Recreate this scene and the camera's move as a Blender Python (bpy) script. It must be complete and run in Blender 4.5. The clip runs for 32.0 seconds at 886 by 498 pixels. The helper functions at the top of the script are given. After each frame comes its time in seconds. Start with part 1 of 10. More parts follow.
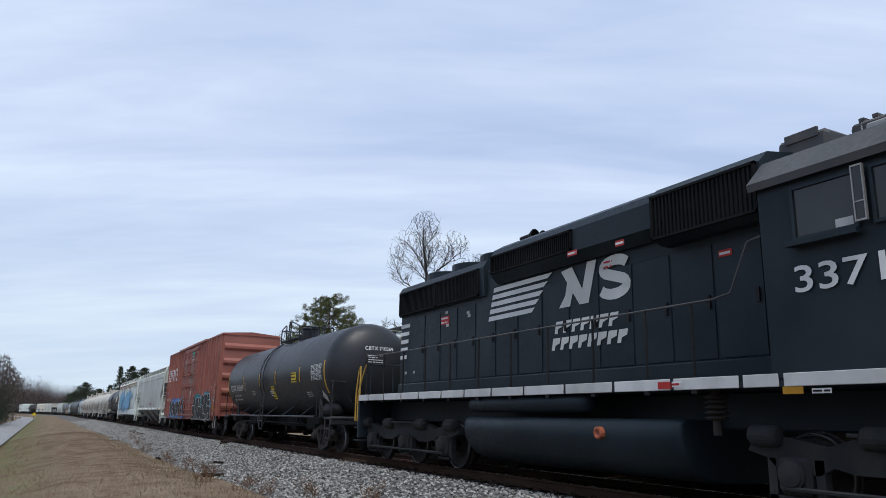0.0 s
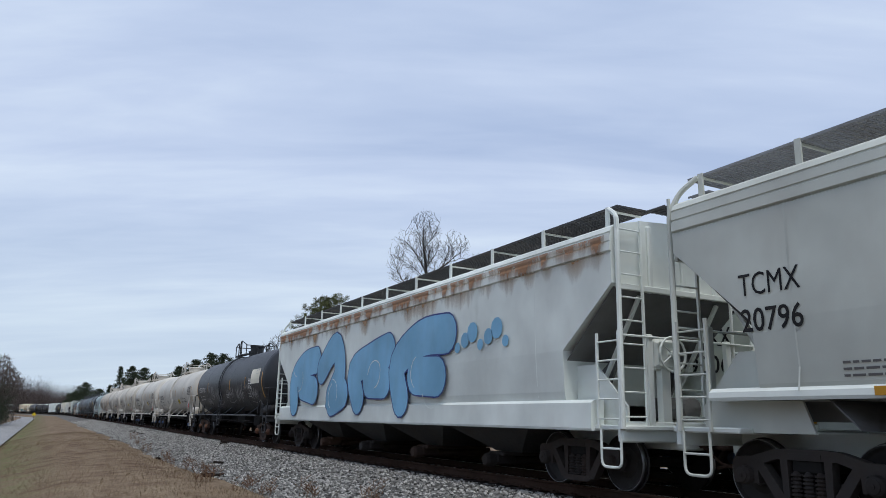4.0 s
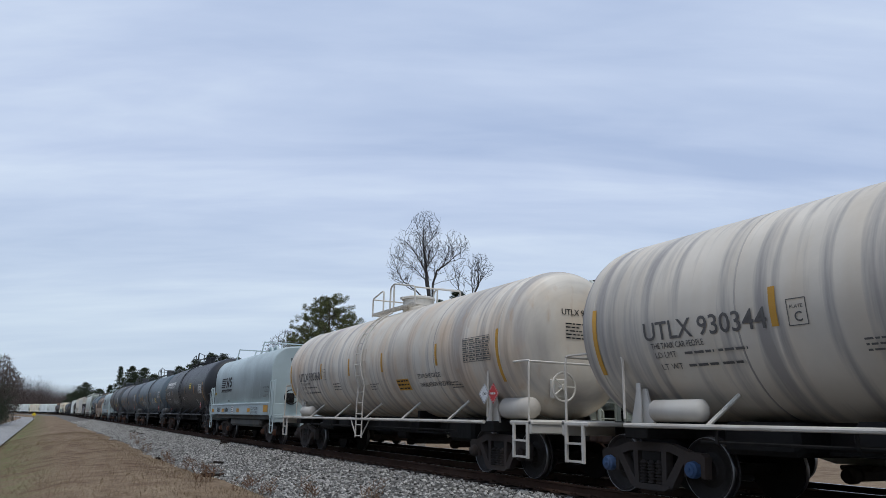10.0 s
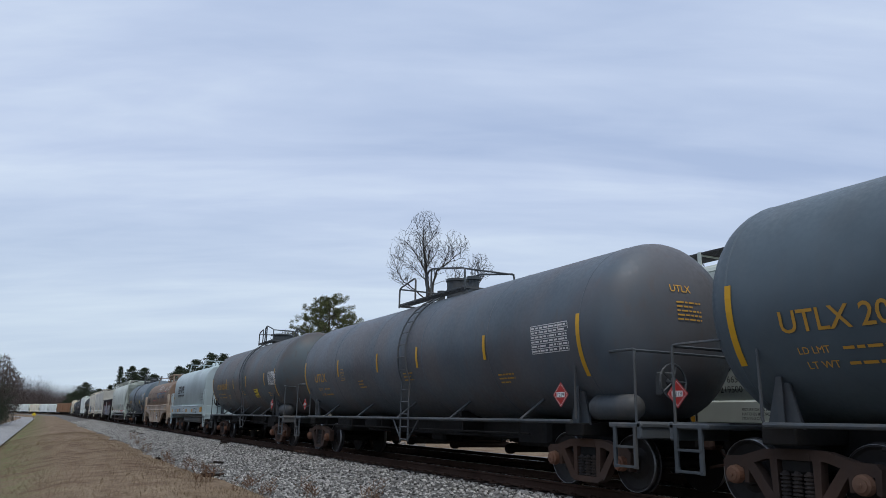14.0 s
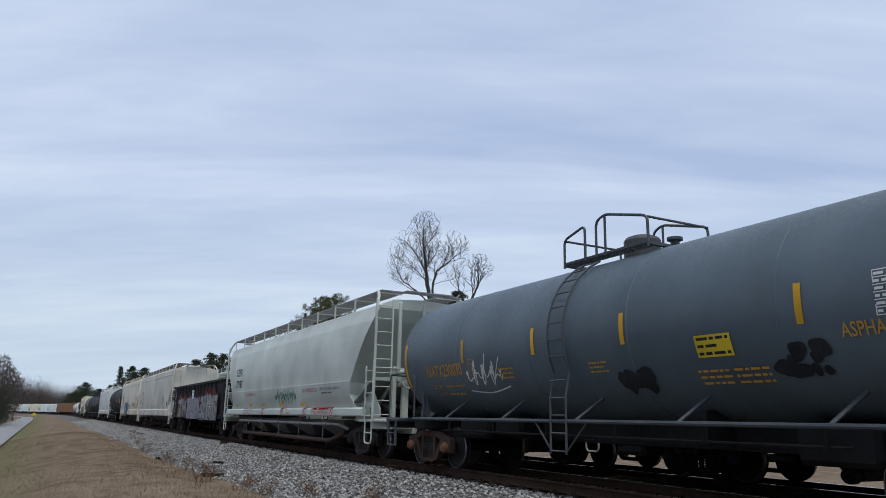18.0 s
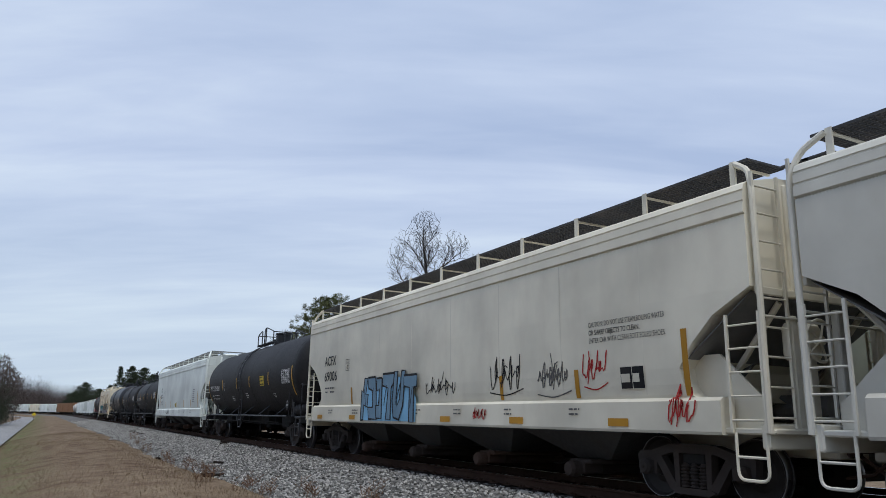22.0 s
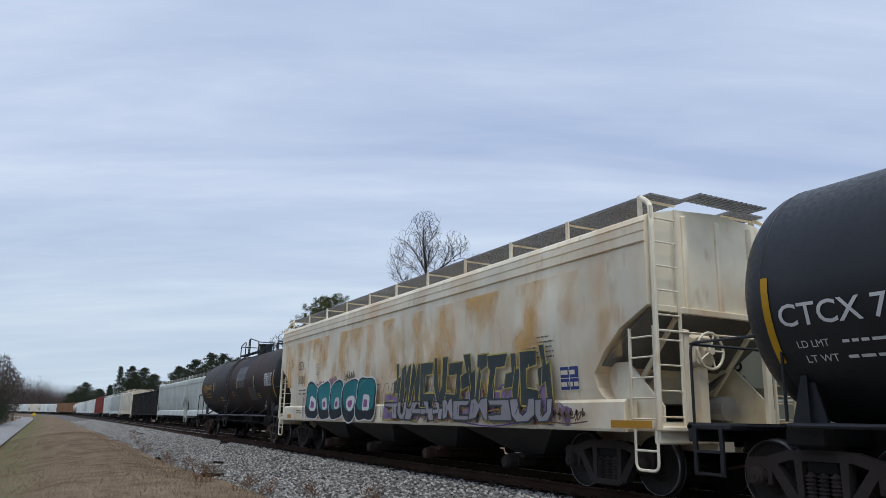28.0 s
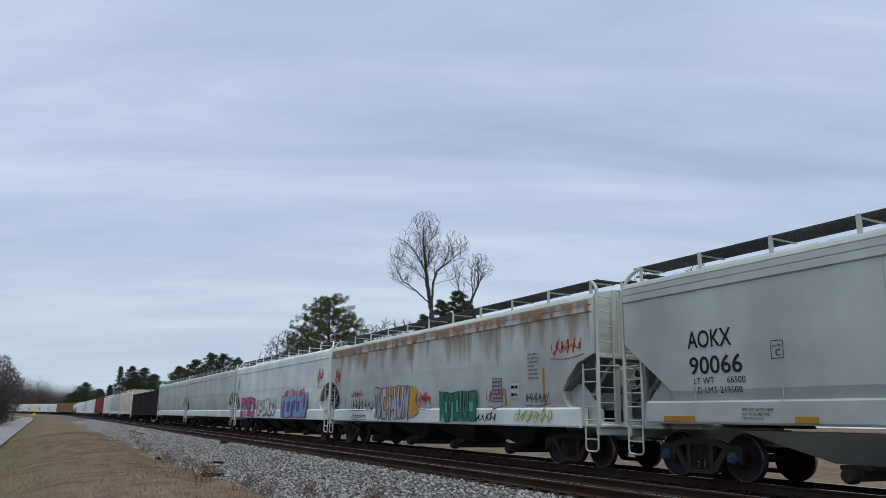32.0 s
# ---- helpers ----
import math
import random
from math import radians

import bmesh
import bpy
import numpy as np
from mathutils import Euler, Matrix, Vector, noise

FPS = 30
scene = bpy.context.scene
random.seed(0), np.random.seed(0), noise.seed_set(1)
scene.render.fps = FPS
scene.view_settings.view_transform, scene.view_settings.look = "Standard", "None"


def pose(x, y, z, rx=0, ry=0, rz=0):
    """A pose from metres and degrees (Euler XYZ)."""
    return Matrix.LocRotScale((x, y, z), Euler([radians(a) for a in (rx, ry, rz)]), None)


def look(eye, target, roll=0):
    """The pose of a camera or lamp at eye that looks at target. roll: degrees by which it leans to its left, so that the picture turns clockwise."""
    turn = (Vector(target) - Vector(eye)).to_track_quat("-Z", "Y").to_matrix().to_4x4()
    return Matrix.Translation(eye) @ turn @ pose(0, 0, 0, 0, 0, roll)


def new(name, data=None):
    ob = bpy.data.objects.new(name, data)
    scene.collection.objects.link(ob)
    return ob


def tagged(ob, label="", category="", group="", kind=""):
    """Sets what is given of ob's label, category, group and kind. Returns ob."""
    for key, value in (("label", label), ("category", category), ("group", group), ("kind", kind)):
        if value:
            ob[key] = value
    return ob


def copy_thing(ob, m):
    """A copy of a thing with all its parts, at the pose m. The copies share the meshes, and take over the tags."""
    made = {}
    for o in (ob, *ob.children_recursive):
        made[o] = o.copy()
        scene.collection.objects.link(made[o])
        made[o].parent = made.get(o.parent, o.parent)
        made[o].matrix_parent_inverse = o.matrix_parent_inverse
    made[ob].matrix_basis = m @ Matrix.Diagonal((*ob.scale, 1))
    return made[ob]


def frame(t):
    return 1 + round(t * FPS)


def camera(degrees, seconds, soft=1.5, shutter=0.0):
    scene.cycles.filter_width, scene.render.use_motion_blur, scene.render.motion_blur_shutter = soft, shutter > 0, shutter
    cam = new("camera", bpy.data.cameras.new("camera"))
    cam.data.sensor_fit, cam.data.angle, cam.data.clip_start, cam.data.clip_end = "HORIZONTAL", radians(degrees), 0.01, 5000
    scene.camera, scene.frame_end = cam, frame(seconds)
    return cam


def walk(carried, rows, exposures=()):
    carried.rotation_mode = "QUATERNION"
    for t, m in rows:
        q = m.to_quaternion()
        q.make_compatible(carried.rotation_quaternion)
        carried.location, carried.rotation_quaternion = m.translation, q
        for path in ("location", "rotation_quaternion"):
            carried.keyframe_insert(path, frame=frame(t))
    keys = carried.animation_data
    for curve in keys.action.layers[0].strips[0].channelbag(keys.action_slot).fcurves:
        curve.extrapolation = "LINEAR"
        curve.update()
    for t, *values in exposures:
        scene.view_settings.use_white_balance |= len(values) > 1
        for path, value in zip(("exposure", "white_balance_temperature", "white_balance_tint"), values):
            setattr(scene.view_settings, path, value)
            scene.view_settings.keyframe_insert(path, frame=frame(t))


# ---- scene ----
from itertools import product

# The world's y runs along the straight track, away from the camera; x is to the right of it; z is 0 at the rail top.
cam = camera(62.56, 32.0, soft=0.6)
EYE = pose(0, 0, 1.08, 0, 0, -28.154) @ pose(0, 0, 0, 90 + 13.192, -1.178, 0)
walk(cam, [(0.0, EYE), (32.0, EYE)], exposures=[(0.0, 0.20, 6380, 10), (1.0, 0.20, 6380, 10), (2.0, 0.18, 6380, 10), (3.0, 0.12, 6380, 10), (5.0, 0.04, 6380, 10), (30.0, 0.0, 6380, 10), (31.0, -0.08, 6380, 10), (32.0, -0.08, 6380, 10)])

SPEED = 17.32          # metres a second, towards -y
K = 0.956
TRACK_X, FAR_OFF = 9.40, 3.87
BEND_Y, BEND_R = 287.0, 640.0


def on_track(s, off=0.0):
    """Place and heading (degrees) at distance s along a line parallel to the near track."""
    if s <= BEND_Y:
        return TRACK_X + off, s, 0.0
    a = (s - BEND_Y) / BEND_R
    r = BEND_R + off
    return TRACK_X - BEND_R + r * math.cos(a), BEND_Y + r * math.sin(a), math.degrees(a)


# ---- world and sun ----
def sky():
    w = bpy.data.worlds.new("sky")
    scene.world = w
    w.use_nodes = True
    nt = w.node_tree
    nt.nodes.clear()
    N, L = nt.nodes.new, nt.links.new
    out, bg = N("ShaderNodeOutputWorld"), N("ShaderNodeBackground")
    tex = N("ShaderNodeTexSky")
    tex.sky_type, tex.sun_disc = "NISHITA", False
    tex.sun_elevation, tex.sun_rotation = radians(67), radians(200)
    tex.air_density, tex.dust_density, tex.ozone_density = 1.0, 2.5, 1.0
    co, sep = N("ShaderNodeTexCoord"), N("ShaderNodeSeparateXYZ")
    L(co.outputs["Generated"], sep.inputs[0])

    def op(kind, a, b=None, c=None):
        m = N("ShaderNodeMath")
        m.operation = kind
        for i, v in enumerate((a, b, c)):
            if v is None:
                continue
            if isinstance(v, (int, float)):
                m.inputs[i].default_value = v
            else:
                L(v, m.inputs[i])
        return m.outputs[0]

    # cloud sheet: directions laid out on a flat layer overhead
    zz = op("ADD", op("MAXIMUM", sep.outputs[2], 0.0), 0.16)
    comb = N("ShaderNodeCombineXYZ")
    comb_x, comb_y = op("DIVIDE", sep.outputs[0], zz), op("DIVIDE", sep.outputs[1], zz)
    L(comb_x, comb.inputs[0])
    L(comb_y, comb.inputs[1])

    def layer(scale, sx, sy, turn, detail, off):
        mp, nz = N("ShaderNodeMapping"), N("ShaderNodeTexNoise")
        mp.inputs["Location"].default_value = (off, off * 0.6, 0)
        mp.vector_type = "TEXTURE"
        mp.inputs["Rotation"].default_value = (0, 0, radians(turn))
        mp.inputs["Scale"].default_value = (1 / sx, 1 / sy, 1)
        nz.inputs["Scale"].default_value, nz.inputs["Detail"].default_value = scale, detail
        nz.inputs["Roughness"].default_value = 0.55
        nz.inputs["Distortion"].default_value = 0.35
        L(comb.outputs[0], mp.inputs[0])
        L(mp.outputs[0], nz.inputs["Vector"])
        return nz.outputs["Fac"]

    a = layer(0.95, 0.42, 1.7, -24, 5, 3.1)
    b = layer(2.8, 0.45, 1.5, -30, 7, 7.7)
    c = layer(0.3, 0.9, 1.0, 10, 2, 1.3)
    # long banks of the sheet that lie across the line of sight, bent a little
    far = op("ADD", op("MULTIPLY", comb_x, 0.47), op("MULTIPLY", comb_y, 0.88))
    far = op("ADD", far, op("MULTIPLY", op("SUBTRACT", a, 0.5), 0.9))
    bank = N("ShaderNodeValToRGB")
    L(op("DIVIDE", far, 4.0), bank.inputs[0])
    be = bank.color_ramp.elements
    be[0].position, be[0].color = 0.20, (0.22, 0.22, 0.22, 1)
    be[1].position, be[1].color = 0.95, (0.52, 0.52, 0.52, 1)
    for at, v in ((0.28, 0.30), (0.36, 0.24), (0.435, 0.40), (0.475, 0.66), (0.515, 0.52), (0.56, 0.43), (0.61, 0.60), (0.70, 0.54)):
        q = be.new(at)
        q.color = (v, v, v, 1)
    mixv = op("ADD", op("ADD", op("MULTIPLY", a, 0.50), op("MULTIPLY", b, 0.30)), op("MULTIPLY", c, 0.20))
    mixv = op("ADD", mixv, op("MULTIPLY", bank.outputs[0], 0.13))
    across = op("MAXIMUM", op("MINIMUM", op("SUBTRACT", op("MULTIPLY", comb_x, 0.88), op("MULTIPLY", comb_y, 0.47)), 0.1), -0.6)
    high = N("ShaderNodeMapRange")
    L(sep.outputs[2], high.inputs[0])
    high.inputs[1].default_value, high.inputs[2].default_value, high.inputs[4].default_value = 0.33, 0.62, 0.34
    mixv = op("ADD", mixv, op("MULTIPLY", across, high.outputs[0]))
    ramp = N("ShaderNodeValToRGB")
    L(mixv, ramp.inputs[0])
    e = ramp.color_ramp.elements
    e[0].position, e[0].color = 0.41, (0.43, 0.53, 0.735, 1)
    e[1].position, e[1].color = 0.70, (0.74, 0.835, 0.95, 1)
    mid = e.new(0.54)
    mid.color = (0.55, 0.645, 0.83, 1)
    # thicker and greyer towards the horizon
    hz = N("ShaderNodeMapRange")
    L(sep.outputs[2], hz.inputs[0])
    hz.inputs[1].default_value, hz.inputs[2].default_value = 0.0, 0.30
    hz.inputs[3].default_value, hz.inputs[4].default_value = 0.75, 0.0
    low = N("ShaderNodeMix")
    low.data_type = "RGBA"
    L(hz.outputs[0], low.inputs[0])
    L(ramp.outputs[0], low.inputs[6])
    low.inputs[7].default_value = (0.585, 0.70, 0.79, 1)
    # thin blue of the sky through the sheet
    blue = N("ShaderNodeMix")
    blue.data_type = "RGBA"
    blue.inputs[0].default_value = 0.94
    sc = N("ShaderNodeVectorMath")
    sc.operation = "SCALE"
    L(tex.outputs[0], sc.inputs[0])
    sc.inputs["Scale"].default_value = 0.10
    L(sc.outputs[0], blue.inputs[6])
    L(low.outputs[2], blue.inputs[7])
    L(blue.outputs[2], bg.inputs[0])
    bg.inputs[1].default_value = 1.0
    L(bg.outputs[0], out.inputs[0])


sky()
sun = new("sun", bpy.data.lights.new("sun", "SUN"))
sun.data.energy, sun.data.angle, sun.data.color = 1.65, radians(18), (1.0, 0.96, 0.90)
sun.matrix_basis = look((-12, -32, 80), (0, 0, 0))


# ---- materials ----
MATS = {}


def stain(name, rgb, rough=0.5, dirt=0.25, dirt_rgb=(0.16, 0.13, 0.10), rust=0.0, rust_rgb=(0.26, 0.105, 0.04), streak=0.0,
          streak_rgb=(0.07, 0.065, 0.06), metal=0.0, bump=0.05, grain=14.0, scale=0.55, low=0.42, spec=0.4):
    """Paint or metal with broad fading, stains with soft edges, rain streaks and fine grain."""
    if name in MATS:
        return MATS[name]
    m = bpy.data.materials.new(name)
    MATS[name] = m
    m.use_nodes = True
    nt = m.node_tree
    N, L = nt.nodes.new, nt.links.new
    bs = nt.nodes["Principled BSDF"]
    co, info, add = N("ShaderNodeTexCoord"), N("ShaderNodeObjectInfo"), N("ShaderNodeVectorMath")
    add.operation = "ADD"
    sc = N("ShaderNodeVectorMath")
    sc.operation = "SCALE"
    sc.inputs[0].default_value = (19, 31, 7)
    L(info.outputs["Random"], sc.inputs["Scale"])
    L(co.outputs["Object"], add.inputs[0])
    L(sc.outputs[0], add.inputs[1])

    def noise_(scale, detail, stretch=(1, 1, 1)):
        mp, nz = N("ShaderNodeMapping"), N("ShaderNodeTexNoise")
        mp.inputs["Scale"].default_value = stretch
        L(add.outputs[0], mp.inputs[0])
        L(mp.outputs[0], nz.inputs["Vector"])
        nz.inputs["Scale"].default_value, nz.inputs["Detail"].default_value = scale, detail
        return nz.outputs["Fac"]

    def ramp_(src, lo, hi, top):
        r = N("ShaderNodeMapRange")
        L(src, r.inputs[0])
        for i, v in enumerate((lo, hi, 0.0, top)):
            r.inputs[i + 1].default_value = v
        return r.outputs[0]

    def blend(fac, a, b):
        x = N("ShaderNodeMix")
        x.data_type = "RGBA"
        if isinstance(fac, float):
            x.inputs[0].default_value = fac
        else:
            L(fac, x.inputs[0])
        for i, v in ((6, a), (7, b)):
            if isinstance(v, tuple):
                x.inputs[i].default_value = (*v, 1)
            else:
                L(v, x.inputs[i])
        return x.outputs[2]

    fade = tuple(min(1.0, v * 1.14 + 0.008) for v in rgb)
    shade = tuple(v * 0.84 for v in rgb)
    col = blend(ramp_(noise_(scale, 4), 0.35, 0.68, 1.0), shade, fade)
    if dirt:
        col = blend(ramp_(noise_(2.3, 6, (0.35, 1, 0.35)), 0.46, 0.74, dirt), col, dirt_rgb)
    if streak:
        col = blend(ramp_(noise_(2.9, 6, (0.10, 1.5, 0.10)), 0.47, 0.64, streak), col, streak_rgb)
    if rust:
        col = blend(ramp_(noise_(0.8, 7, (1, 1, 0.6)), low, low + 0.22, rust), col, rust_rgb)
        col = blend(ramp_(noise_(5.0, 5, (1, 1, 0.35)), 0.60, 0.75, rust * 0.8), col, tuple(v * 0.8 for v in rust_rgb))
    L(col, bs.inputs["Base Color"])
    fine = noise_(grain, 6)
    rr = N("ShaderNodeMapRange")
    L(fine, rr.inputs[0])
    rr.inputs[1].default_value, rr.inputs[2].default_value = 0.3, 0.7
    rr.inputs[3].default_value, rr.inputs[4].default_value = max(0.05, rough - 0.08), min(1, rough + 0.12)
    L(rr.outputs[0], bs.inputs["Roughness"])
    bs.inputs["Metallic"].default_value = metal
    bs.inputs["Specular IOR Level"].default_value = spec
    if bump:
        bp = N("ShaderNodeBump")
        bp.inputs["Strength"].default_value, bp.inputs["Distance"].default_value = bump, 0.02
        L(fine, bp.inputs["Height"])
        L(bp.outputs[0], bs.inputs["Normal"])
    return m


def plain(name, rgb, rough=0.55):
    return stain(name, rgb, rough, dirt=0.12, bump=0.0, spec=0.18)


def layered(name, cols, scale=1.0, rough=0.95, bump=0.4, fine=30.0, stretch=(1, 1, 1), green=False):
    """Ground covers: three colours mixed by broad and fine noise."""
    m = bpy.data.materials.new(name)
    MATS[name] = m
    m.use_nodes = True
    nt = m.node_tree
    N, L = nt.nodes.new, nt.links.new
    bs = nt.nodes["Principled BSDF"]
    co, mp = N("ShaderNodeTexCoord"), N("ShaderNodeMapping")
    mp.inputs["Scale"].default_value = stretch
    L(co.outputs["Object"], mp.inputs[0])
    facs = []
    bs.inputs["Specular IOR Level"].default_value = 0.12
    for s, det in ((0.22 * scale, 5), (fine, 6), (1.5 * scale, 6)):
        nz = N("ShaderNodeTexNoise")
        nz.inputs["Scale"].default_value, nz.inputs["Detail"].default_value = s, det
        L(mp.outputs[0], nz.inputs["Vector"])
        r = N("ShaderNodeMapRange")
        L(nz.outputs["Fac"], r.inputs[0])
        r.inputs[1].default_value, r.inputs[2].default_value = 0.38, 0.62
        facs.append((r.outputs[0], nz.outputs["Fac"]))
    x = N("ShaderNodeMix")
    x.data_type = "RGBA"
    L(facs[0][0], x.inputs[0])
    x.inputs[6].default_value, x.inputs[7].default_value = (*cols[0], 1), (*cols[1], 1)
    y = N("ShaderNodeMix")
    y.data_type = "RGBA"
    L(facs[2][0], y.inputs[0])
    L(x.outputs[2], y.inputs[6])
    y.inputs[7].default_value = (*cols[2], 1)
    z = N("ShaderNodeMix")
    z.data_type, z.blend_type = "RGBA", "MULTIPLY"
    z.inputs[0].default_value = 0.75
    L(y.outputs[2], z.inputs[6])
    g = N("ShaderNodeMapRange")
    L(facs[1][1], g.inputs[0])
    g.inputs[1].default_value, g.inputs[2].default_value, g.inputs[3].default_value, g.inputs[4].default_value = 0.3, 0.7, 0.45, 1.35
    cc = N("ShaderNodeCombineColor")
    for i in range(3):
        L(g.outputs[0], cc.inputs[i])
    L(cc.outputs[0], z.inputs[7])
    col = z.outputs[2]
    if green:
        # winter grass still green on the slope beside the road, in uneven patches
        sp, rise, fall = N("ShaderNodeSeparateXYZ"), N("ShaderNodeMapRange"), N("ShaderNodeMapRange")
        L(co.outputs["Object"], sp.inputs[0])
        for r, lo, hi in ((rise, -2.9, -2.2), (fall, 0.9, -1.5)):
            L(sp.outputs[0], r.inputs[0])
            r.inputs[1].default_value, r.inputs[2].default_value = lo, hi
        a, b, v = N("ShaderNodeMath"), N("ShaderNodeMath"), N("ShaderNodeMix")
        a.operation = b.operation = "MULTIPLY"
        L(rise.outputs[0], a.inputs[0])
        L(fall.outputs[0], a.inputs[1])
        L(a.outputs[0], b.inputs[0])
        L(facs[2][0], b.inputs[1])
        v.data_type = "RGBA"
        L(b.outputs[0], v.inputs[0])
        L(col, v.inputs[6])
        v.inputs[7].default_value = (0.105, 0.125, 0.045, 1)
        col = v.outputs[2]
    L(col, bs.inputs["Base Color"])
    bs.inputs["Roughness"].default_value = rough
    bp = N("ShaderNodeBump")
    bp.inputs["Strength"].default_value, bp.inputs["Distance"].default_value = bump, 0.05
    L(facs[1][1], bp.inputs["Height"])
    L(bp.outputs[0], bs.inputs["Normal"])
    return m


def wash(name, rgb, lo=0.50, hi=0.70, spread=(1, 1.5, 0.09), rise=0.12):
    """Rust that has run down in soft uneven streaks: the paint below shows through; densest at the sheet's upper edge."""
    m = bpy.data.materials.new(name)
    MATS[name] = m
    m.use_nodes = True
    nt = m.node_tree
    N, L = nt.nodes.new, nt.links.new
    bs, out = nt.nodes["Principled BSDF"], nt.nodes["Material Output"]
    co, mp, nz = N("ShaderNodeTexCoord"), N("ShaderNodeMapping"), N("ShaderNodeTexNoise")
    mp.inputs["Scale"].default_value = spread
    L(co.outputs["Object"], mp.inputs[0])
    L(mp.outputs[0], nz.inputs["Vector"])
    nz.inputs["Scale"].default_value, nz.inputs["Detail"].default_value = 2.0, 8
    sp, top, add, cut = N("ShaderNodeSeparateXYZ"), N("ShaderNodeMapRange"), N("ShaderNodeMath"), N("ShaderNodeMapRange")
    L(co.outputs["Generated"], sp.inputs[0])
    L(sp.outputs[2], top.inputs[0])
    top.inputs[3].default_value, top.inputs[4].default_value = 0.02 - rise, rise
    add.operation = "ADD"
    L(nz.outputs["Fac"], add.inputs[0])
    L(top.outputs[0], add.inputs[1])
    L(add.outputs[0], cut.inputs[0])
    cut.inputs[1].default_value, cut.inputs[2].default_value, cut.inputs[4].default_value = lo, hi, 0.85
    clear, mix = N("ShaderNodeBsdfTransparent"), N("ShaderNodeMixShader")
    bs.inputs["Base Color"].default_value = (*rgb, 1)
    bs.inputs["Roughness"].default_value = 0.85
    L(cut.outputs[0], mix.inputs[0])
    L(clear.outputs[0], mix.inputs[1])
    L(bs.outputs[0], mix.inputs[2])
    L(mix.outputs[0], out.inputs["Surface"])
    return m


def pieces_mat(name, lo, hi, rough=0.9, warm=(1, 1, 1)):
    """Loose pieces joined in one mesh: each island takes a shade of its own."""
    m = bpy.data.materials.new(name)
    MATS[name] = m
    m.use_nodes = True
    nt = m.node_tree
    N, L = nt.nodes.new, nt.links.new
    bs = nt.nodes["Principled BSDF"]
    geo, r = N("ShaderNodeNewGeometry"), N("ShaderNodeValToRGB")
    L(geo.outputs["Random Per Island"], r.inputs[0])
    r.color_ramp.elements[0].color = (*lo, 1)
    r.color_ramp.elements[1].color = (*hi, 1)
    md = r.color_ramp.elements.new(0.55)
    md.color = (*[(a + b) / 2 * w for a, b, w in zip(lo, hi, warm)], 1)
    L(r.outputs[0], bs.inputs["Base Color"])
    bs.inputs["Roughness"].default_value = rough
    bs.inputs["Specular IOR Level"].default_value = 0.12
    return m


M_BLACK = stain("black_tank_paint", (0.0138, 0.0155, 0.0187), 0.42, dirt=0.10, dirt_rgb=(0.0375, 0.035, 0.0325), bump=0.0, spec=0.40)
M_BLACK_DULL = stain("dull_black_paint", (0.0115, 0.011, 0.0115), 0.6, dirt=0.25, dirt_rgb=(0.045, 0.0375, 0.035), bump=0.0, spec=0.25)
M_LOCO = stain("locomotive_black", (0.0157, 0.0247, 0.0323), 0.45, dirt=0.14, dirt_rgb=(0.035, 0.0387, 0.0413), spec=0.16)
M_LOCOTRUCK = stain("locomotive_truck_grime", (0.032, 0.033, 0.034), 0.85, dirt=0.5, dirt_rgb=(0.072, 0.064, 0.056), spec=0.12)
M_UNDER = stain("under_black", (0.014, 0.0135, 0.013), 0.8, dirt=0.4, dirt_rgb=(0.026, 0.021, 0.018), spec=0.1)
M_TRUCK = stain("cast_steel_truck", (0.043, 0.038, 0.035), 0.85, dirt=0.4, dirt_rgb=(0.05, 0.035, 0.026), rust=0.18, rust_rgb=(0.09, 0.045, 0.025), spec=0.15)
M_TRUCK_BROWN = stain("rusty_truck_steel", (0.0625, 0.0425, 0.0338), 0.85, dirt=0.4, dirt_rgb=(0.085, 0.048, 0.03), rust=0.35, rust_rgb=(0.12, 0.058, 0.032), spec=0.15)
M_WHEEL = stain("wheel_steel", (0.026, 0.0234, 0.0221), 0.6, dirt=0.4, dirt_rgb=(0.04, 0.03, 0.024), spec=0.2)
M_TREAD = stain("worn_wheel_tread", (0.28, 0.28, 0.285), 0.35, dirt=0.0, metal=1.0, bump=0.0)
M_BLUE = stain("blue_bearing_cap", (0.03, 0.075, 0.17), 0.6, dirt=0.4)
M_RUSTCAP = stain("rusty_bearing_cap", (0.17, 0.075, 0.04), 0.8, dirt=0.4)
M_WHITE_TANK = stain("white_tank_paint", (0.56, 0.53, 0.465), 0.45, dirt=0.22, dirt_rgb=(0.45, 0.388, 0.312))
M_CREAM_TANK = stain("cream_tank_paint", (0.58, 0.54, 0.455), 0.5, dirt=0.35, dirt_rgb=(0.425, 0.35, 0.263))
M_DIRTY_TANK = stain("sooty_white_tank", (0.60, 0.555, 0.475), 0.55, dirt=0.30, dirt_rgb=(0.525, 0.413, 0.275), streak=0.80, streak_rgb=(0.25, 0.237, 0.231))
M_RUSTY_TANK = stain("rust_topped_white_tank", (0.59, 0.55, 0.475), 0.55, dirt=0.35, dirt_rgb=(0.562, 0.375, 0.188), streak=0.75, streak_rgb=(0.275, 0.256, 0.244), rust=0.40, rust_rgb=(0.50, 0.29, 0.13), low=0.50)
M_GREY_TANK = stain("slate_grey_tank", (0.0914, 0.122, 0.143), 0.48, dirt=0.2, dirt_rgb=(0.112, 0.106, 0.0938), spec=0.25)
M_GREY_TANK2 = stain("dark_slate_tank", (0.0812, 0.103, 0.123), 0.48, dirt=0.22, dirt_rgb=(0.106, 0.0938, 0.0813), rust=0.25, rust_rgb=(0.15, 0.085, 0.0525), spec=0.25)
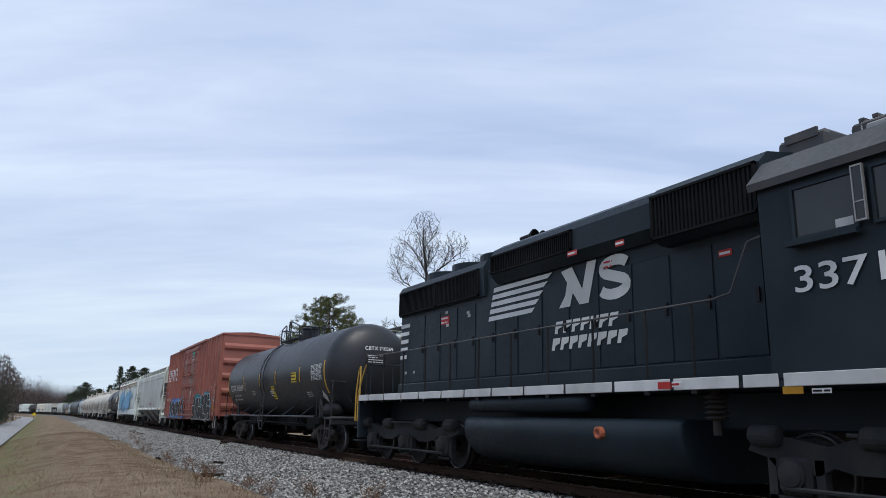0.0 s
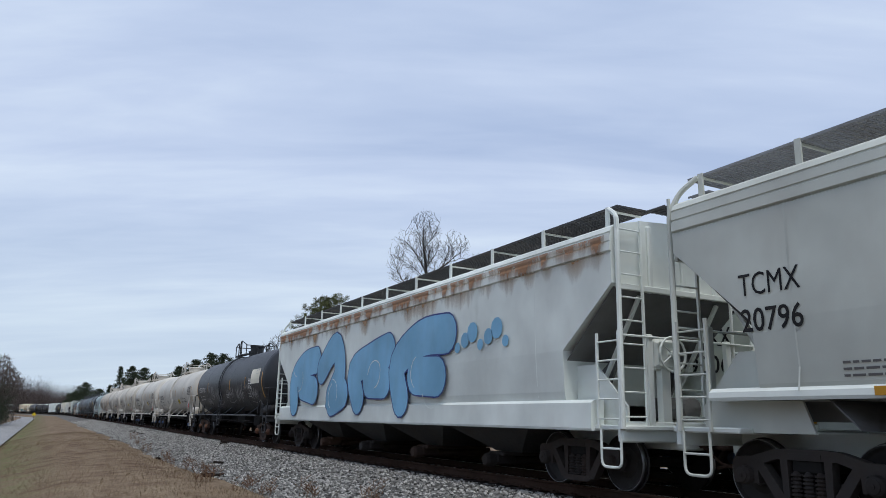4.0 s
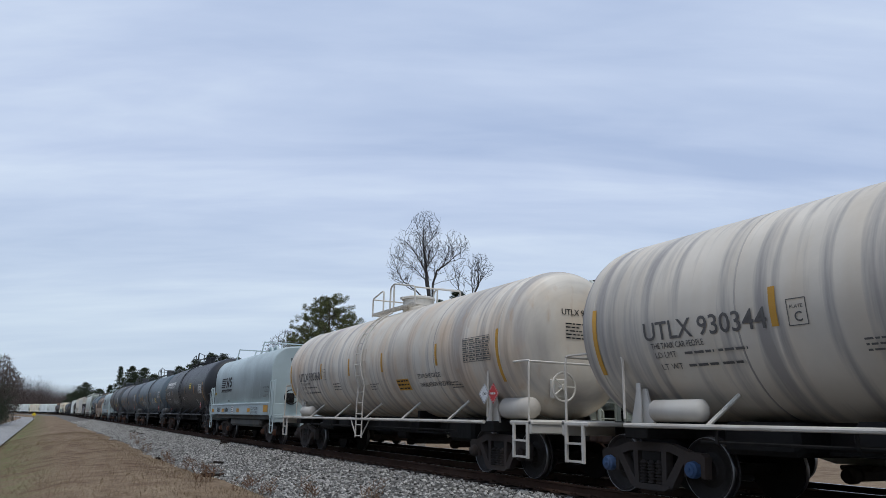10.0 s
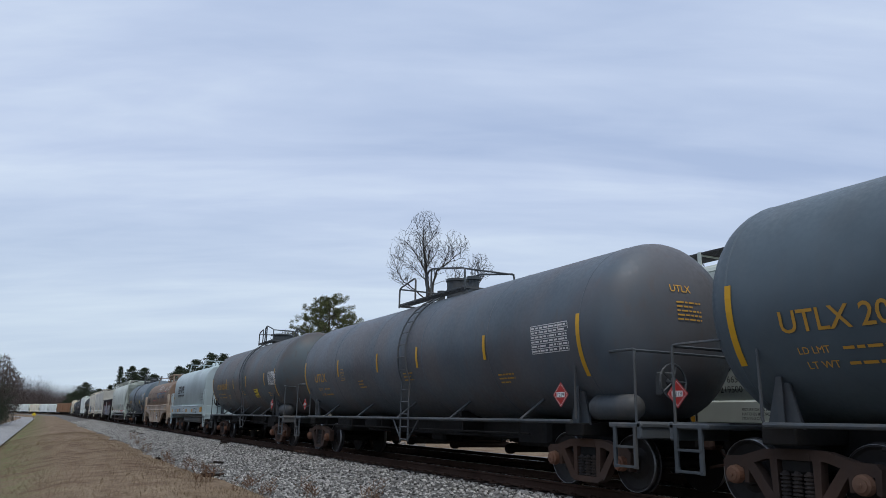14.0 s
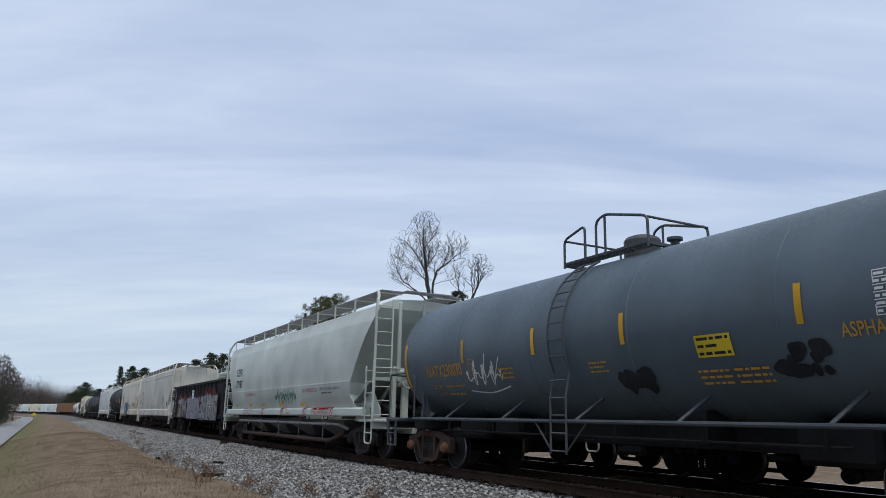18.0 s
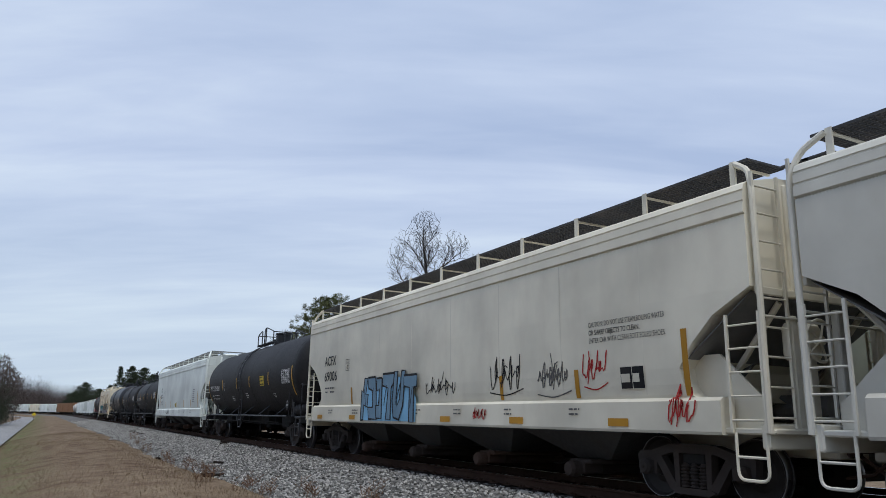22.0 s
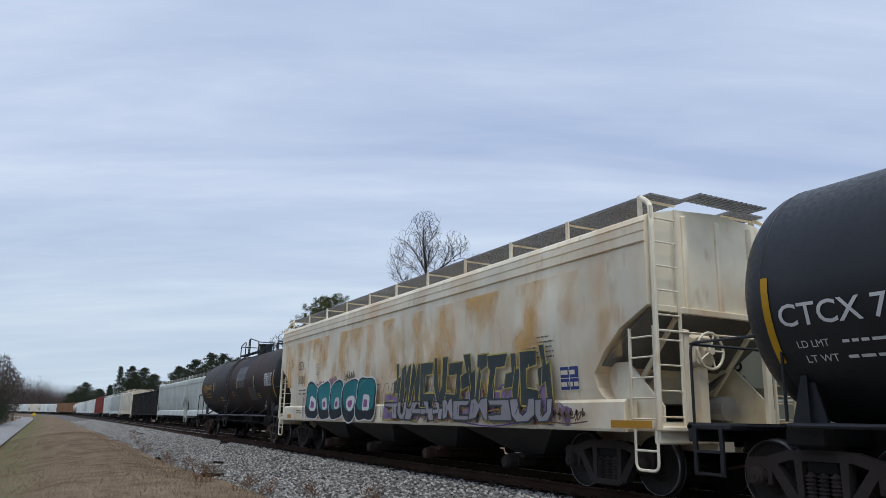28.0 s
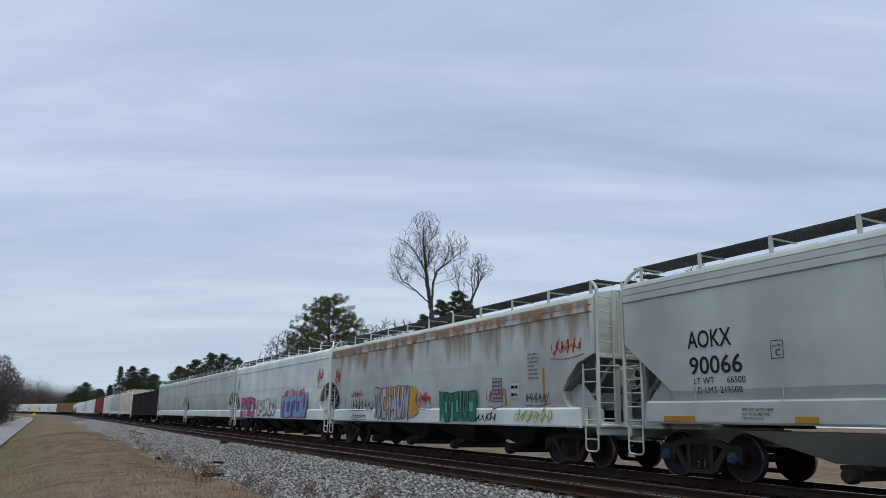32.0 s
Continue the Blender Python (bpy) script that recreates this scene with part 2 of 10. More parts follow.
M_RUST_TANK = stain("rust_stained_slate_tank", (0.0719, 0.0938, 0.106), 0.5, dirt=0.3, dirt_rgb=(0.1, 0.075, 0.0562), rust=0.50, rust_rgb=(0.11, 0.0625, 0.0425), spec=0.25)
M_BLACK_RUST = stain("rust_stained_black_tank", (0.0164, 0.0187, 0.0196), 0.55, dirt=0.2, dirt_rgb=(0.0438, 0.03, 0.025), rust=0.55, rust_rgb=(0.075, 0.036, 0.025), spec=0.16)
M_HOP_GREY = stain("grey_hopper_paint", (0.56, 0.58, 0.52), 0.45, dirt=0.2, dirt_rgb=(0.425, 0.388, 0.338))
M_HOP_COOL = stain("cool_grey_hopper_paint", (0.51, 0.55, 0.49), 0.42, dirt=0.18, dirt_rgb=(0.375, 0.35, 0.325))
M_HOP_WHITE = stain("white_hopper_paint", (0.77, 0.81, 0.755), 0.42, dirt=0.15, dirt_rgb=(0.525, 0.5, 0.45))
M_HOP_BEIGE = stain("beige_hopper_paint", (0.717, 0.672, 0.543), 0.48, dirt=0.22, dirt_rgb=(0.525, 0.45, 0.35))
M_HOP_WARM = stain("warm_grey_hopper_paint", (0.60, 0.585, 0.51), 0.48, dirt=0.22, dirt_rgb=(0.45, 0.40, 0.32))
M_HOP_CREAM = stain("cream_hopper_paint", (0.84, 0.785, 0.62), 0.5, dirt=0.3, dirt_rgb=(0.56, 0.44, 0.25), rust=0.55, rust_rgb=(0.6, 0.362, 0.156), low=0.47)
M_BLOOM = wash("ochre_rust_bloom", (0.74, 0.45, 0.15), 0.48, 0.76, (1, 0.55, 0.32), 0.02)
M_HOP_RUST = stain("rust_streaked_hopper_paint", (0.55, 0.60, 0.54), 0.5, dirt=0.25, dirt_rgb=(0.362, 0.338, 0.3), rust=0.12, rust_rgb=(0.45, 0.213, 0.0938))
# slope sheets carry the overhang's shade in this grey; fittings and bays reuse it
M_SLOPE = stain("slope_shade_and_fitting_grey", (0.16, 0.16, 0.157), 0.6, dirt=0.4, dirt_rgb=(0.09, 0.08, 0.07))
# one dark grey for bays of hoppers that are given no bay material
M_BAY = stain("hopper_bay_dark_grey", (0.06, 0.06, 0.06), 0.75, dirt=0.5, dirt_rgb=(0.07, 0.06, 0.05))
M_GRATE = stain("galvanized_grating", (0.26, 0.265, 0.27), 0.6, dirt=0.3, metal=0.3)
M_GRATE_DARK = stain("dark_grating", (0.05, 0.05, 0.052), 0.65, dirt=0.3, metal=0.2)
M_BOX = stain("boxcar_red_paint", (0.285, 0.086, 0.060), 0.55, dirt=0.3, dirt_rgb=(0.138, 0.065, 0.0475), streak=0.18, streak_rgb=(0.25, 0.15, 0.112))
M_COIL = stain("pale_green_grey_paint", (0.385, 0.463, 0.473), 0.45, dirt=0.12, dirt_rgb=(0.288, 0.312, 0.306))
M_COIL_BROWN = stain("dusty_brown_hood", (0.185, 0.140, 0.102), 0.7, dirt=0.45, dirt_rgb=(0.125, 0.0875, 0.0625), rust=0.25, rust_rgb=(0.25, 0.119, 0.0625))
M_COIL_BEIGE = stain("rust_stained_beige_frame", (0.45, 0.375, 0.294), 0.65, dirt=0.5, dirt_rgb=(0.25, 0.169, 0.106), rust=0.4, rust_rgb=(0.275, 0.15, 0.0813))
M_GOND = stain("black_gondola_paint", (0.0219, 0.0219, 0.0243), 0.7, dirt=0.45, dirt_rgb=(0.0438, 0.0338, 0.0287), streak=0.2, streak_rgb=(0.0688, 0.0587, 0.0537), spec=0.15)
M_GOND_IN = stain("rusted_gondola_inside", (0.10, 0.06, 0.042), 0.9, dirt=0.5)
M_FARRED = stain("faded_red_paint", (0.237, 0.0438, 0.0375), 0.6, dirt=0.3)
M_FARORANGE = stain("orange_brown_paint", (0.25, 0.125, 0.0562), 0.6, dirt=0.4)
M_YEL = plain("yellow_reflector", (0.60, 0.33, 0.02), 0.4)
M_AMBER = plain("amber_reflector", (0.50, 0.25, 0.025), 0.4)
M_YELLABEL = plain("yellow_label", (0.72, 0.52, 0.03), 0.5)
M_WHITE = plain("white_lettering", (0.72, 0.72, 0.70))
M_GREYWHITE = plain("faded_white_lettering", (0.45, 0.45, 0.44))
M_INK = plain("black_lettering", (0.012, 0.012, 0.014))
M_INKFADE = plain("faded_black_lettering", (0.12, 0.115, 0.11))
M_GOLD = plain("gold_lettering", (0.55, 0.30, 0.05))
M_RED = plain("red_lettering", (0.45, 0.035, 0.03))
M_HANDRAIL = stain("yellow_handrail_paint", (0.55, 0.33, 0.05), 0.5, dirt=0.3)
M_STEEL = stain("bare_steel", (0.30, 0.29, 0.28), 0.5, dirt=0.4, metal=0.6)
M_GLASS = stain("dark_window_glass", (0.02, 0.024, 0.026), 0.06, dirt=0.0, bump=0.0)
M_RAIL = stain("rusty_rail_steel", (0.055, 0.031, 0.021), 0.9, dirt=0.5, dirt_rgb=(0.030, 0.019, 0.015), spec=0.1)
M_RAILTOP = stain("polished_rail_head", (0.62, 0.61, 0.60), 0.22, dirt=0.0, metal=1.0, bump=0.0)
M_TIE = stain("creosoted_tie_wood", (0.028, 0.021, 0.017), 0.95, dirt=0.5, dirt_rgb=(0.018, 0.014, 0.012), bump=0.6, spec=0.1)
M_STONE = pieces_mat("ballast_granite", (0.060, 0.058, 0.054), (0.47, 0.46, 0.43))
# bed darker than its loose stones: shade of the gaps put into the colour
M_BED = layered("gap_shade_ballast_bed", [(0.13, 0.126, 0.118), (0.095, 0.091, 0.086), (0.175, 0.168, 0.158)], 1.0, fine=22.0, bump=1.0)
# rust-brown stain, taken near black: shadow under the trains is in the colour
M_CRIB = layered("rusty_shadowed_track_bed", [(0.030, 0.0225, 0.019), (0.022, 0.017, 0.015), (0.040, 0.030, 0.025)], 1.0, fine=22.0, bump=1.0)
M_GROUND = layered("dry_winter_grass", [(0.185, 0.132, 0.086), (0.110, 0.068, 0.043), (0.225, 0.170, 0.113)], 1.0, fine=16.0, bump=0.7, green=True)
M_ROAD = layered("worn_concrete_road", [(0.27, 0.27, 0.27), (0.23, 0.23, 0.23), (0.31, 0.31, 0.305)], 0.6, fine=20.0, bump=0.1)
M_BLADE = pieces_mat("dry_grass_blades", (0.150, 0.108, 0.069), (0.235, 0.174, 0.112))
M_WEED = pieces_mat("dead_weed_stalks", (0.085, 0.045, 0.03), (0.20, 0.12, 0.07))
M_BARK = stain("grey_bark", (0.050, 0.046, 0.043), 0.9, dirt=0.4, dirt_rgb=(0.040, 0.037, 0.034), bump=0.5)
M_BARK_DARK = stain("dark_bark", (0.075, 0.058, 0.050), 0.95, dirt=0.4, bump=0.5)
M_PINE = pieces_mat("pine_needles", (0.042, 0.055, 0.026), (0.185, 0.195, 0.092))
M_FIR = pieces_mat("dark_evergreen_needles", (0.026, 0.038, 0.024), (0.082, 0.098, 0.062))
M_BRUSH = pieces_mat("bare_brush_twigs", (0.060, 0.048, 0.045), (0.125, 0.10, 0.092))


# ---- geometry helpers ----
class Geo:
    """Vertices and faces of one mesh in the making."""

    def __init__(self):
        self.v, self.f = [], []

    def add(self, verts, faces):
        n = len(self.v)
        self.v += [tuple(p) for p in verts]
        self.f += [tuple(i + n for i in f) for f in faces]
        return self

    def box(self, x0, x1, y0, y1, z0, z1):
        vs = list(product((x0, x1), (y0, y1), (z0, z1)))
        return self.add(vs, [(0, 1, 3, 2), (4, 6, 7, 5), (0, 4, 5, 1), (2, 3, 7, 6), (0, 2, 6, 4), (1, 5, 7, 3)])

    def cbox(self, x0, x1, y0, y1, z0, z1, c=0.02):
        """A box with its long edges (along y) and ends chamfered."""
        prof = [(x0 + c, z0), (x1 - c, z0), (x1, z0 + c), (x1, z1 - c), (x1 - c, z1), (x0 + c, z1), (x0, z1 - c), (x0, z0 + c)]
        mx, mz = (x0 + x1) / 2, (z0 + z1) / 2
        kx, kz = max(0.1, 1 - 2 * c / (x1 - x0)), max(0.1, 1 - 2 * c / (z1 - z0))
        small = [(mx + (x - mx) * kx, mz + (z - mz) * kz) for x, z in prof]
        rings = [[(x, y0, z) for x, z in small], [(x, y0 + c, z) for x, z in prof], [(x, y1 - c, z) for x, z in prof], [(x, y1, z) for x, z in small]]
        return self.loft(rings)

    def loft(self, rings, closed=True, caps=True):
        n, m = len(rings[0]), len(rings)
        vs = [p for r in rings for p in r]
        fs = []
        for i in range(m - 1):
            for j in range(n if closed else n - 1):
                k = (j + 1) % n
                fs.append((i * n + j, i * n + k, (i + 1) * n + k, (i + 1) * n + j))
        if caps:
            fs += [tuple(range(n))[::-1], tuple(range((m - 1) * n, m * n))]
        return self.add(vs, fs)

    def prism(self, prof, y0, y1):
        return self.loft([[(x, y0, z) for x, z in prof], [(x, y1, z) for x, z in prof]])

    def slab(self, prof, x0, x1):
        """A profile in (y, z), extruded across x."""
        return self.loft([[(x0, y, z) for y, z in prof], [(x1, y, z) for y, z in prof]])

    def tube(self, pts, r, n=8, r1=None):
        pts = [Vector(p) for p in pts]
        rings = []
        for i, p in enumerate(pts):
            d = (pts[min(i + 1, len(pts) - 1)] - pts[max(i - 1, 0)]).normalized()
            a = d.orthogonal().normalized() if i == 0 else (a - d * a.dot(d)).normalized()
            b = d.cross(a)
            rr = r if r1 is None else r + (r1 - r) * i / (len(pts) - 1)
            rings.append([p + (a * math.cos(t) + b * math.sin(t)) * rr for t in [2 * math.pi * k / n for k in range(n)]])
        return self.loft(rings)

    def lathe(self, prof, n=32, axis="y", at=(0, 0, 0)):
        """prof: (along the axis, radius)."""
        rings = []
        for h, r in prof:
            ring = []
            for k in range(n):
                t = 2 * math.pi * k / n
                a, b = r * math.cos(t), r * math.sin(t)
                p = {"x": (h, a, b), "y": (a, h, b), "z": (a, b, h)}[axis]
                ring.append((p[0] + at[0], p[1] + at[1], p[2] + at[2]))
            rings.append(ring)
        return self.loft(rings)

    def mesh(self, name, mat, smooth=False):
        me = bpy.data.meshes.new(name)
        me.from_pydata(self.v, [], self.f)
        me.materials.append(mat)
        if smooth:
            me.polygons.foreach_set("use_smooth", [len(p.vertices) <= 4 for p in me.polygons])
        me.update()
        return me


def part(name, geo, mat, parent, label="", smooth=False, at=None):
    """One mesh object under a thing or a part; geo is a Geo or a mesh made before."""
    me = geo if isinstance(geo, bpy.types.Mesh) else geo.mesh(name, mat, smooth)
    ob = new(name, me)
    ob.parent = parent
    if at is not None:
        ob.location = at
    if label:
        tagged(ob, label)
    return ob


def thing(name, label, category, group="", kind="", geo=None, mat=None, smooth=False):
    ob = new(name, geo.mesh(name, mat, smooth) if geo else None)
    return tagged(ob, label, category, group, kind)


# ---- flat marks on the sides: lettering, bars, tags ----
GLYPHS = {}


def word(text, size):
    """Vertices (u right, v up) and faces of a line of lettering, and its width."""
    if text not in GLYPHS:
        cu = bpy.data.curves.new("lettering", "FONT")
        cu.body, cu.size, cu.resolution_u = text, 1.0, 3
        cu.offset = 0.0 if "M" in text or "W" in text else 0.01
        ob = bpy.data.objects.new("lettering", cu)
        me = ob.to_mesh()
        vs = [(p.co.x, p.co.y) for p in me.vertices]
        fs = [tuple(p.vertices) for p in me.polygons]
        ob.to_mesh_clear()
        bpy.data.objects.remove(ob)
        bpy.data.curves.remove(cu)
        GLYPHS[text] = (vs, fs, max([u for u, _ in vs] or [0]))
    vs, fs, w = GLYPHS[text]
    k = size / 0.72
    return [(u * k, v * k) for u, v in vs], fs, w * k


def rect(u0, u1, v0, v1, n=1):
    vs = [(u, v0 + (v1 - v0) * i / n) for i in range(n + 1) for u in (u0, u1)]
    return vs, [(2 * i, 2 * i + 1, 2 * i + 3, 2 * i + 2) for i in range(n)]


def bars(w, h, rows, cols=1, seed=0, frame_=False):
    """Small print that cannot be read, or a ruled table, as plain bars."""
    rng = random.Random(seed)
    vs, fs = [], []

    def put(u0, u1, v0, v1):
        n = len(vs)
        a, b = rect(u0, u1, v0, v1)
        vs.extend(a)
        fs.extend(tuple(i + n for i in f) for f in b)
    step = h / rows
    for i in range(rows):
        for j in range(cols):
            cw = w / cols
            u = j * cw + cw * 0.06
            end = j * cw + cw * (0.94 if rng.random() < 0.6 else rng.uniform(0.55, 0.9))
            while u < end:
                k = min(end, u + rng.uniform(0.6, 2.2) * min(step, 0.10))
                put(u, k, h - (i + 0.70) * step, h - (i + 0.32) * step)
                u = k + min(step, 0.10) * 0.35
    if frame_:
        t = min(0.012, step * 0.2)
        for i in range(rows + 1):
            put(0, w, i * step - t / 2, i * step + t / 2)
        for j in range(cols + 1):
            put(j * w / cols - t / 2, j * w / cols + t / 2, 0, h)
    return vs, fs


def stroke(pts, wd):
    """A painted line of that width through points (u, v)."""
    vs, fs = [], []
    for i, (u, v) in enumerate(pts):
        a, b = pts[max(i - 1, 0)], pts[min(i + 1, len(pts) - 1)]
        du, dv = b[0] - a[0], b[1] - a[1]
        k = wd / 2 / (math.hypot(du, dv) or 1)
        vs += [(u - dv * k, v + du * k), (u + dv * k, v - du * k)]
    fs = [(2 * i, 2 * i + 1, 2 * i + 3, 2 * i + 2) for i in range(len(pts) - 1)]
    return vs, fs


def curve_pts(ctrl, n=7):
    """A smooth line through control points."""
    out = []
    c = [ctrl[0], *ctrl, ctrl[-1]]
    for i in range(1, len(c) - 2):
        p0, p1, p2, p3 = c[i - 1:i + 3]
        for k in range(n):
            t = k / n
            out.append(tuple(0.5 * (2 * p1[j] + (p2[j] - p0[j]) * t + (2 * p0[j] - 5 * p1[j] + 4 * p2[j] - p3[j]) * t * t
                                    + (3 * p1[j] - p0[j] - 3 * p2[j] + p3[j]) * t ** 3) for j in (0, 1)))
    return out + [tuple(ctrl[-1])]


def gather(rows):
    """Join painted strokes; each lies a hair above the one before."""
    vs, fs = [], []
    for i, (a, b) in enumerate(rows):
        n = len(vs)
        vs += [(u, v, 0.00012 * i) for u, v in a]
        fs += [tuple(k + n for k in f) for f in b]
    return vs, fs


def scrawl(w, h, loops, wd, seed):
    """A spray-can tag that nobody could read: one line running on in loops and spikes, crossed by a few strokes."""
    rng = random.Random(seed)
    loops = int(loops * 1.5) + 1
    wd *= 0.68
    n = loops * 11
    pts = []
    amp, ph, skew = rng.uniform(0.30, 0.5), rng.uniform(0, 6.28), rng.uniform(0.10, 0.3)
    for k in range(n + 1):
        t = k / n
        a = 2 * math.pi * loops * t + ph
        big = amp * (0.55 + 0.45 * math.sin(2.3 * math.pi * t * loops * 0.37 + ph))
        u = t * w * 0.86 + w * 0.07 + math.sin(a * 0.5 + seed) * w * 0.04 - math.sin(a) * 0.30 * w / loops
        v = h * (0.5 + big * math.cos(a) + 0.10 * math.sin(a * 2.7))
        pts.append((u + (v - h / 2) * skew, v))
    rows = [stroke(pts, wd)]
    for _ in range(rng.randint(1, 3)):
        u, v = rng.uniform(0.1, 0.8) * w, rng.uniform(0.0, 0.3) * h
        rows.append(stroke(curve_pts([(u, v), (u + 0.12 * w, v + rng.uniform(0.3, 0.7) * h), (u + rng.uniform(0.05, 0.25) * w, v + rng.uniform(0.5, 0.9) * h)], 5), wd * 0.8))
    if rng.random() < 0.6:
        rows.append(stroke(curve_pts([(0, -0.06 * h), (w * 0.5, -0.15 * h), (w, 0.02 * h)], 6), wd * 0.8))
    return gather(rows)


def disc(u, v, r, n=10):
    return [(u + r * math.cos(2 * math.pi * k / n), v + r * math.sin(2 * math.pi * k / n)) for k in range(n)], [tuple(range(n))]


# fat painted forms of no alphabet: hooks, bolts, loops and arches in a unit square
FAT = [[[(0.0, 0.1), (0.25, 0.9), (0.55, 0.35), (0.7, 0.95), (1.0, 0.2)]], [[(0.1, 0.9), (0.55, 0.75), (0.2, 0.4), (0.85, 0.3), (0.6, 0.0)]], [[(0.0, 0.0), (0.35, 0.55), (0.3, 0.95), (0.75, 0.85), (0.9, 0.4), (0.6, 0.15)]],
       [[(0.05, 0.6), (0.4, 1.0), (0.65, 0.5), (0.45, 0.05), (0.95, 0.1)]], [[(0.2, 0.0), (0.0, 0.5), (0.4, 0.85), (0.95, 0.95)], [(0.5, 0.35), (0.95, 0.25)]], [[(0.0, 0.95), (0.3, 0.2), (0.75, 0.1), (0.9, 0.6), (0.55, 0.7)]]]


def throwup(parent, y, z, w, h, count, seed, side, fill, line, halo=None, shine=None, wd=0.05, fat=0.40):
    """A painted piece: fat crooked forms that overlap in a row, each with its own outline, on a cloud of spray."""
    rng = random.Random(seed)
    step = w / count
    f = step * fat
    lay = {"halo": ([], []), "inner": ([], [])}
    for i in range(count):
        lay["outline%d" % i], lay["fill%d" % i] = ([], []), ([], [])

    def put_(key, vf, lift, du=0.0, dv=0.0):
        vs, fs = lay[key]
        n = len(vs)
        vs += [(u + du, v + dv, lift) for u, v in vf[0]]
        fs += [tuple(k + n for k in q) for q in vf[1]]
    for i in range(count):
        jig = [rng.uniform(-0.10, 0.10) for _ in range(4)]
        low, tall = rng.uniform(0.0, 0.08) * h, rng.uniform(0.84, 1.0)
        k = 0
        for form in rng.choice(FAT):
            pts = []
            for q, (u, v) in enumerate(form):
                u, v = u + jig[q % 4] * 0.8, v + jig[(q + 1) % 4] * 0.6
                pts.append((i * step + f * 0.45 + u * (step - f * 0.7) + (v - 0.5) * step * 0.12, low + f * 0.55 + v * (h * tall - low - f * 1.1)))
            path = curve_pts(pts, 5)
            for vf in [path] + [p for p in path[::2]] + [path[-1]]:
                for key, ww, lift, dv in (("halo", f + wd * 5, 0.0, 0.09), ("outline%d" % i, f + wd * 2, 0.003 + i * 0.0024, 0.0), ("fill%d" % i, f, 0.0042 + i * 0.0024, 0.0)):
                    put_(key, stroke(vf, ww) if isinstance(vf, list) else disc(*vf, ww / 2, 14), lift + k * 0.00006, 0.0, dv)
                k += 1
        for _ in range(2):
            cx, cy = (i + rng.uniform(0.25, 0.75)) * step, h * rng.uniform(0.25, 0.75)
            a0 = rng.uniform(0, 6)
            arc = [(cx + math.cos(a0 + 0.35 * q) * step * 0.16, cy + math.sin(a0 + 0.35 * q) * h * 0.16) for q in range(7)]
            put_("inner", stroke(arc, wd * 0.7), 0.0065 + count * 0.0024 + i * 0.0003)
    if halo:
        decal(parent, "graffiti_cloud", cloud(w, h, seed), halo, y, z, side, 0.004)
    for i in range(count):
        letter = decal(parent, "graffiti_letter", lay["outline%d" % i], line, y, z, side, 0.006)
        decal(letter, "graffiti_fill", lay["fill%d" % i], fill, y, z, side, 0.006)
    decal(parent, "graffiti_shine", lay["inner"], shine or line, y, z, side, 0.006)


# angular painted forms of no alphabet
EDGED = [[(0, 0), (0.35, 0), (0.45, 0.35), (0.95, 0.3), (1, 0.6), (0.6, 0.62), (0.8, 1), (0.4, 1), (0.3, 0.65), (0.05, 0.7)], [(0, 0), (0.9, 0), (1, 0.28), (0.4, 0.3), (0.42, 0.7), (0.9, 0.72), (0.95, 1), (0.05, 1)],
         [(0, 1), (0.05, 0.3), (0.3, 0), (0.75, 0.05), (1, 0.4), (0.95, 1), (0.68, 1), (0.66, 0.45), (0.5, 0.3), (0.36, 0.45), (0.34, 1)], [(0.1, 0), (0.45, 0), (0.5, 0.7), (0.95, 0.75), (1, 1), (0, 1), (0.02, 0.75), (0.2, 0.7)],
         [(0, 0), (0.4, 0.1), (0.55, 0.5), (0.75, 0.1), (1, 0), (0.9, 1), (0.6, 0.95), (0.5, 0.75), (0.35, 1), (0.05, 0.9)]]


def wild(parent, y, z, w, h, count, seed, side, fill, line, ground=None, edge=None, wd=0.05, streaks=True):
    """A painted piece of tall angular forms packed edge to edge, outlined, on a dark or coloured ground."""
    rng = random.Random(seed)
    if edge:
        decal(parent, "graffiti_haze", cloud(w + 0.2, h * 1.05, seed + 7, 0.13), edge, y + 0.1, z - 0.02, side, 0.003)
    if ground:
        decal(parent, "graffiti_cloud", cloud(w, h * 0.86, seed, 0.06), ground, y, z, side, 0.005)
    cuts = [0.0]
    for k in range(count):
        cuts.append(cuts[-1] + rng.uniform(0.7, 1.35))
    for i in range(count):
        u0, u1 = w * cuts[i] / cuts[-1], w * cuts[i + 1] / cuts[-1]
        lo, hi = h * rng.uniform(0.02, 0.09), h * rng.uniform(0.86, 1.0)
        form = EDGED[rng.randrange(len(EDGED))]
        if rng.random() < 0.5:
            form = [(1 - u, v) for u, v in form][::-1]
        lean = rng.uniform(-0.10, 0.16)
        pts = [(u0 - 0.02 * w / count + (u1 - u0) * 1.06 * (u + rng.uniform(-0.04, 0.04)) + lean * (v - 0.5) * h, lo + (hi - lo) * (v + rng.uniform(-0.03, 0.03) * (0.1 < v < 0.9))) for u, v in form]
        lift = 0.007 + i * 0.0022
        letter = decal(parent, "graffiti_letter", (pts, [tuple(range(len(pts)))]), fill, y, z, side, lift)
        decal(letter, "graffiti_outline", stroke(pts + [pts[0]], wd), line, y, z, side, lift + 0.0011)
        if streaks:
            a, b = rng.uniform(0.2, 0.8), rng.uniform(0.2, 0.8)
            decal(letter, "graffiti_shine", stroke([(u0 + (u1 - u0) * a, lo + (hi - lo) * 0.3), (u0 + (u1 - u0) * b, lo + (hi - lo) * 0.75)], wd * 0.5), line, y, z, side, lift + 0.0015)


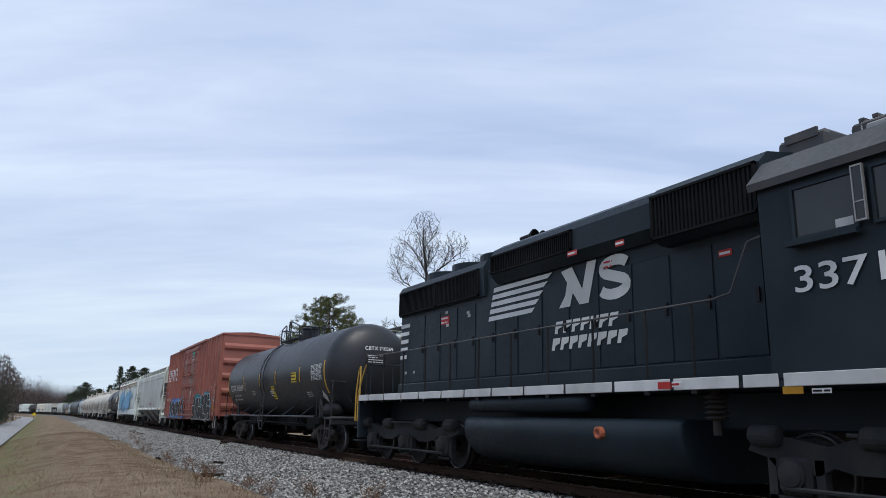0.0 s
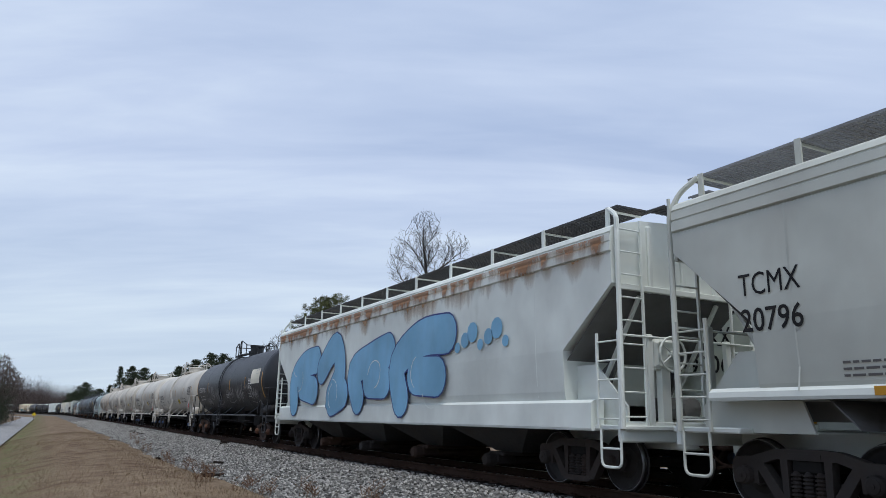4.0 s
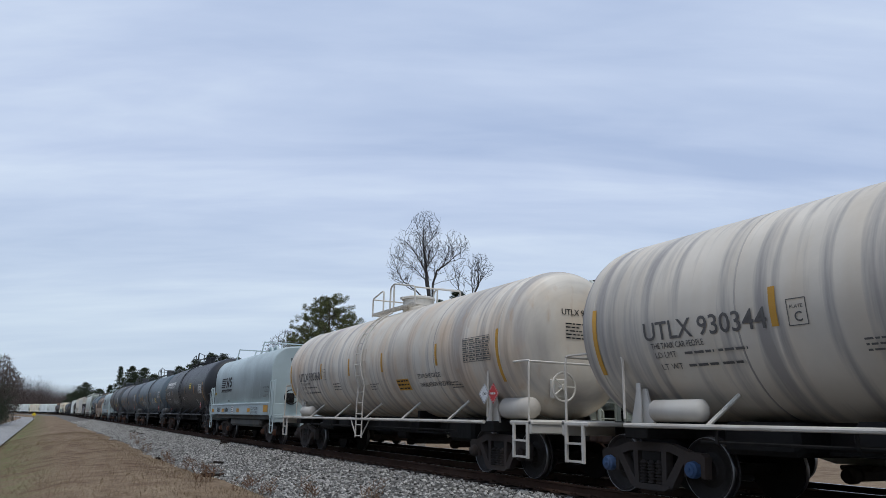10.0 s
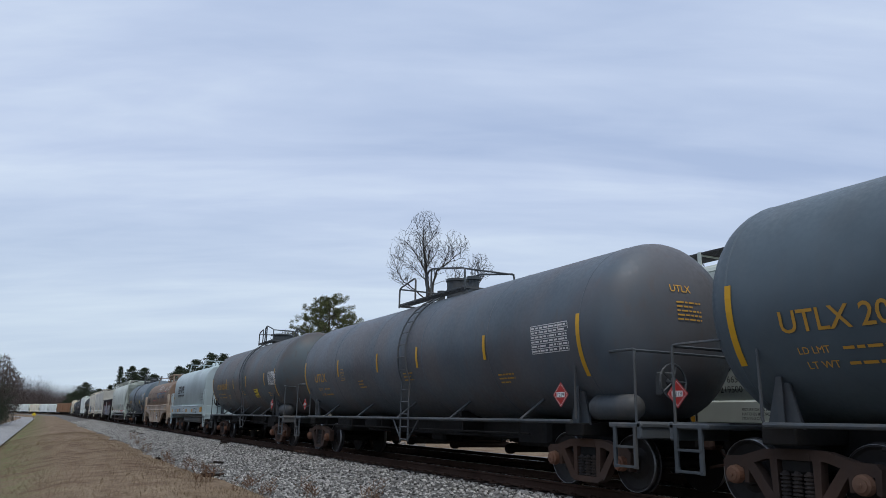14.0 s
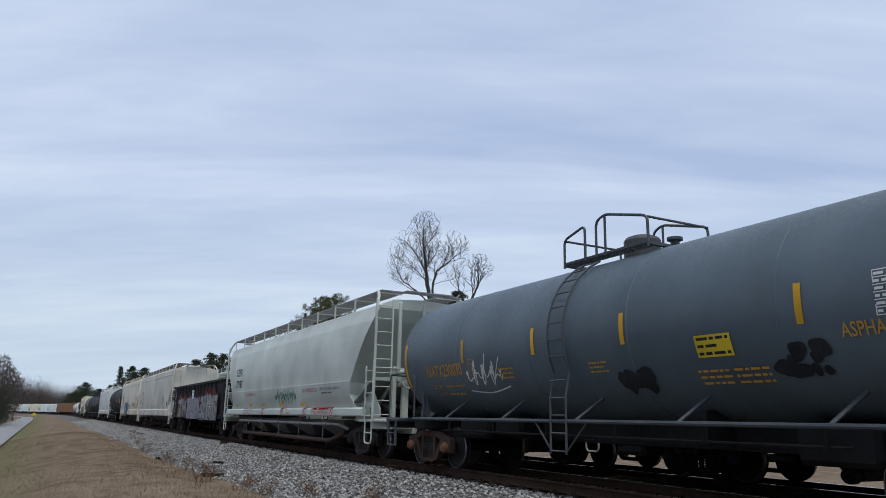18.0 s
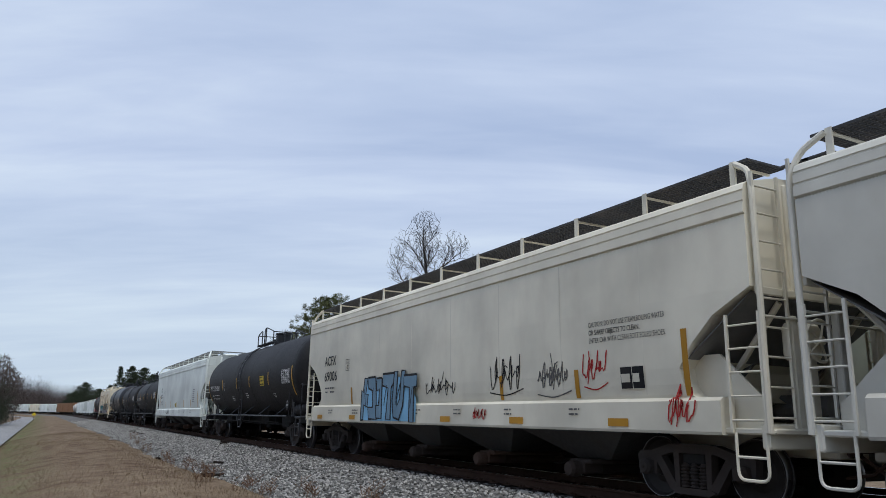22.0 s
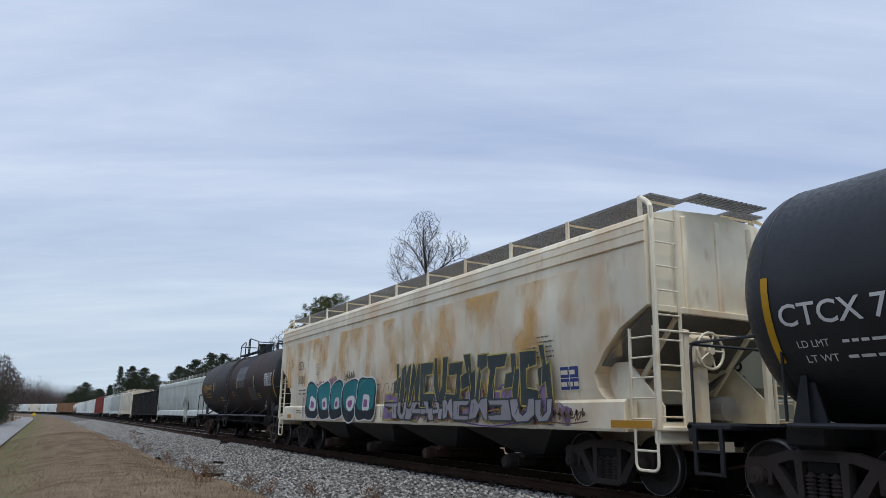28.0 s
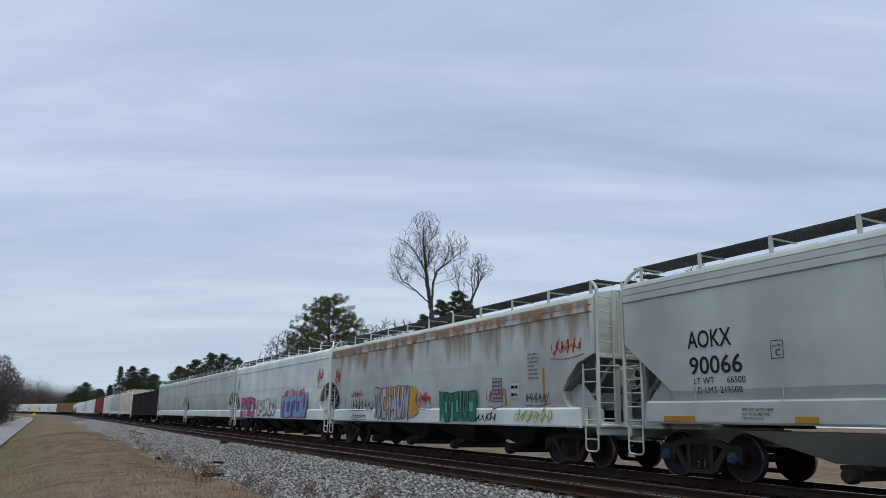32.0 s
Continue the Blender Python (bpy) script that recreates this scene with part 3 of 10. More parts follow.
def cloud(w, h, seed, over=0.14):
    """A sprayed ground behind a piece, with a ragged upper edge."""
    rng = random.Random(seed + 500)
    n = int(w / 0.07)
    tops, t = [], 1.0
    for k in range(n + 1):
        t = min(1.0, max(-0.3, t + rng.uniform(-0.32, 0.32)))
        tops.append(h * (0.97 + over * t) * min(1.0, 0.55 + 3 * min(k, n - k) / n))
    vs = [(w * k / n, v) for k in range(n + 1) for v in (h * 0.04, tops[k])]
    return vs, [(2 * k, 2 * k + 2, 2 * k + 3, 2 * k + 1) for k in range(n)]


def arches(parent, y, z, w, h, forms, side, fill, line, wd=0.03):
    """A piece of tall round-topped forms, one before the other; forms: (u0, u1, v0, v1) as shares of its size."""
    for i, (u0, u1, v0, v1) in enumerate(forms):
        lift = 0.006 + i * 0.0026
        cx, cy, rx, ry = (u0 + u1) / 2 * w, (v0 + v1) / 2 * h, (u1 - u0) / 2 * w, (v1 - v0) / 2 * h
        a = blob(cx, cy, rx, ry, i, 0.0, 32, 3.4)
        b = blob(cx, cy, rx - wd, ry - wd, i, 0.0, 32, 3.4)
        letter = decal(parent, "graffiti_letter", (a, [tuple(range(32))]), line, y, z, side, lift)
        decal(letter, "graffiti_fill", (b, [tuple(range(32))]), fill, y, z, side, lift + 0.0013)


def blob(cx, cy, rx, ry, seed, grow=0.0, n=28, square=2.6):
    """The outline of one fat painted letter."""
    rng = random.Random(seed)
    ph = [rng.uniform(0, 6.28) for _ in range(3)]
    am = [rng.uniform(0.02, 0.08) for _ in range(3)]
    out = []
    for k in range(n):
        t = 2 * math.pi * k / n
        c, s = math.cos(t), math.sin(t)
        q = (abs(c) ** square + abs(s) ** square) ** (-1 / square)
        q *= 1 + sum(a * math.sin((j + 2) * t + p) for j, (a, p) in enumerate(zip(am, ph)))
        out.append((cx + c * (q * rx + grow), cy + s * (q * ry + grow)))
    return out


def decal(parent, name, vf, mat, y, z, side, lift=0.009, label=""):
    """Lay marks on the near side: u runs towards the front (-y). side(y, z) gives the surface's x."""
    vs, fs = vf[0], vf[1]
    g = Geo()
    g.add([(side(y - p[0], z + p[1]) - lift - (p[2] if len(p) > 2 else 0.0), y - p[0], z + p[1]) for p in vs], fs)
    return part(name, g, mat, parent, label)


def write(parent, text, size, mat, y, z, side, lift=0.010, name="lettering", squeeze=1.0, width=None):
    vs, fs, w = word(text, size)
    squeeze = width / w if width else squeeze
    return decal(parent, name, ([(u * squeeze, v) for u, v in vs], fs), mat, y, z, side, lift)


def strip(parent, y, z0, z1, side, mat=None, wd=0.10, name="reflective_strip"):
    return decal(parent, name, rect(0, wd, 0, z1 - z0, 6), mat or M_YEL, y, z0, side, 0.009)


def sheet(parent, y, z, w, h, mat, side, name="label_plate", ink=None, rows=4, cols=1, seed=1, frame_=False):
    """A plate or stencilled panel with bars for its print."""
    p = decal(parent, name, rect(0, w, 0, h, 3), mat, y, z, side, 0.009) if mat else None
    if ink:
        decal(p or parent, "small_print", bars(w, h, rows, cols, seed, frame_), ink, y, z, side, 0.013)
    return p


def placard(parent, y, z, r, side, mat, ink, text=None):
    """A diamond sign with a thin inner border, its number on a pale band."""
    p = decal(parent, "hazard_placard", ([(0, -r), (r, 0), (0, r), (-r, 0)], [(0, 1, 2, 3)]), mat, y, z, side, 0.03)
    k = r * 0.86
    decal(p, "placard_border", stroke([(0, -k), (k, 0), (0, k), (-k, 0), (0, -k)], r * 0.04), ink, y, z, side, 0.033)
    if text:
        decal(p, "number_band", rect(0, r * 1.04, 0, r * 0.40), M_WHITE, y + r * 0.52, z - r * 0.20, side, 0.034)
        write(p, text, r * 0.30, M_INK, y + r * 0.46, z - r * 0.15, side, 0.037, "placard_number", width=r * 0.92)
    else:
        decal(p, "placard_print", bars(r * 0.9, r * 0.5, 1, 3, 5), ink, y + r * 0.45, z - r * 0.25, side, 0.035)
    return p


def plate_mark(parent, ink, y, z, side):
    """A small square with its clearance class."""
    t, w = 0.012, 0.27
    vs, fs = gather([rect(0, w, 0, t), rect(0, w, w + 0.05, w + 0.05 + t), rect(0, t, t, w + 0.05), rect(w - t, w, t, w + 0.05)])
    p = decal(parent, "plate_mark", (vs, fs), ink, y, z, side)
    write(p, "PLATE", 0.045, ink, y - 0.045, z + 0.21, side, width=0.18)
    write(p, "C", 0.12, ink, y - 0.09, z + 0.05, side)


def blocks(w, h, n, slant=0.25):
    """A company's name as plain slanted marks, one for each letter."""
    return gather([([(w * (k + f) / n + v * slant, v) for f, v in ((0.04, 0), (0.40, 0), (0.40, h * 0.38), (0.88, h * 0.55), (0.88, h), (0.04, h))], [(0, 1, 2, 3, 4, 5)]) for k in range(n)])


# ---- running gear, shared by all cars ----
def wheel_profile(r, flange=0.026):
    # along the axle, outwards; the flange is on the inner side
    return [(-0.075, 0.10), (-0.07, r - 0.06), (-0.07, r + flange - 0.01), (-0.055, r + flange), (-0.04, r + 0.004), (0.06, r - 0.004),
            (0.066, r - 0.03), (0.03, r - 0.065), (-0.01, r * 0.55), (0.02, 0.16), (0.05, 0.14), (0.05, 0.06)]


def wheelset_meshes(r):
    g = Geo()
    for sgn in (-1, 1):
        prof = [(sgn * (0.7525 + h), q) for h, q in wheel_profile(r)]
        g.lathe(prof, 32, "x")
    g.lathe([(-1.08, 0.07), (-0.8, 0.075), (-0.6, 0.085), (0.6, 0.085), (0.8, 0.075), (1.08, 0.07)], 10, "x")
    treads = []
    for sgn in (-1, 1):
        t = Geo()
        t.lathe([(sgn * (0.7525 - 0.045), r + 0.006), (sgn * (0.7525 + 0.064), r - 0.002), (sgn * (0.7525 + 0.068), r - 0.012), (sgn * (0.7525 - 0.045), r - 0.012)], 32, "x")
        treads.append(t.mesh("wheel_tread", M_TREAD, True))
    return g.mesh("wheelset", M_WHEEL), treads


WHEEL_R, LOCO_R = 0.457, 0.508
ME_WHEELS, ME_TREAD = wheelset_meshes(WHEEL_R)
ME_LWHEELS, ME_LTREAD = wheelset_meshes(LOCO_R)
SPIN = {"car": [], "loco": []}


def side_frame_geo(sgn):
    """Cast truck side: arched top chord, sagging bottom chord, two columns and jaws over the bearings."""
    g = Geo()
    x0, x1 = (sgn * 0.95, sgn * 1.09) if sgn > 0 else (-1.09, -0.95)
    top = [(-1.10, 0.62), (-1.04, 0.69), (-0.80, 0.70), (-0.45, 0.80), (-0.2, 0.815), (0.2, 0.815), (0.45, 0.80), (0.80, 0.70), (1.04, 0.69), (1.10, 0.62),
           (0.92, 0.56), (0.72, 0.585), (0.42, 0.68), (-0.42, 0.68), (-0.72, 0.585), (-0.92, 0.56)]
    g.slab(top, x0, x1)
    for s in (-1, 1):
        # diagonal from bearing jaw to the spring seat, and column
        g.slab([(s * 0.74, 0.60), (s * 0.60, 0.62), (s * 0.26, 0.16), (s * 0.34, 0.13), (s * 0.44, 0.16)], x0, x1)
        g.slab([(s * 0.36, 0.72), (s * 0.25, 0.72), (s * 0.25, 0.18), (s * 0.33, 0.14)], x0, x1)
        # pedestal jaws
        g.slab([(s * 1.10, 0.64), (s * 1.01, 0.60), (s * 1.01, 0.36), (s * 1.07, 0.34)], x0, x1)
        g.slab([(s * 0.77, 0.60), (s * 0.69, 0.62), (s * 0.70, 0.36), (s * 0.76, 0.36)], x0, x1)
        g.slab([(s * 1.03, 0.62), (s * 0.75, 0.62), (s * 0.77, 0.55), (s * 1.01, 0.55)], x0, x1)
    g.slab([(-0.42, 0.17), (-0.30, 0.11), (0.30, 0.11), (0.42, 0.17), (0.34, 0.20), (-0.34, 0.20)], x0 - 0.02, x1 + 0.02)
    g.box(x0 - 0.01, x1 + 0.02, -0.22, 0.22, 0.70, 0.76)
    return g


def spring_geo():
    g = Geo()
    prof = [(0.20, 0.03)]
    for i in range(7):
        z = 0.205 + i * 0.047
        prof += [(z, 0.052), (z + 0.008, 0.074), (z + 0.026, 0.074), (z + 0.034, 0.052)]
    g.lathe(prof + [(0.55, 0.03)], 10, "z")
    return g


ME_SIDE = {}
ME_SPRING = spring_geo().mesh("spring", M_TRUCK)
g_ = Geo()
g_.lathe([(0, 0.12), (0.02, 0.125), (0.10, 0.115), (0.12, 0.085), (0.135, 0.085), (0.14, 0.03), (0.155, 0.03), (0.16, 0.0)], 16, "x")
ME_CAPS = {m.name: None for m in (M_TRUCK, M_BLUE, M_RUSTCAP)}
for m_ in (M_TRUCK, M_BLUE, M_RUSTCAP):
    ME_CAPS[m_.name] = g_.mesh("bearing_cap", m_)
g_ = Geo()
g_.cbox(-1.06, 1.06, -0.22, 0.22, 0.52, 0.70, 0.03)
g_.box(-0.25, 0.25, -0.2, 0.2, 0.68, 0.80)
for s_ in (-1, 1):
    g_.box(-0.7, 0.7, s_ * 0.42 - 0.05, s_ * 0.42 + 0.05, 0.36, 0.46)
ME_BOLSTER = g_.mesh("truck", M_UNDER)


def truck(parent, y, mat=None, cap=None, spin=True):
    mat, cap = mat or M_TRUCK, cap or M_TRUCK
    b = part("truck", ME_BOLSTER, None, parent, at=(0, y, 0), label="four-wheel cast steel freight truck")
    for s in (-1, 1):
        key = (s, mat.name)
        if key not in ME_SIDE:
            ME_SIDE[key] = side_frame_geo(s).mesh("side_frame", mat)
        part("side_frame", ME_SIDE[key], None, b)
        for y_ in (-0.165, 0.0, 0.165):
            if s < 0:
                part("spring", ME_SPRING, None, b, at=(s * 1.04, y_, 0))
        w = part("wheelset", ME_WHEELS, None, b, label="steel wheelset with a bright worn tread")
        w.matrix_parent_inverse = Matrix.Translation((0, s * 0.889, WHEEL_R))
        turning = [w]
        for me in ME_TREAD:
            t = new("wheel_tread", me)
            t.parent = b
            t.matrix_parent_inverse = Matrix.Translation((0, s * 0.889, WHEEL_R))
            turning.append(t)
        if spin:
            SPIN["car"] += turning
        c = part("bearing_cap", ME_CAPS[cap.name], None, b, at=(-1.06, s * 0.889, WHEEL_R))
        c.rotation_euler = (0, 0, math.pi)
    return b


def coupler(parent, y, way, z=0.85):
    g = Geo()
    ya, yb = sorted((y, y + way * 0.5))
    g.cbox(-0.08, 0.08, ya, yb, z - 0.08, z + 0.08)
    g.cbox(-0.16, 0.14, min(y + way * 0.42, y + way * 0.72), max(y + way * 0.42, y + way * 0.72), z - 0.14, z + 0.14, 0.04)
    g.cbox(-0.20, -0.06, min(y + way * 0.6, y + way * 0.82), max(y + way * 0.6, y + way * 0.82), z - 0.12, z + 0.12, 0.03)
    g.tube([(0.12, y, z - 0.1), (0.15, y + way * 0.35, z - 0.35), (0.1, y + way * 0.7, z - 0.42)], 0.025, 6)
    return part("coupler", g, M_TRUCK_BROWN, parent)


def ladder(parent, x, y, z0, z1, wd, mat, rungs=7, axis="y", r=0.014, name="ladder"):
    g = Geo()
    ax = (0, 1) if axis == "y" else (1, 0)
    for s in (-1, 1):
        dx, dy = ax[0] * s * wd / 2, ax[1] * s * wd / 2
        g.box(x + dx - 0.019, x + dx + 0.019, y + dy - 0.019, y + dy + 0.019, z0, z1)
    for i in range(rungs):
        z = z0 + (z1 - z0) * (i + 0.5) / rungs
        g.tube([(x - ax[0] * wd / 2, y - ax[1] * wd / 2, z), (x + ax[0] * wd / 2, y + ax[1] * wd / 2, z)], r, 6)
    return part(name, g, mat, parent)


def brake_wheel(parent, x, y, z, mat, r=0.28):
    g = Geo()
    g.tube([(x + math.cos(t) * r, y, z + math.sin(t) * r) for t in [2 * math.pi * k / 18 for k in range(19)]], 0.022, 6)
    for k in range(5):
        t = 2 * math.pi * k / 5
        g.tube([(x, y, z), (x + math.cos(t) * r, y, z + math.sin(t) * r)], 0.016, 5)
    g.lathe([(y - 0.04, 0.06), (y + 0.10, 0.06)], 10, "y", (x, 0, z))
    g.cbox(x - 0.16, x + 0.16, y + 0.1, y + 0.25, z - 0.22, z + 0.16)
    return part("brake_wheel", g, mat, parent)


# ---- tank cars ----
def tank_car(label, tc, mat, R=1.52, zc=2.88, fit=None, plat=1.4, mid=0.0, lad=0.2, dome="round", over=0.7, truck_mat=None, cap=None, jacket=(), end_rail=True, strut=5, spin=True, rear_tank=False, square=2.0, nose=0.0, pipe=1.10):
    """Tank on two trucks, with side pipe, ladder, top platform and end platforms. The front is at -y."""
    fit = fit or M_BLACK
    car = thing("tank_car", label, "tank car", "cars of the passing freight train" if spin else "cars of the standing train")
    h = tc / 2
    half = h + over
    # the shell's underside hangs 1.12 m over the rails
    top = zc + R
    R = (top - 1.12) / 2
    zc = top - R
    dp = R * (0.5 if square < 2.2 else 0.42)
    g = Geo()
    # heads: two-to-one ellipses, or flatter with a tight knuckle on jacketed tanks
    head = [math.sin(math.pi / 2 * k / 11) for k in range(1, 12)]
    bow = lambda t: R * max(0.012, 1 - t ** square) ** (1 / square)
    prof = [(-half - nose - dp * t, bow(t)) for t in head[::-1]]
    prof += [(-half - nose, R), (-half + 0.03, R + 0.004), (half - 0.03, R + 0.004), (half, R)]
    prof += [(half + dp * t, bow(t)) for t in head]
    prof = [(prof[0][0], 0.02), *prof[1:-1], (prof[-1][0], 0.02)]
    body = part("tank_shell", g.lathe(prof, 56, "y", (0, 0, zc)), mat, car, smooth=True)
    # girth seams and jacket bands
    seams = [-half + 0.02, half - 0.02, *[-half + (2 * half) * k / 5 for k in range(1, 5)], *jacket]
    for y in seams:
        s = Geo()
        s.lathe([(y - 0.02, R), (y - 0.012, R + 0.009), (y + 0.012, R + 0.009), (y + 0.02, R)], 56, "y", (0, 0, zc))
        part("girth_seam", s, mat, body, smooth=True)
    # stub sills, end sills and saddles
    for s in (-1, 1):
        g = Geo()
        ya, yb = sorted((s * (h - 1.5), s * (h + 1.75)))
        g.cbox(-0.33, 0.33, ya, yb, 0.72, 1.12)
        part("stub_sill", g, M_UNDER, car)
        g = Geo()
        ya, yb = sorted((s * (h + 1.0), s * (h + 1.75)))
        g.cbox(-1.45, 1.45, ya, yb, 1.02, 1.10)
        g.cbox(-1.45, 1.45, s * (h + 1.68) - 0.05, s * (h + 1.68) + 0.05, 0.86, 1.12)
        part("end_platform", g, fit, car)
        for x in (-1, 1):
            g = Geo()
            g.slab([(s * h - 0.26, 1.05), (s * h + 0.26, 1.05), (s * h + 0.10, 1.62), (s * h - 0.10, 1.62)], x * 1.18 - 0.02, x * 1.18 + 0.02)
            g.slab([(s * h - 0.045, 1.05), (s * h + 0.045, 1.05), (s * h + 0.045, 1.70), (s * h - 0.045, 1.70)], x * 1.18 - 0.06, x * 1.30 + 0.04)
            part("saddle", g, fit, car)
        g = Geo()
        g.cbox(-1.35, 1.35, s * h - 0.25, s * h + 0.25, 0.86, 1.08)
        part("body_bolster", g, M_UNDER, car)
        coupler(car, s * (h + 1.72), s)
        truck(car, s * h, truck_mat, cap, spin)
        # end handrail and corner posts, sill steps
        if end_rail:
            g = Geo()
            ye = s * (h + 1.62)
            for x in (-1.42, 1.42):
                g.tube(curve3([(x, s * (h + 0.15), 1.15), (x, s * (h + 0.15), 2.10), (x * 0.98, s * (h + 0.35), 2.22), (x * 0.98, ye, 2.22), (x, ye, 2.10), (x, ye, 1.05)]), 0.022, 6)
            g.tube([(-1.42, ye, 2.20), (1.42, ye, 2.20)], 0.022, 6)
            part("end_handrail", g, fit, car)
        for x in (-1, 1):
            g = Geo()
            for y in (s * (h + 1.15), s * (h + 1.6)):
                g.box(x * 1.44 - 0.02, x * 1.44 + 0.02, y - 0.03, y + 0.03, 0.42, 1.05)
            for z in (0.43, 0.72):
                g.box(x * 1.44 - 0.03, x * 1.44 + 0.03, min(s * (h + 1.15), s * (h + 1.6)), max(s * (h + 1.15), s * (h + 1.6)), z, z + 0.035)
            part("sill_step", g, fit, car)
    # side pipes with struts
    for x in (-1, 1):
        g = Geo()
        g.tube([(x * 1.47, -h - 0.1, pipe), (x * 1.47, h + 0.1, pipe)], 0.035, 8)
        part("side_pipe", g, fit, car)
        for k in range(strut):
            y = -h + 1.5 + (2 * h - 3.0) * k / (strut - 1)
            g = Geo()
            g.tube([(x * 1.46, y, pipe), (x * math.sqrt(max(0.0, R * R - (zc - 1.50) ** 2)), y - 0.20, 1.50)], 0.032, 6)
            part("pipe_strut", g, fit, car)
    # ladder bent over the shell on the near and far side
    yl = lad
    for x in (-1, 1):
        g = Geo()
        for dy in (-0.22, 0.22):
            arc = [(x * (R + 0.08) * math.cos(t), yl + dy, zc + (R + 0.08) * math.sin(t)) for t in [math.radians(a) for a in range(-25, 75, 10)]]
            g.tube([(x * 1.5, yl + dy, 0.55), (x * 1.5, yl + dy, 1.5), *arc], 0.022, 6)
        for z in (0.60, 0.9, 1.2, 1.5, 1.8):
            g.tube([(x * 1.5, yl - 0.22, z), (x * 1.5, yl + 0.22, z)], 0.015, 5)
        for a in range(-14, 74, 11):
            t = math.radians(a)
            px, pz = x * (R + 0.08) * math.cos(t), zc + (R + 0.08) * math.sin(t)
            g.tube([(px, yl - 0.22, pz), (px, yl + 0.22, pz)], 0.015, 5)
        part("side_ladder", g, fit, car)
        for s in (-1, 1):
            g = Geo()
            g.tube([(x * 1.49, yl + s * 0.22, 0.6), (x * 1.47, yl + s * 0.75, 1.1)], 0.018, 5)
            part("ladder_brace", g, fit, car)
    # lower pipe on hangers
    g = Geo()
    g.tube([(-1.36, -h + 1.3, 0.86), (-1.36, h - 1.3, 0.86)], 0.022, 6)
    lp = part("lower_pipe", g, M_UNDER, car)
    for k in range(6):
        y = -h + 1.6 + (2 * h - 3.2) * k / 5
        g = Geo()
        g.box(-1.40, -1.38, y - 0.02, y + 0.02, 0.84, 1.08)
        part("pipe_hanger", g, M_UNDER, lp)
    # top platform
    top = zc + R
    ya, yb = mid - plat, mid + plat
    g = Geo()
    for x0 in (-0.72, 0.42):
        for k in range(5):
            g.box(x0 + k * 0.07, x0 + k * 0.07 + 0.02, ya, yb, top + 0.02, top + 0.06)
        for k in range(int(plat * 2 / 0.16)):
            y = ya + k * 0.16
            g.box(x0, x0 + 0.30, y, y + 0.02, top + 0.025, top + 0.055)
    for y in (ya, yb):
        g.box(-0.72, 0.72, y - 0.04, y + 0.04, top - 0.02, top + 0.03)
    pl = part("top_platform", g, fit, car)
    hi = top + 0.74
    y1 = yb - plat * 0.55
    y2 = ya + plat * 0.95
    for s in (-1, 1):
        x = s * 0.72
        g = Geo()
        g.tube(curve3([(x, yb, top - 0.05), (x, yb, hi - 0.22), (x, y1, hi - 0.06), (x, y1, top)]), 0.026, 6)
        part("platform_railing", g, fit, pl)
        g = Geo()
        g.tube(curve3([(x, y2 + 0.25, top), (x, y2 + 0.25, hi - 0.06), (x, y2, hi + 0.03), (x, ya, hi - 0.25), (x, ya, top - 0.05)]), 0.026, 6)
        g.tube([(x, y2, top), (x, y2, hi + 0.02)], 0.026, 6)
        part("platform_railing", g, fit, pl)
    for y, zz in ((yb, hi - 0.24), (ya, hi - 0.27)):
        g = Geo()
        g.tube([(-0.72, y, zz), (0.72, y, zz)], 0.022, 6)
        part("end_railing", g, fit, pl)
    yd = mid - 0.25

    def valve(prof, n, at, name="valve_housing"):
        part(name, Geo().lathe(prof, n, "z", at), fit, car)
    if dome == "round":
        valve([(top - 0.05, 0.46), (top + 0.30, 0.46), (top + 0.32, 0.50), (top + 0.37, 0.50), (top + 0.40, 0.44), (top + 0.41, 0.02)], 24, (0, yd, 0))
        part("cover_latch", Geo().box(-0.56, -0.44, yd - 0.07, yd + 0.07, top + 0.30, top + 0.37), fit, car)
    elif dome == "low":
        valve([(top - 0.05, 0.29), (top + 0.44, 0.29), (top + 0.46, 0.32), (top + 0.52, 0.32), (top + 0.54, 0.02)], 20, (0, yd, 0))
        valve([(top - 0.05, 0.14), (top + 0.36, 0.14), (top + 0.38, 0.19), (top + 0.46, 0.19), (top + 0.48, 0.02)], 16, (0, yd - 0.85, 0))
        valve([(top - 0.05, 0.09), (top + 0.22, 0.09), (top + 0.25, 0.13), (top + 0.30, 0.13), (top + 0.31, 0.02)], 12, (-0.1, yd + 0.7, 0))
    else:
        valve([(top - 0.05, 0.34), (top + 0.30, 0.34), (top + 0.36, 0.30), (top + 0.40, 0.2), (top + 0.41, 0.02)], 20, (0, yd, 0))
        valve([(top - 0.05, 0.08), (top + 0.14, 0.08), (top + 0.16, 0.14), (top + 0.21, 0.14), (top + 0.22, 0.02)], 12, (0, yd - 0.8, 0))
    # brake gear: reservoir on the front end, hand wheel on the rear
    g = Geo()
    yr = -h - 0.75
    g.lathe([(yr - 0.55, 0.05), (yr - 0.5, 0.17), (yr - 0.42, 0.21), (yr + 0.42, 0.21), (yr + 0.5, 0.17), (yr + 0.55, 0.05)], 18, "y", (-1.05, 0, 1.34))
    part("air_reservoir", g, fit if fit is not M_BLACK else M_BLACK_DULL, car, smooth=True)
    brake_wheel(car, -0.55, -h - 1.55, 1.75, fit)
    if rear_tank:
        g = Geo()
        yr = h - 0.85
        g.lathe([(yr - 0.52, 0.03), (yr - 0.50, 0.10), (yr - 0.44, 0.16), (yr + 0.44, 0.16), (yr + 0.50, 0.10), (yr + 0.52, 0.03)], 18, "y", (-1.30, 0, 1.28))
        part("air_reservoir", g, fit, car, smooth=True)
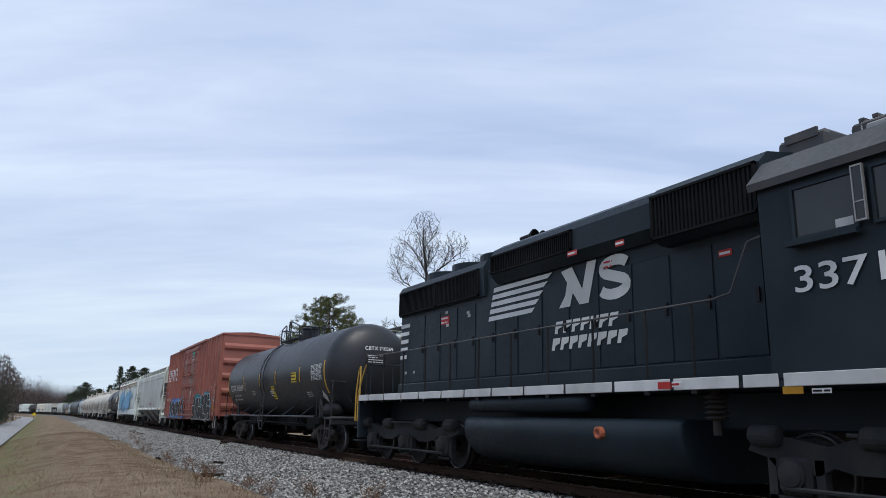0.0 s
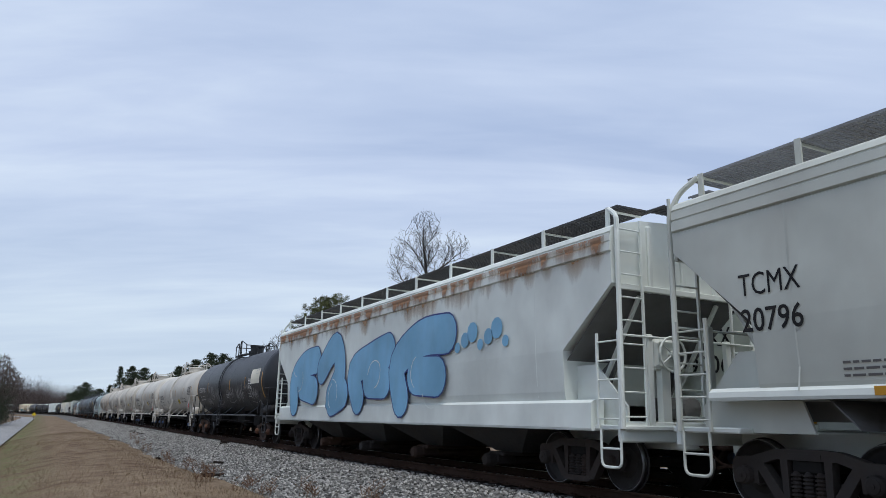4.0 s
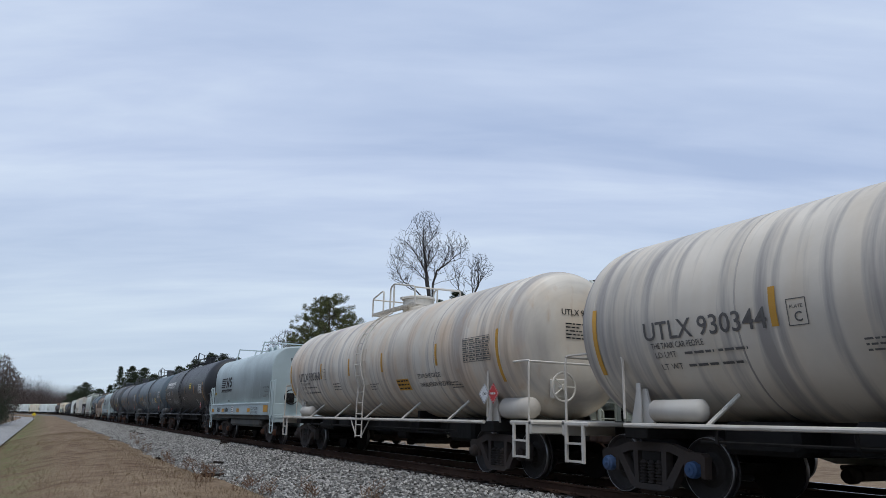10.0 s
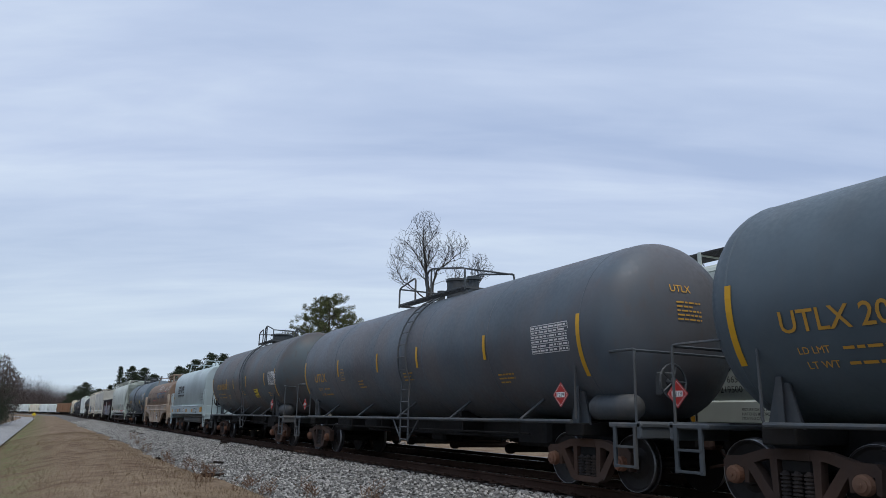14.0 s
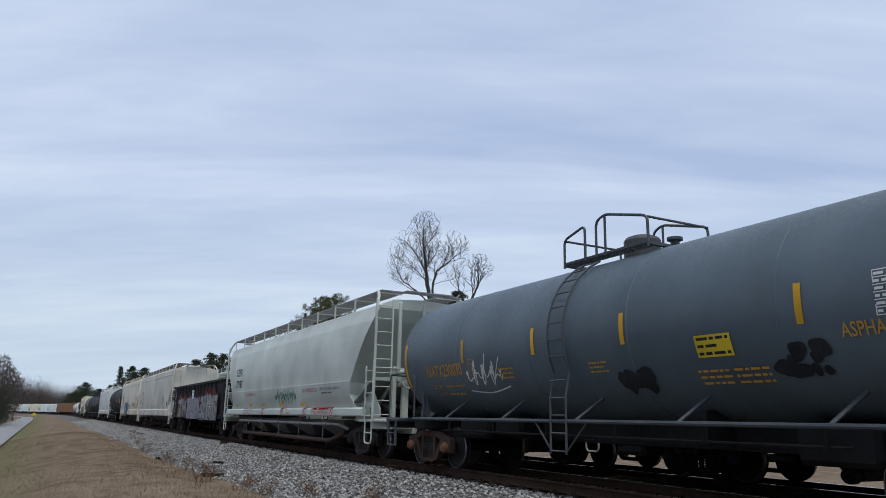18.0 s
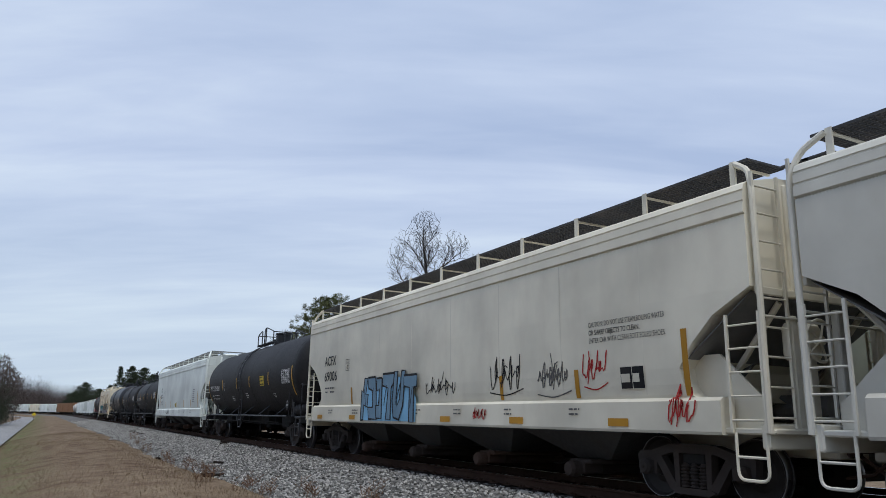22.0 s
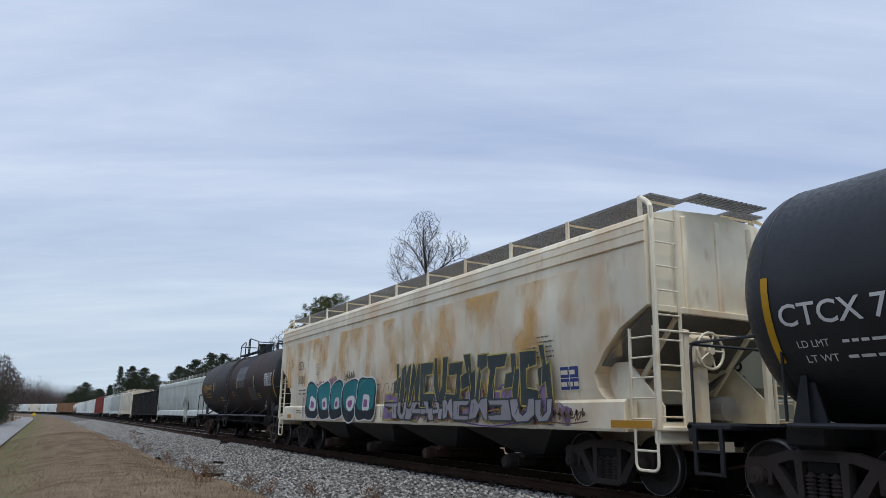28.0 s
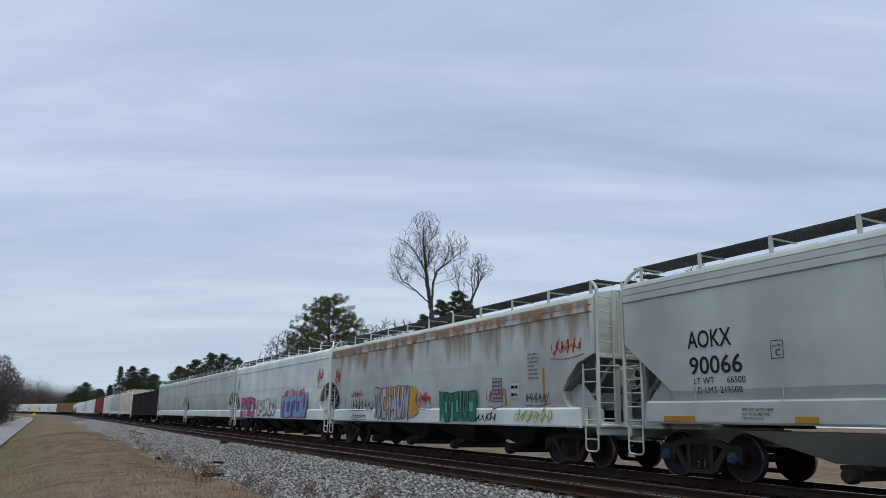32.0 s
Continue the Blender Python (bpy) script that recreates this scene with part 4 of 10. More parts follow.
    g = Geo()
    g.tube([(-0.3, -h + 2.0, 0.75), (-0.3, h - 2.0, 0.75)], 0.03, 6)
    g.tube([(0.2, -h + 2.0, 0.82), (0.2, h - 2.0, 0.82)], 0.045, 6)
    g.cbox(-0.28, 0.28, -0.35, 0.35, 0.55, zc - R + 0.1, 0.06)
    g.cbox(-1.0, -0.5, 2.3, 3.3, 0.80, 1.16, 0.08)
    g.box(-0.9, 0.9, -2.35, -2.25, 0.8, 1.3)
    part("bottom_outlet", g, M_UNDER, car)
    for ya, yb, z0 in ((-h + 1.25, -h + 2.35, 0.62), (h - 2.5, h - 1.3, 0.70)):
        g = Geo()
        g.cbox(-0.95, 0.95, ya, yb, z0, 1.14, 0.07)
        part("brake_cylinder_box", g, M_UNDER, car)
    # added dark slab that closes the see-through gap below the tank
    g = Geo()
    g.slab([(-h + 1.0, 0.78), (h - 1.0, 0.78), (h - 1.0, 1.20), (-h + 1.0, 1.20)], -0.30, 0.30)
    part("belly_sheet", g, M_UNDER, car)
    car_side = lambda y, z: -math.sqrt(max(0.01, R * R - (z - zc) ** 2)) - 0.006
    return car, car_side, half


def curve3(ctrl, n=4):
    """Round the corners of a bent bar."""
    out = [Vector(ctrl[0])]
    for a, b, c in zip(ctrl, ctrl[1:], ctrl[2:]):
        a, b, c = Vector(a), Vector(b), Vector(c)
        r = min(0.12, (a - b).length / 2.2, (c - b).length / 2.2)
        p, q = b + (a - b).normalized() * r, b + (c - b).normalized() * r
        for k in range(n + 1):
            t = k / n
            out.append(p * (1 - t) ** 2 + b * 2 * t * (1 - t) + q * t * t)
    return out + [Vector(ctrl[-1])]


# ---- covered hoppers ----
def hopper_car(label, tc, mat, bays=4, top=4.24, slope=2.85, sill=(0.96, 1.455), knee=None,  fit=None, grate=None, round_=False, sill_mat=None, bay_mat=None, ends=1.6, cap=None, truck_mat=None, spin=True, roof_mat=None, pipes=False):
    fit, grate, sill_mat = fit or mat, grate or M_GRATE_DARK, sill_mat or mat
    car = thing("hopper_car", label, "hopper car", "cars of the passing freight train" if spin else "cars of the standing train")
    h = tc / 2
    e = h + ends
    # half width and half length at each height
    if round_:
        lev = [(1.38, 1.44, h + 0.2), (1.75, 1.55, h - 0.05), (2.10, 1.60, h + 0.05), (2.18, 1.60, h + 0.12), (2.7, 1.61, h + 0.55), (3.3, 1.58, h + 1.0), (3.8, 1.50, h + 1.4), (top - 0.1, 1.38, e), (top, 1.32, e), (top + 0.16, 0.95, e), (top + 0.22, 0.0, e)]
    else:
        if knee:
            low = [(1.40, 1.48, h + knee[1]), (1.6, 1.52, h + knee[1]), (knee[0], 1.56, h + knee[1] + 0.02), (slope, 1.575, e)]
        else:
            low = [(1.42, 1.48, h + 0.60), (1.50, 1.50, h + 0.44), (1.64, 1.52, h + 0.34), (1.87, 1.54, h + 0.29), (2.2, 1.555, h + 0.56), (2.54, 1.565, h + 0.95), (slope, 1.575, e)]
        band = [(top - 0.44, 1.58), (top - 0.42, 1.555), (top - 0.40, 1.60), (top - 0.27, 1.595), (top - 0.26, 1.575), (top - 0.24, 1.575), (top - 0.23, 1.592), (top - 0.12, 1.585), (top - 0.11, 1.565), (top - 0.09, 1.565), (top - 0.08, 1.58),
                (top, 1.54), (top + 0.05, 1.46), (top + 0.18, 0.9), (top + 0.24, 0.0)]
        lev = low + [(z, x, e) for z, x in band]
    if round_:
        # ease the bends into a smooth barrel
        fine = []
        for k in range(len(lev) - 1):
            p = [lev[max(k - 1, 0)], lev[k], lev[k + 1], lev[min(k + 2, len(lev) - 1)]]
            for t in (0.0, 0.2, 0.4, 0.6, 0.8):
                z = p[1][0] + (p[2][0] - p[1][0]) * t
                x = 0.5 * (2 * p[1][1] + (p[2][1] - p[0][1]) * t + (2 * p[0][1] - 5 * p[1][1] + 4 * p[2][1] - p[3][1]) * t * t + (3 * p[1][1] - p[0][1] - 3 * p[2][1] + p[3][1]) * t ** 3)
                fine.append((z, x if k < len(lev) - 3 else p[1][1] + (p[2][1] - p[1][1]) * t, p[1][2] + (p[2][2] - p[1][2]) * t))
        lev = fine + [lev[-1]]
    cols = [-1, -0.5, 0, 0.5, 1]
    rings = []
    for z, x, y in lev:
        rings.append([(-x, k * y, z) for k in cols] + [(x, k * y, z) for k in reversed(cols)])
    g = Geo()
    body = part("hopper_body", g.loft(rings), mat, car)
    xs = np.array([x for _, x, _ in lev[::-1]][::-1])
    zs = np.array([z for z, _, _ in lev])

    def side(y, z):
        return -float(np.interp(z, zs[:-2], xs[:-2])) if z > sill[1] else -1.58
    # faint vertical seams of the side sheets
    for k in range(1, 9):
        y = -e + 2 * e * k / 9
        s = Geo()
        zz = [z for z in np.linspace(1.5, top - 0.46, 9)]
        s.add([(side(y, z) - 0.004, y + d, z) for z in zz for d in (-0.012, 0.012)], [(2 * i, 2 * i + 1, 2 * i + 3, 2 * i + 2) for i in range(8)])
        part("sheet_seam", s, mat, body)
    # slope sheets at both ends: the overhang's shade is in their darker grey
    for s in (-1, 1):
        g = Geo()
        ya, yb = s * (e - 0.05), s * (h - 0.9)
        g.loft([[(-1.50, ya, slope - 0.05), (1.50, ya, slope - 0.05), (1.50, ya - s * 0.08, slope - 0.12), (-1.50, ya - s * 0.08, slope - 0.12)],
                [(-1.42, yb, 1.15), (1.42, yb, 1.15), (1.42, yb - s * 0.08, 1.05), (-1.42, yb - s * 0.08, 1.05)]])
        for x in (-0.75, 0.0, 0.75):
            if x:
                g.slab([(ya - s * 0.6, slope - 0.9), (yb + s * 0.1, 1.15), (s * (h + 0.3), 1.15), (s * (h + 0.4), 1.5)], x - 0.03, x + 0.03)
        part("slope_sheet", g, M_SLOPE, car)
        for x in (-1, 1):
            q = Geo()
            q.slab([(s * (h - 0.3), 1.0), (s * (e - 0.1), 1.0), (s * (e - 0.1), 1.35), (s * (h + 0.75), 2.05), (s * (h + 0.1), 2.05)], x * 1.22 - 0.02, x * 1.22 + 0.02)
            part("shear_plate", q, mat, car)
        # end structure: posts, cross bar and ladder
        g = Geo()
        for x in (-1.52, 1.52):
            g.tube(curve3([(x, s * (e + 0.10), 1.0), (x, s * (e + 0.10), top - 0.10), (x * 0.93, s * (e - 0.02), top + 0.22), (x * 0.87, s * (e - 0.30), top + 0.40)], 5), 0.042, 8)
        g.cbox(-1.5, 1.5, s * (e + 0.03) - 0.03, s * (e + 0.03) + 0.03, slope - 0.10, slope, 0.01)
        for x in (-0.75, 0.0, 0.75):
            g.cbox(x - 0.05, x + 0.05, s * e - 0.05, s * e + 0.05, slope - 0.1, top + 0.1, 0.02)
        for x in (-0.9, 0.9):
            g.tube([(x, s * (e - 0.1), slope - 0.15), (x, s * (h + 0.1), 1.1)], 0.045, 6)
            g.cbox(x - 0.06, x + 0.06, s * (e + 0.06) - 0.05, s * (e + 0.06) + 0.05, 1.0, 2.5, 0.015)
        part("end_frame", g, fit, car)
        g = Geo()
        g.tube([(-1.5, s * (e + 0.12), 2.45), (1.5, s * (e + 0.12), 2.45)], 0.018, 6)
        part("end_handrail", g, fit, car)
        for x in (-1, 1):
            ladder(car, x * 1.27, s * (e + 0.10), 1.0, top + 0.14, 0.50, fit, 9, "x", name="end_ladder")
            ladder(car, x * 1.53, s * (e - 0.20), 1.0, 2.52, 0.52, fit, 5, "y", name="side_ladder")
            g = Geo()
            ya, yb = s * (e - 0.42), s * (e + 0.04)
            g.tube(curve3([(x * 1.52, ya, 1.0), (x * 1.52, ya, 0.42), (x * 1.52, yb, 0.42), (x * 1.52, yb, 1.0)]), 0.022, 6)
            g.tube([(x * 1.52, ya, 0.70), (x * 1.52, yb, 0.70)], 0.018, 6)
            part("sill_step", g, fit, car)
        g = Geo()
        ya, yb = sorted((s * (h + 0.6), s * (h + 1.75)))
        g.cbox(-1.5, 1.5, ya, yb, 0.98, 1.06)
        g.cbox(-1.52, 1.52, s * (h + 1.62) - 0.06, s * (h + 1.62) + 0.06, 0.80, 1.12)
        g.cbox(-0.32, 0.32, min(s * (h - 1.2), s * (h + 1.75)), max(s * (h - 1.2), s * (h + 1.75)), 0.68, 1.02)
        part("end_platform", g, sill_mat, car)
        g = Geo()
        for k in range(7):
            y0 = s * (e + 0.02) + s * 0.06 * k
            g.box(-0.75, 0.75, y0 - 0.012, y0 + 0.012, top + 0.36, top + 0.39)
        for x in np.linspace(-0.75, 0.75, 14):
            g.box(x - 0.008, x + 0.008, min(s * e, s * (e + 0.42)), max(s * e, s * (e + 0.42)), top + 0.355, top + 0.385)
        part("end_running_board", g, grate, car)
        coupler(car, s * (h + 1.72), s)
        truck(car, s * h, truck_mat, cap, spin)
    brake_wheel(car, -0.45, -e - 0.14, 2.2, fit)
    g = Geo()
    g.cbox(-0.75, -0.30, -e - 0.08, -e + 0.25, 1.95, 2.45, 0.05)
    g.box(-0.62, -0.44, -e - 0.05, -e + 0.08, 1.0, 2.0)
    part("brake_gear", g, fit, car)
    g = Geo()
    g.lathe([(-h - 1.3, 0.03), (-h - 1.25, 0.2), (-h - 0.4, 0.2), (-h - 0.35, 0.03)], 14, "y", (0.45, 0, 1.35))
    part("air_reservoir", g, M_SLOPE, car)
    # side sills
    for x in (-1, 1):
        g = Geo()
        s0, s1 = sill
        pr = [(x * 1.30, s0), (x * 1.56, s0), (x * 1.575, s0 + 0.04), (x * 1.565, s1 - 0.05), (x * 1.50, s1), (x * 1.30, s1)]
        g.prism(pr, -h - 1.0, h + 1.0)
        part("side_sill", g, sill_mat, car)
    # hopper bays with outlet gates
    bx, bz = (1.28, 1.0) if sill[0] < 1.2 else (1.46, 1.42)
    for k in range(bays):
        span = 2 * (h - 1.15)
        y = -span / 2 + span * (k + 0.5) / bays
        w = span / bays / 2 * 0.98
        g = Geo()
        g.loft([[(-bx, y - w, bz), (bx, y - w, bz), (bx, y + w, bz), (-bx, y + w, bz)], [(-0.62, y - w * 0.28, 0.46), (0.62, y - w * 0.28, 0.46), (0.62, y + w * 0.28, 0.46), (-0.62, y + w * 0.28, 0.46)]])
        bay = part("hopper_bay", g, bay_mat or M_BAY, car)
        g = Geo()
        g.cbox(-0.95, 0.75, y - 0.30, y + 0.30, 0.38, 0.46)
        g.cbox(-1.0, -0.55, y - 0.16, y + 0.16, 0.22, 0.44, 0.03)
        g.lathe([(-1.22, 0.11), (-1.16, 0.14), (-1.0, 0.14), (-0.98, 0.10), (1.0, 0.10)], 12, "x", (0, y, 0.30))
        part("outlet_gate", g, M_TRUCK_BROWN if k % 2 else M_TRUCK, bay)
    g = Geo()
    g.cbox(-0.16, 0.16, -h, h, 0.78, 1.0)
    part("centre_sill", g, M_UNDER, car)
    if pipes:
        for x in (-1, 1):
            g = Geo()
            g.tube(curve3([(x * 1.2, -h + 0.9, 0.75), (x * 1.42, -h + 1.2, 0.88), (x * 1.45, -h + 1.6, 0.88), (x * 1.45, h - 1.6, 0.88), (x * 1.42, h - 1.2, 0.88), (x * 1.2, h - 0.9, 0.75)]), 0.045, 10)
            for y in np.linspace(-h + 2.2, h - 2.2, 5):
                g.lathe([(y - 0.07, 0.075), (y + 0.07, 0.075)], 10, "y", (x * 1.45, 0, 0.88))
            part("unloading_pipe", g, M_STEEL, car)
            g = Geo()
            g.tube(curve3([(x * 1.1, -h + 1.4, 0.65), (x * 1.38, -h + 2.0, 0.38), (x * 1.38, h - 2.0, 0.38), (x * 1.1, h - 1.4, 0.65)]), 0.07, 10)
            part("discharge_pipe", g, M_TRUCK_BROWN, car)
            for y in np.linspace(-h + 2.6, h - 2.6, 5):
                g = Geo()
                g.box(x * 1.42 - 0.012, x * 1.42 + 0.012, y - 0.022, y + 0.022, 0.42, 1.15)
                part("pipe_hanger", g, M_SLOPE, car)
    # roof walkway on both sides, hatches
    zt = top + 0.40
    for x in (-1, 1):
        g = Geo()
        for k in range(12):
            xx = x * (0.56 + k * 0.0673)
            g.box(xx - 0.009, xx + 0.009, -e + 0.1, e - 0.1, zt, zt + 0.035)
        nb = int(2 * e / 0.09)
        for k in range(nb):
            y = -e + 0.1 + (2 * e - 0.2) * k / (nb - 1)
            xa, xb = sorted((x * 0.56, x * 1.30))
            g.box(xa, xb, y - 0.009, y + 0.009, zt + 0.004, zt + 0.030)
        part("roof_walkway", g, grate, car)
        n = 11
        for k in range(n):
            y = -e + 0.35 + (2 * e - 0.7) * k / (n - 1)
            g = Geo()
            g.box(x * 1.31 - 0.015, x * 1.31 + 0.015, y - 0.045, y + 0.045, top - 0.02, zt + 0.045)
            g.slab([(y - 0.02, zt), (y + 0.02, zt), (y + 0.02, zt - 0.03), (y - 0.02, zt - 0.03)], min(x * 0.56, x * 1.31), max(x * 0.56, x * 1.31))
            part("walkway_bracket", g, fit, car)
    g = Geo()
    for k in range(5):
        y0 = -e + 1 + (2 * e - 2) * k / 5
        g.cbox(-0.42, 0.42, y0, y0 + (2 * e - 2) / 5 - 0.15, top + 0.2, top + 0.36, 0.03)
    part("roof_hatch", g, roof_mat or mat, car)
    return car, side, e


def horse_logo(parent, y, z, w, h, mat, side, way=1):
    """Railway company's emblem as plain forms: a striped block, a notched slanted block and a double bow."""
    n = 5
    rows = []
    for i in range(n):
        v0, v1 = h * (i + 0.06) / n, h * (i + 0.74) / n
        rows.append(([(w * 0.012 * i, v0), (w * (0.34 + 0.03 * i), v0), (w * (0.37 + 0.03 * i), v1), (w * 0.012 * (i + 1), v1)], [(0, 1, 2, 3)]))
    q = lambda u, v: (w * u, h * v)
    rows.append(([q(0.46, 0), q(0.55, 0), q(0.58, 0.45), q(0.53, 0.75)], [(0, 1, 2, 3)]))
    rows.append(([q(0.50, 0.95), q(0.58, 1.0), q(0.69, 0), q(0.62, 0)], [(0, 1, 2, 3)]))
    rows.append(([q(0.62, 0), q(0.69, 0), q(0.75, 1.0), q(0.68, 1.0)], [(0, 1, 2, 3)]))
    arc = lambda cu, cv, ru, rv, a0, a1: [q(cu + ru * math.cos(radians(a0 + (a1 - a0) * k / 10)), cv + rv * math.sin(radians(a0 + (a1 - a0) * k / 10))) for k in range(11)]
    rows.append(stroke(arc(0.88, 0.70, 0.085, 0.18, 20, 215) + arc(0.87, 0.28, 0.09, 0.19, 60, -160), h * 0.24))
    decal(parent, "company_logo", gather(rows), mat, y, z, side, 0.008)


def flat_side(x):
    return lambda y, z: -x


# ---- red boxcar ----
def boxcar(label, tc):
    car = thing("boxcar", label, "boxcar", "cars of the passing freight train")
    h = tc / 2
    h = 6.85
    e = 9.2
    z0, z1, X = 1.02, 5.32, 1.50
    g = Geo()
    g.cbox(-X, X, -e, e, z0, z1, 0.03)
    body = part("car_body", g, M_BOX, car)
    g = Geo()
    g.prism([(-X - 0.05, z1 - 0.06), (X + 0.05, z1 - 0.06), (X + 0.05, z1 + 0.02), (0.0, z1 + 0.14), (-X - 0.05, z1 + 0.02)], -e - 0.04, e + 0.04)
    part("roof", g, M_BOX, car)
    # raised eave over the middle
    for x in (-1, 1):
        g = Geo()
        xa, xb = sorted((x * (X - 0.02), x * (X + 0.10)))
        g.cbox(xa, xb, -4.85, 4.75, z1 - 0.08, z1 + 0.06, 0.015)
        part("eave_rail", g, M_BOX, car)
    ribs = [-e + 0.08, -8.62, -7.80, -7.08, -6.36, -5.65, -4.93, -4.2, -3.5, -2.85, 2.65, 3.3, 3.95, 4.75, 5.4, 6.1, 6.8, 7.5, 8.2, e - 0.08]
    for y in ribs:
        for x in (-1, 1):
            if abs(y) > e - 0.05:
                continue
            g = Geo()
            pr = [(x * X, y - 0.07), (x * (X + 0.07), y - 0.03), (x * (X + 0.07), y + 0.03), (x * X, y + 0.07)]
            g.loft([[(a, b, z0 + 0.02) for a, b in pr], [(a, b, z1 - 0.05) for a, b in pr]])
            part("side_rib", g, M_BOX, car)
    # double plug door on the near and the far side
    for x in (-1, 1):
        for ya, yb in ((-2.45, 0.05), (0.12, 2.45)):
            g = Geo()
            xa, xb = sorted((x * X, x * (X + 0.045)))
            g.cbox(xa, xb, ya, yb, z0 + 0.15, z1 - 0.12, 0.012)
            d = part("door", g, M_BOX, car)
            for k in range(6):
                z = z0 + 0.3 + k * 0.72
                g = Geo()
                xa, xb = sorted((x * (X + 0.03), x * (X + 0.10)))
                g.cbox(xa, xb, ya + 0.03, yb - 0.03, z, z + 0.07, 0.015)
                part("door_rib", g, M_BOX, d)
            for y in (ya + 0.5, yb - 0.5):
                g = Geo()
                g.tube([(x * (X + 0.13), y, z0 + 0.2), (x * (X + 0.13), y, z1 - 0.3)], 0.02, 6)
                for k in range(4):
                    z = z0 + 0.6 + k * 1.0
                    g.box(min(x * (X + 0.04), x * (X + 0.16)), max(x * (X + 0.04), x * (X + 0.16)), y - 0.05, y + 0.05, z, z + 0.08)
                part("lock_rod", g, M_BOX, d)
        g = Geo()
        xa, xb = sorted((x * (X - 0.05), x * (X + 0.12)))
        g.cbox(xa, xb, -3.0, 2.9, z0 - 0.02, z0 + 0.10, 0.02)
        part("door_track", g, M_BOX, car)
        g = Geo()
        xa, xb = sorted((x * 1.36, x * 1.52))
        g.prism([(xa, 0.80), (xb, 0.80), (xb, 1.04), (xa, 1.04)], -e + 1.2, e - 1.2)
        part("side_sill", g, M_BOX, car)
    for s in (-1, 1):
        for k in range(5):
            z = 1.5 + k * 0.78
            g = Geo()
            pr = [(s * e, z - 0.20), (s * (e + 0.10), z - 0.06), (s * (e + 0.10), z + 0.06), (s * e, z + 0.20)]
            g.loft([[(-X + 0.1, a, b) for a, b in pr], [(X - 0.1, a, b) for a, b in pr]])
            part("end_corrugation", g, M_BOX, car)
        for x in (-1, 1):
            ladder(car, x * (X + 0.08), s * (e - 0.29), 1.1, 2.75, 0.40, M_BOX, 4, "y", name="side_ladder")
            g = Geo()
            g.tube([(x * (X + 0.03), s * (e - 0.60), 1.05), (x * (X + 0.03), s * (e - 0.58), 0.46), (x * (X + 0.03), s * (e - 0.14), 0.46), (x * (X + 0.03), s * (e - 0.12), 1.05)], 0.014, 6)
            part("stirrup_step", g, M_GREYWHITE, car)
            ladder(car, x * 1.15, s * (e + 0.16), 0.9, 2.4, 0.5, M_BOX, 5, "x", name="end_ladder")
        g = Geo()
        g.cbox(-0.33, 0.33, min(s * (h - 1), s * (e + 0.25)), max(s * (h - 1), s * (e + 0.25)), 0.68, 1.02)
        part("draft_sill", g, M_UNDER, car)
        coupler(car, s * (e + 0.1), s)
        truck(car, s * h)
    brake_wheel(car, -0.5, -e - 0.3, 2.1, M_BOX)
    g = Geo()
    g.cbox(-0.2, 0.2, -h, h, 0.7, 1.02)
    for y in np.linspace(-h + 2, h - 2, 7):
        g.box(-1.35, 1.35, y - 0.05, y + 0.05, 0.82, 1.02)
    g.cbox(-0.9, -0.4, 0.8, 1.9, 0.55, 0.95, 0.08)
    part("underframe", g, M_UNDER, car)
    side = flat_side(X)
    ribbed = flat_side(X + 0.075)
    BLU, TEAL = plain("graffiti_blue", (0.07, 0.20, 0.50)), plain("graffiti_teal", (0.01, 0.23, 0.30))
    horse_logo(car, 8.9, 3.35, 4.3, 0.85, M_WHITE, flat_side(X + 0.03))
    throwup(car, 6.8, 0.80, 6.1, 1.35, 8, 11, ribbed, M_INK, M_WHITE, BLU, M_WHITE, wd=0.030, fat=0.55)
    decal(car, "graffiti_cloud", cloud(5.45, 1.40, 4), TEAL, -2.4, 0.80, ribbed, 0.004)
    arches(car, -2.4, 0.80, 5.6, 1.40, ((0.735, 0.889, 0.5, 1.0), (0.326, 0.42, 0.5, 0.93), (0.464, 0.598, 0.3, 1.0), (0.018, 0.139, 0.2, 0.97), (0.149, 0.337, 0.0, 0.92), (0.594, 0.797, 0, 1.02), (0.789, 0.939, 0.35, 0.78), (0.0, 0.168, 0, 0.6), (0.326, 0.49, 0, 0.55), (0.476, 0.616, 0, 0.6), (0.6, 0.764, 0, 0.25), (0.782, 0.988, 0, 0.55)), ribbed, M_INK, M_WHITE)
    for u, v0, v1 in ((1.35, 0.10, 1.0), (3.75, 0.30, 1.2)):
        decal(car, "graffiti_shine", stroke([(u, v0), (u + 0.03, (v0 + v1) / 2), (u, v1)], 0.03), M_WHITE, -2.4, 0.80, ribbed, 0.042)
    for i, tx in enumerate(("GTU", "SPF")):
        decal(car, "graffiti_tag", scrawl(0.42, 0.17, 4, 0.024, 60 + i), M_WHITE, -7.16, 1.10 - 0.21 * i, ribbed, 0.042)
    # capacity table, plates and tags by the ladder
    for i, (a, b) in enumerate((("EXH", "17-1"), ("EXW", "10-8"), ("EW", "9-7"), ("IL", "60-9"), ("", "9-2"), ("", "13-1"))):
        for tx, yy in ((a, -7.18), (b, -7.52)):
            if tx:
                write(car, tx, 0.075, M_WHITE, yy, 2.52 - 0.118 * i, side)
    for i, (a, b) in enumerate((("EXH W", "8-2"), ("EXW H", "14-10"), ("H", "16-8"), ("EMPTY C.G.", "5-3"), ("FLOOR H", "3-8"))):
        for tx, yy in ((a, -7.86), (b, -8.34 if len(b) > 3 else -8.40)):
            write(car, tx, 0.075, M_WHITE, yy, 2.60 - 0.105 * i, side)
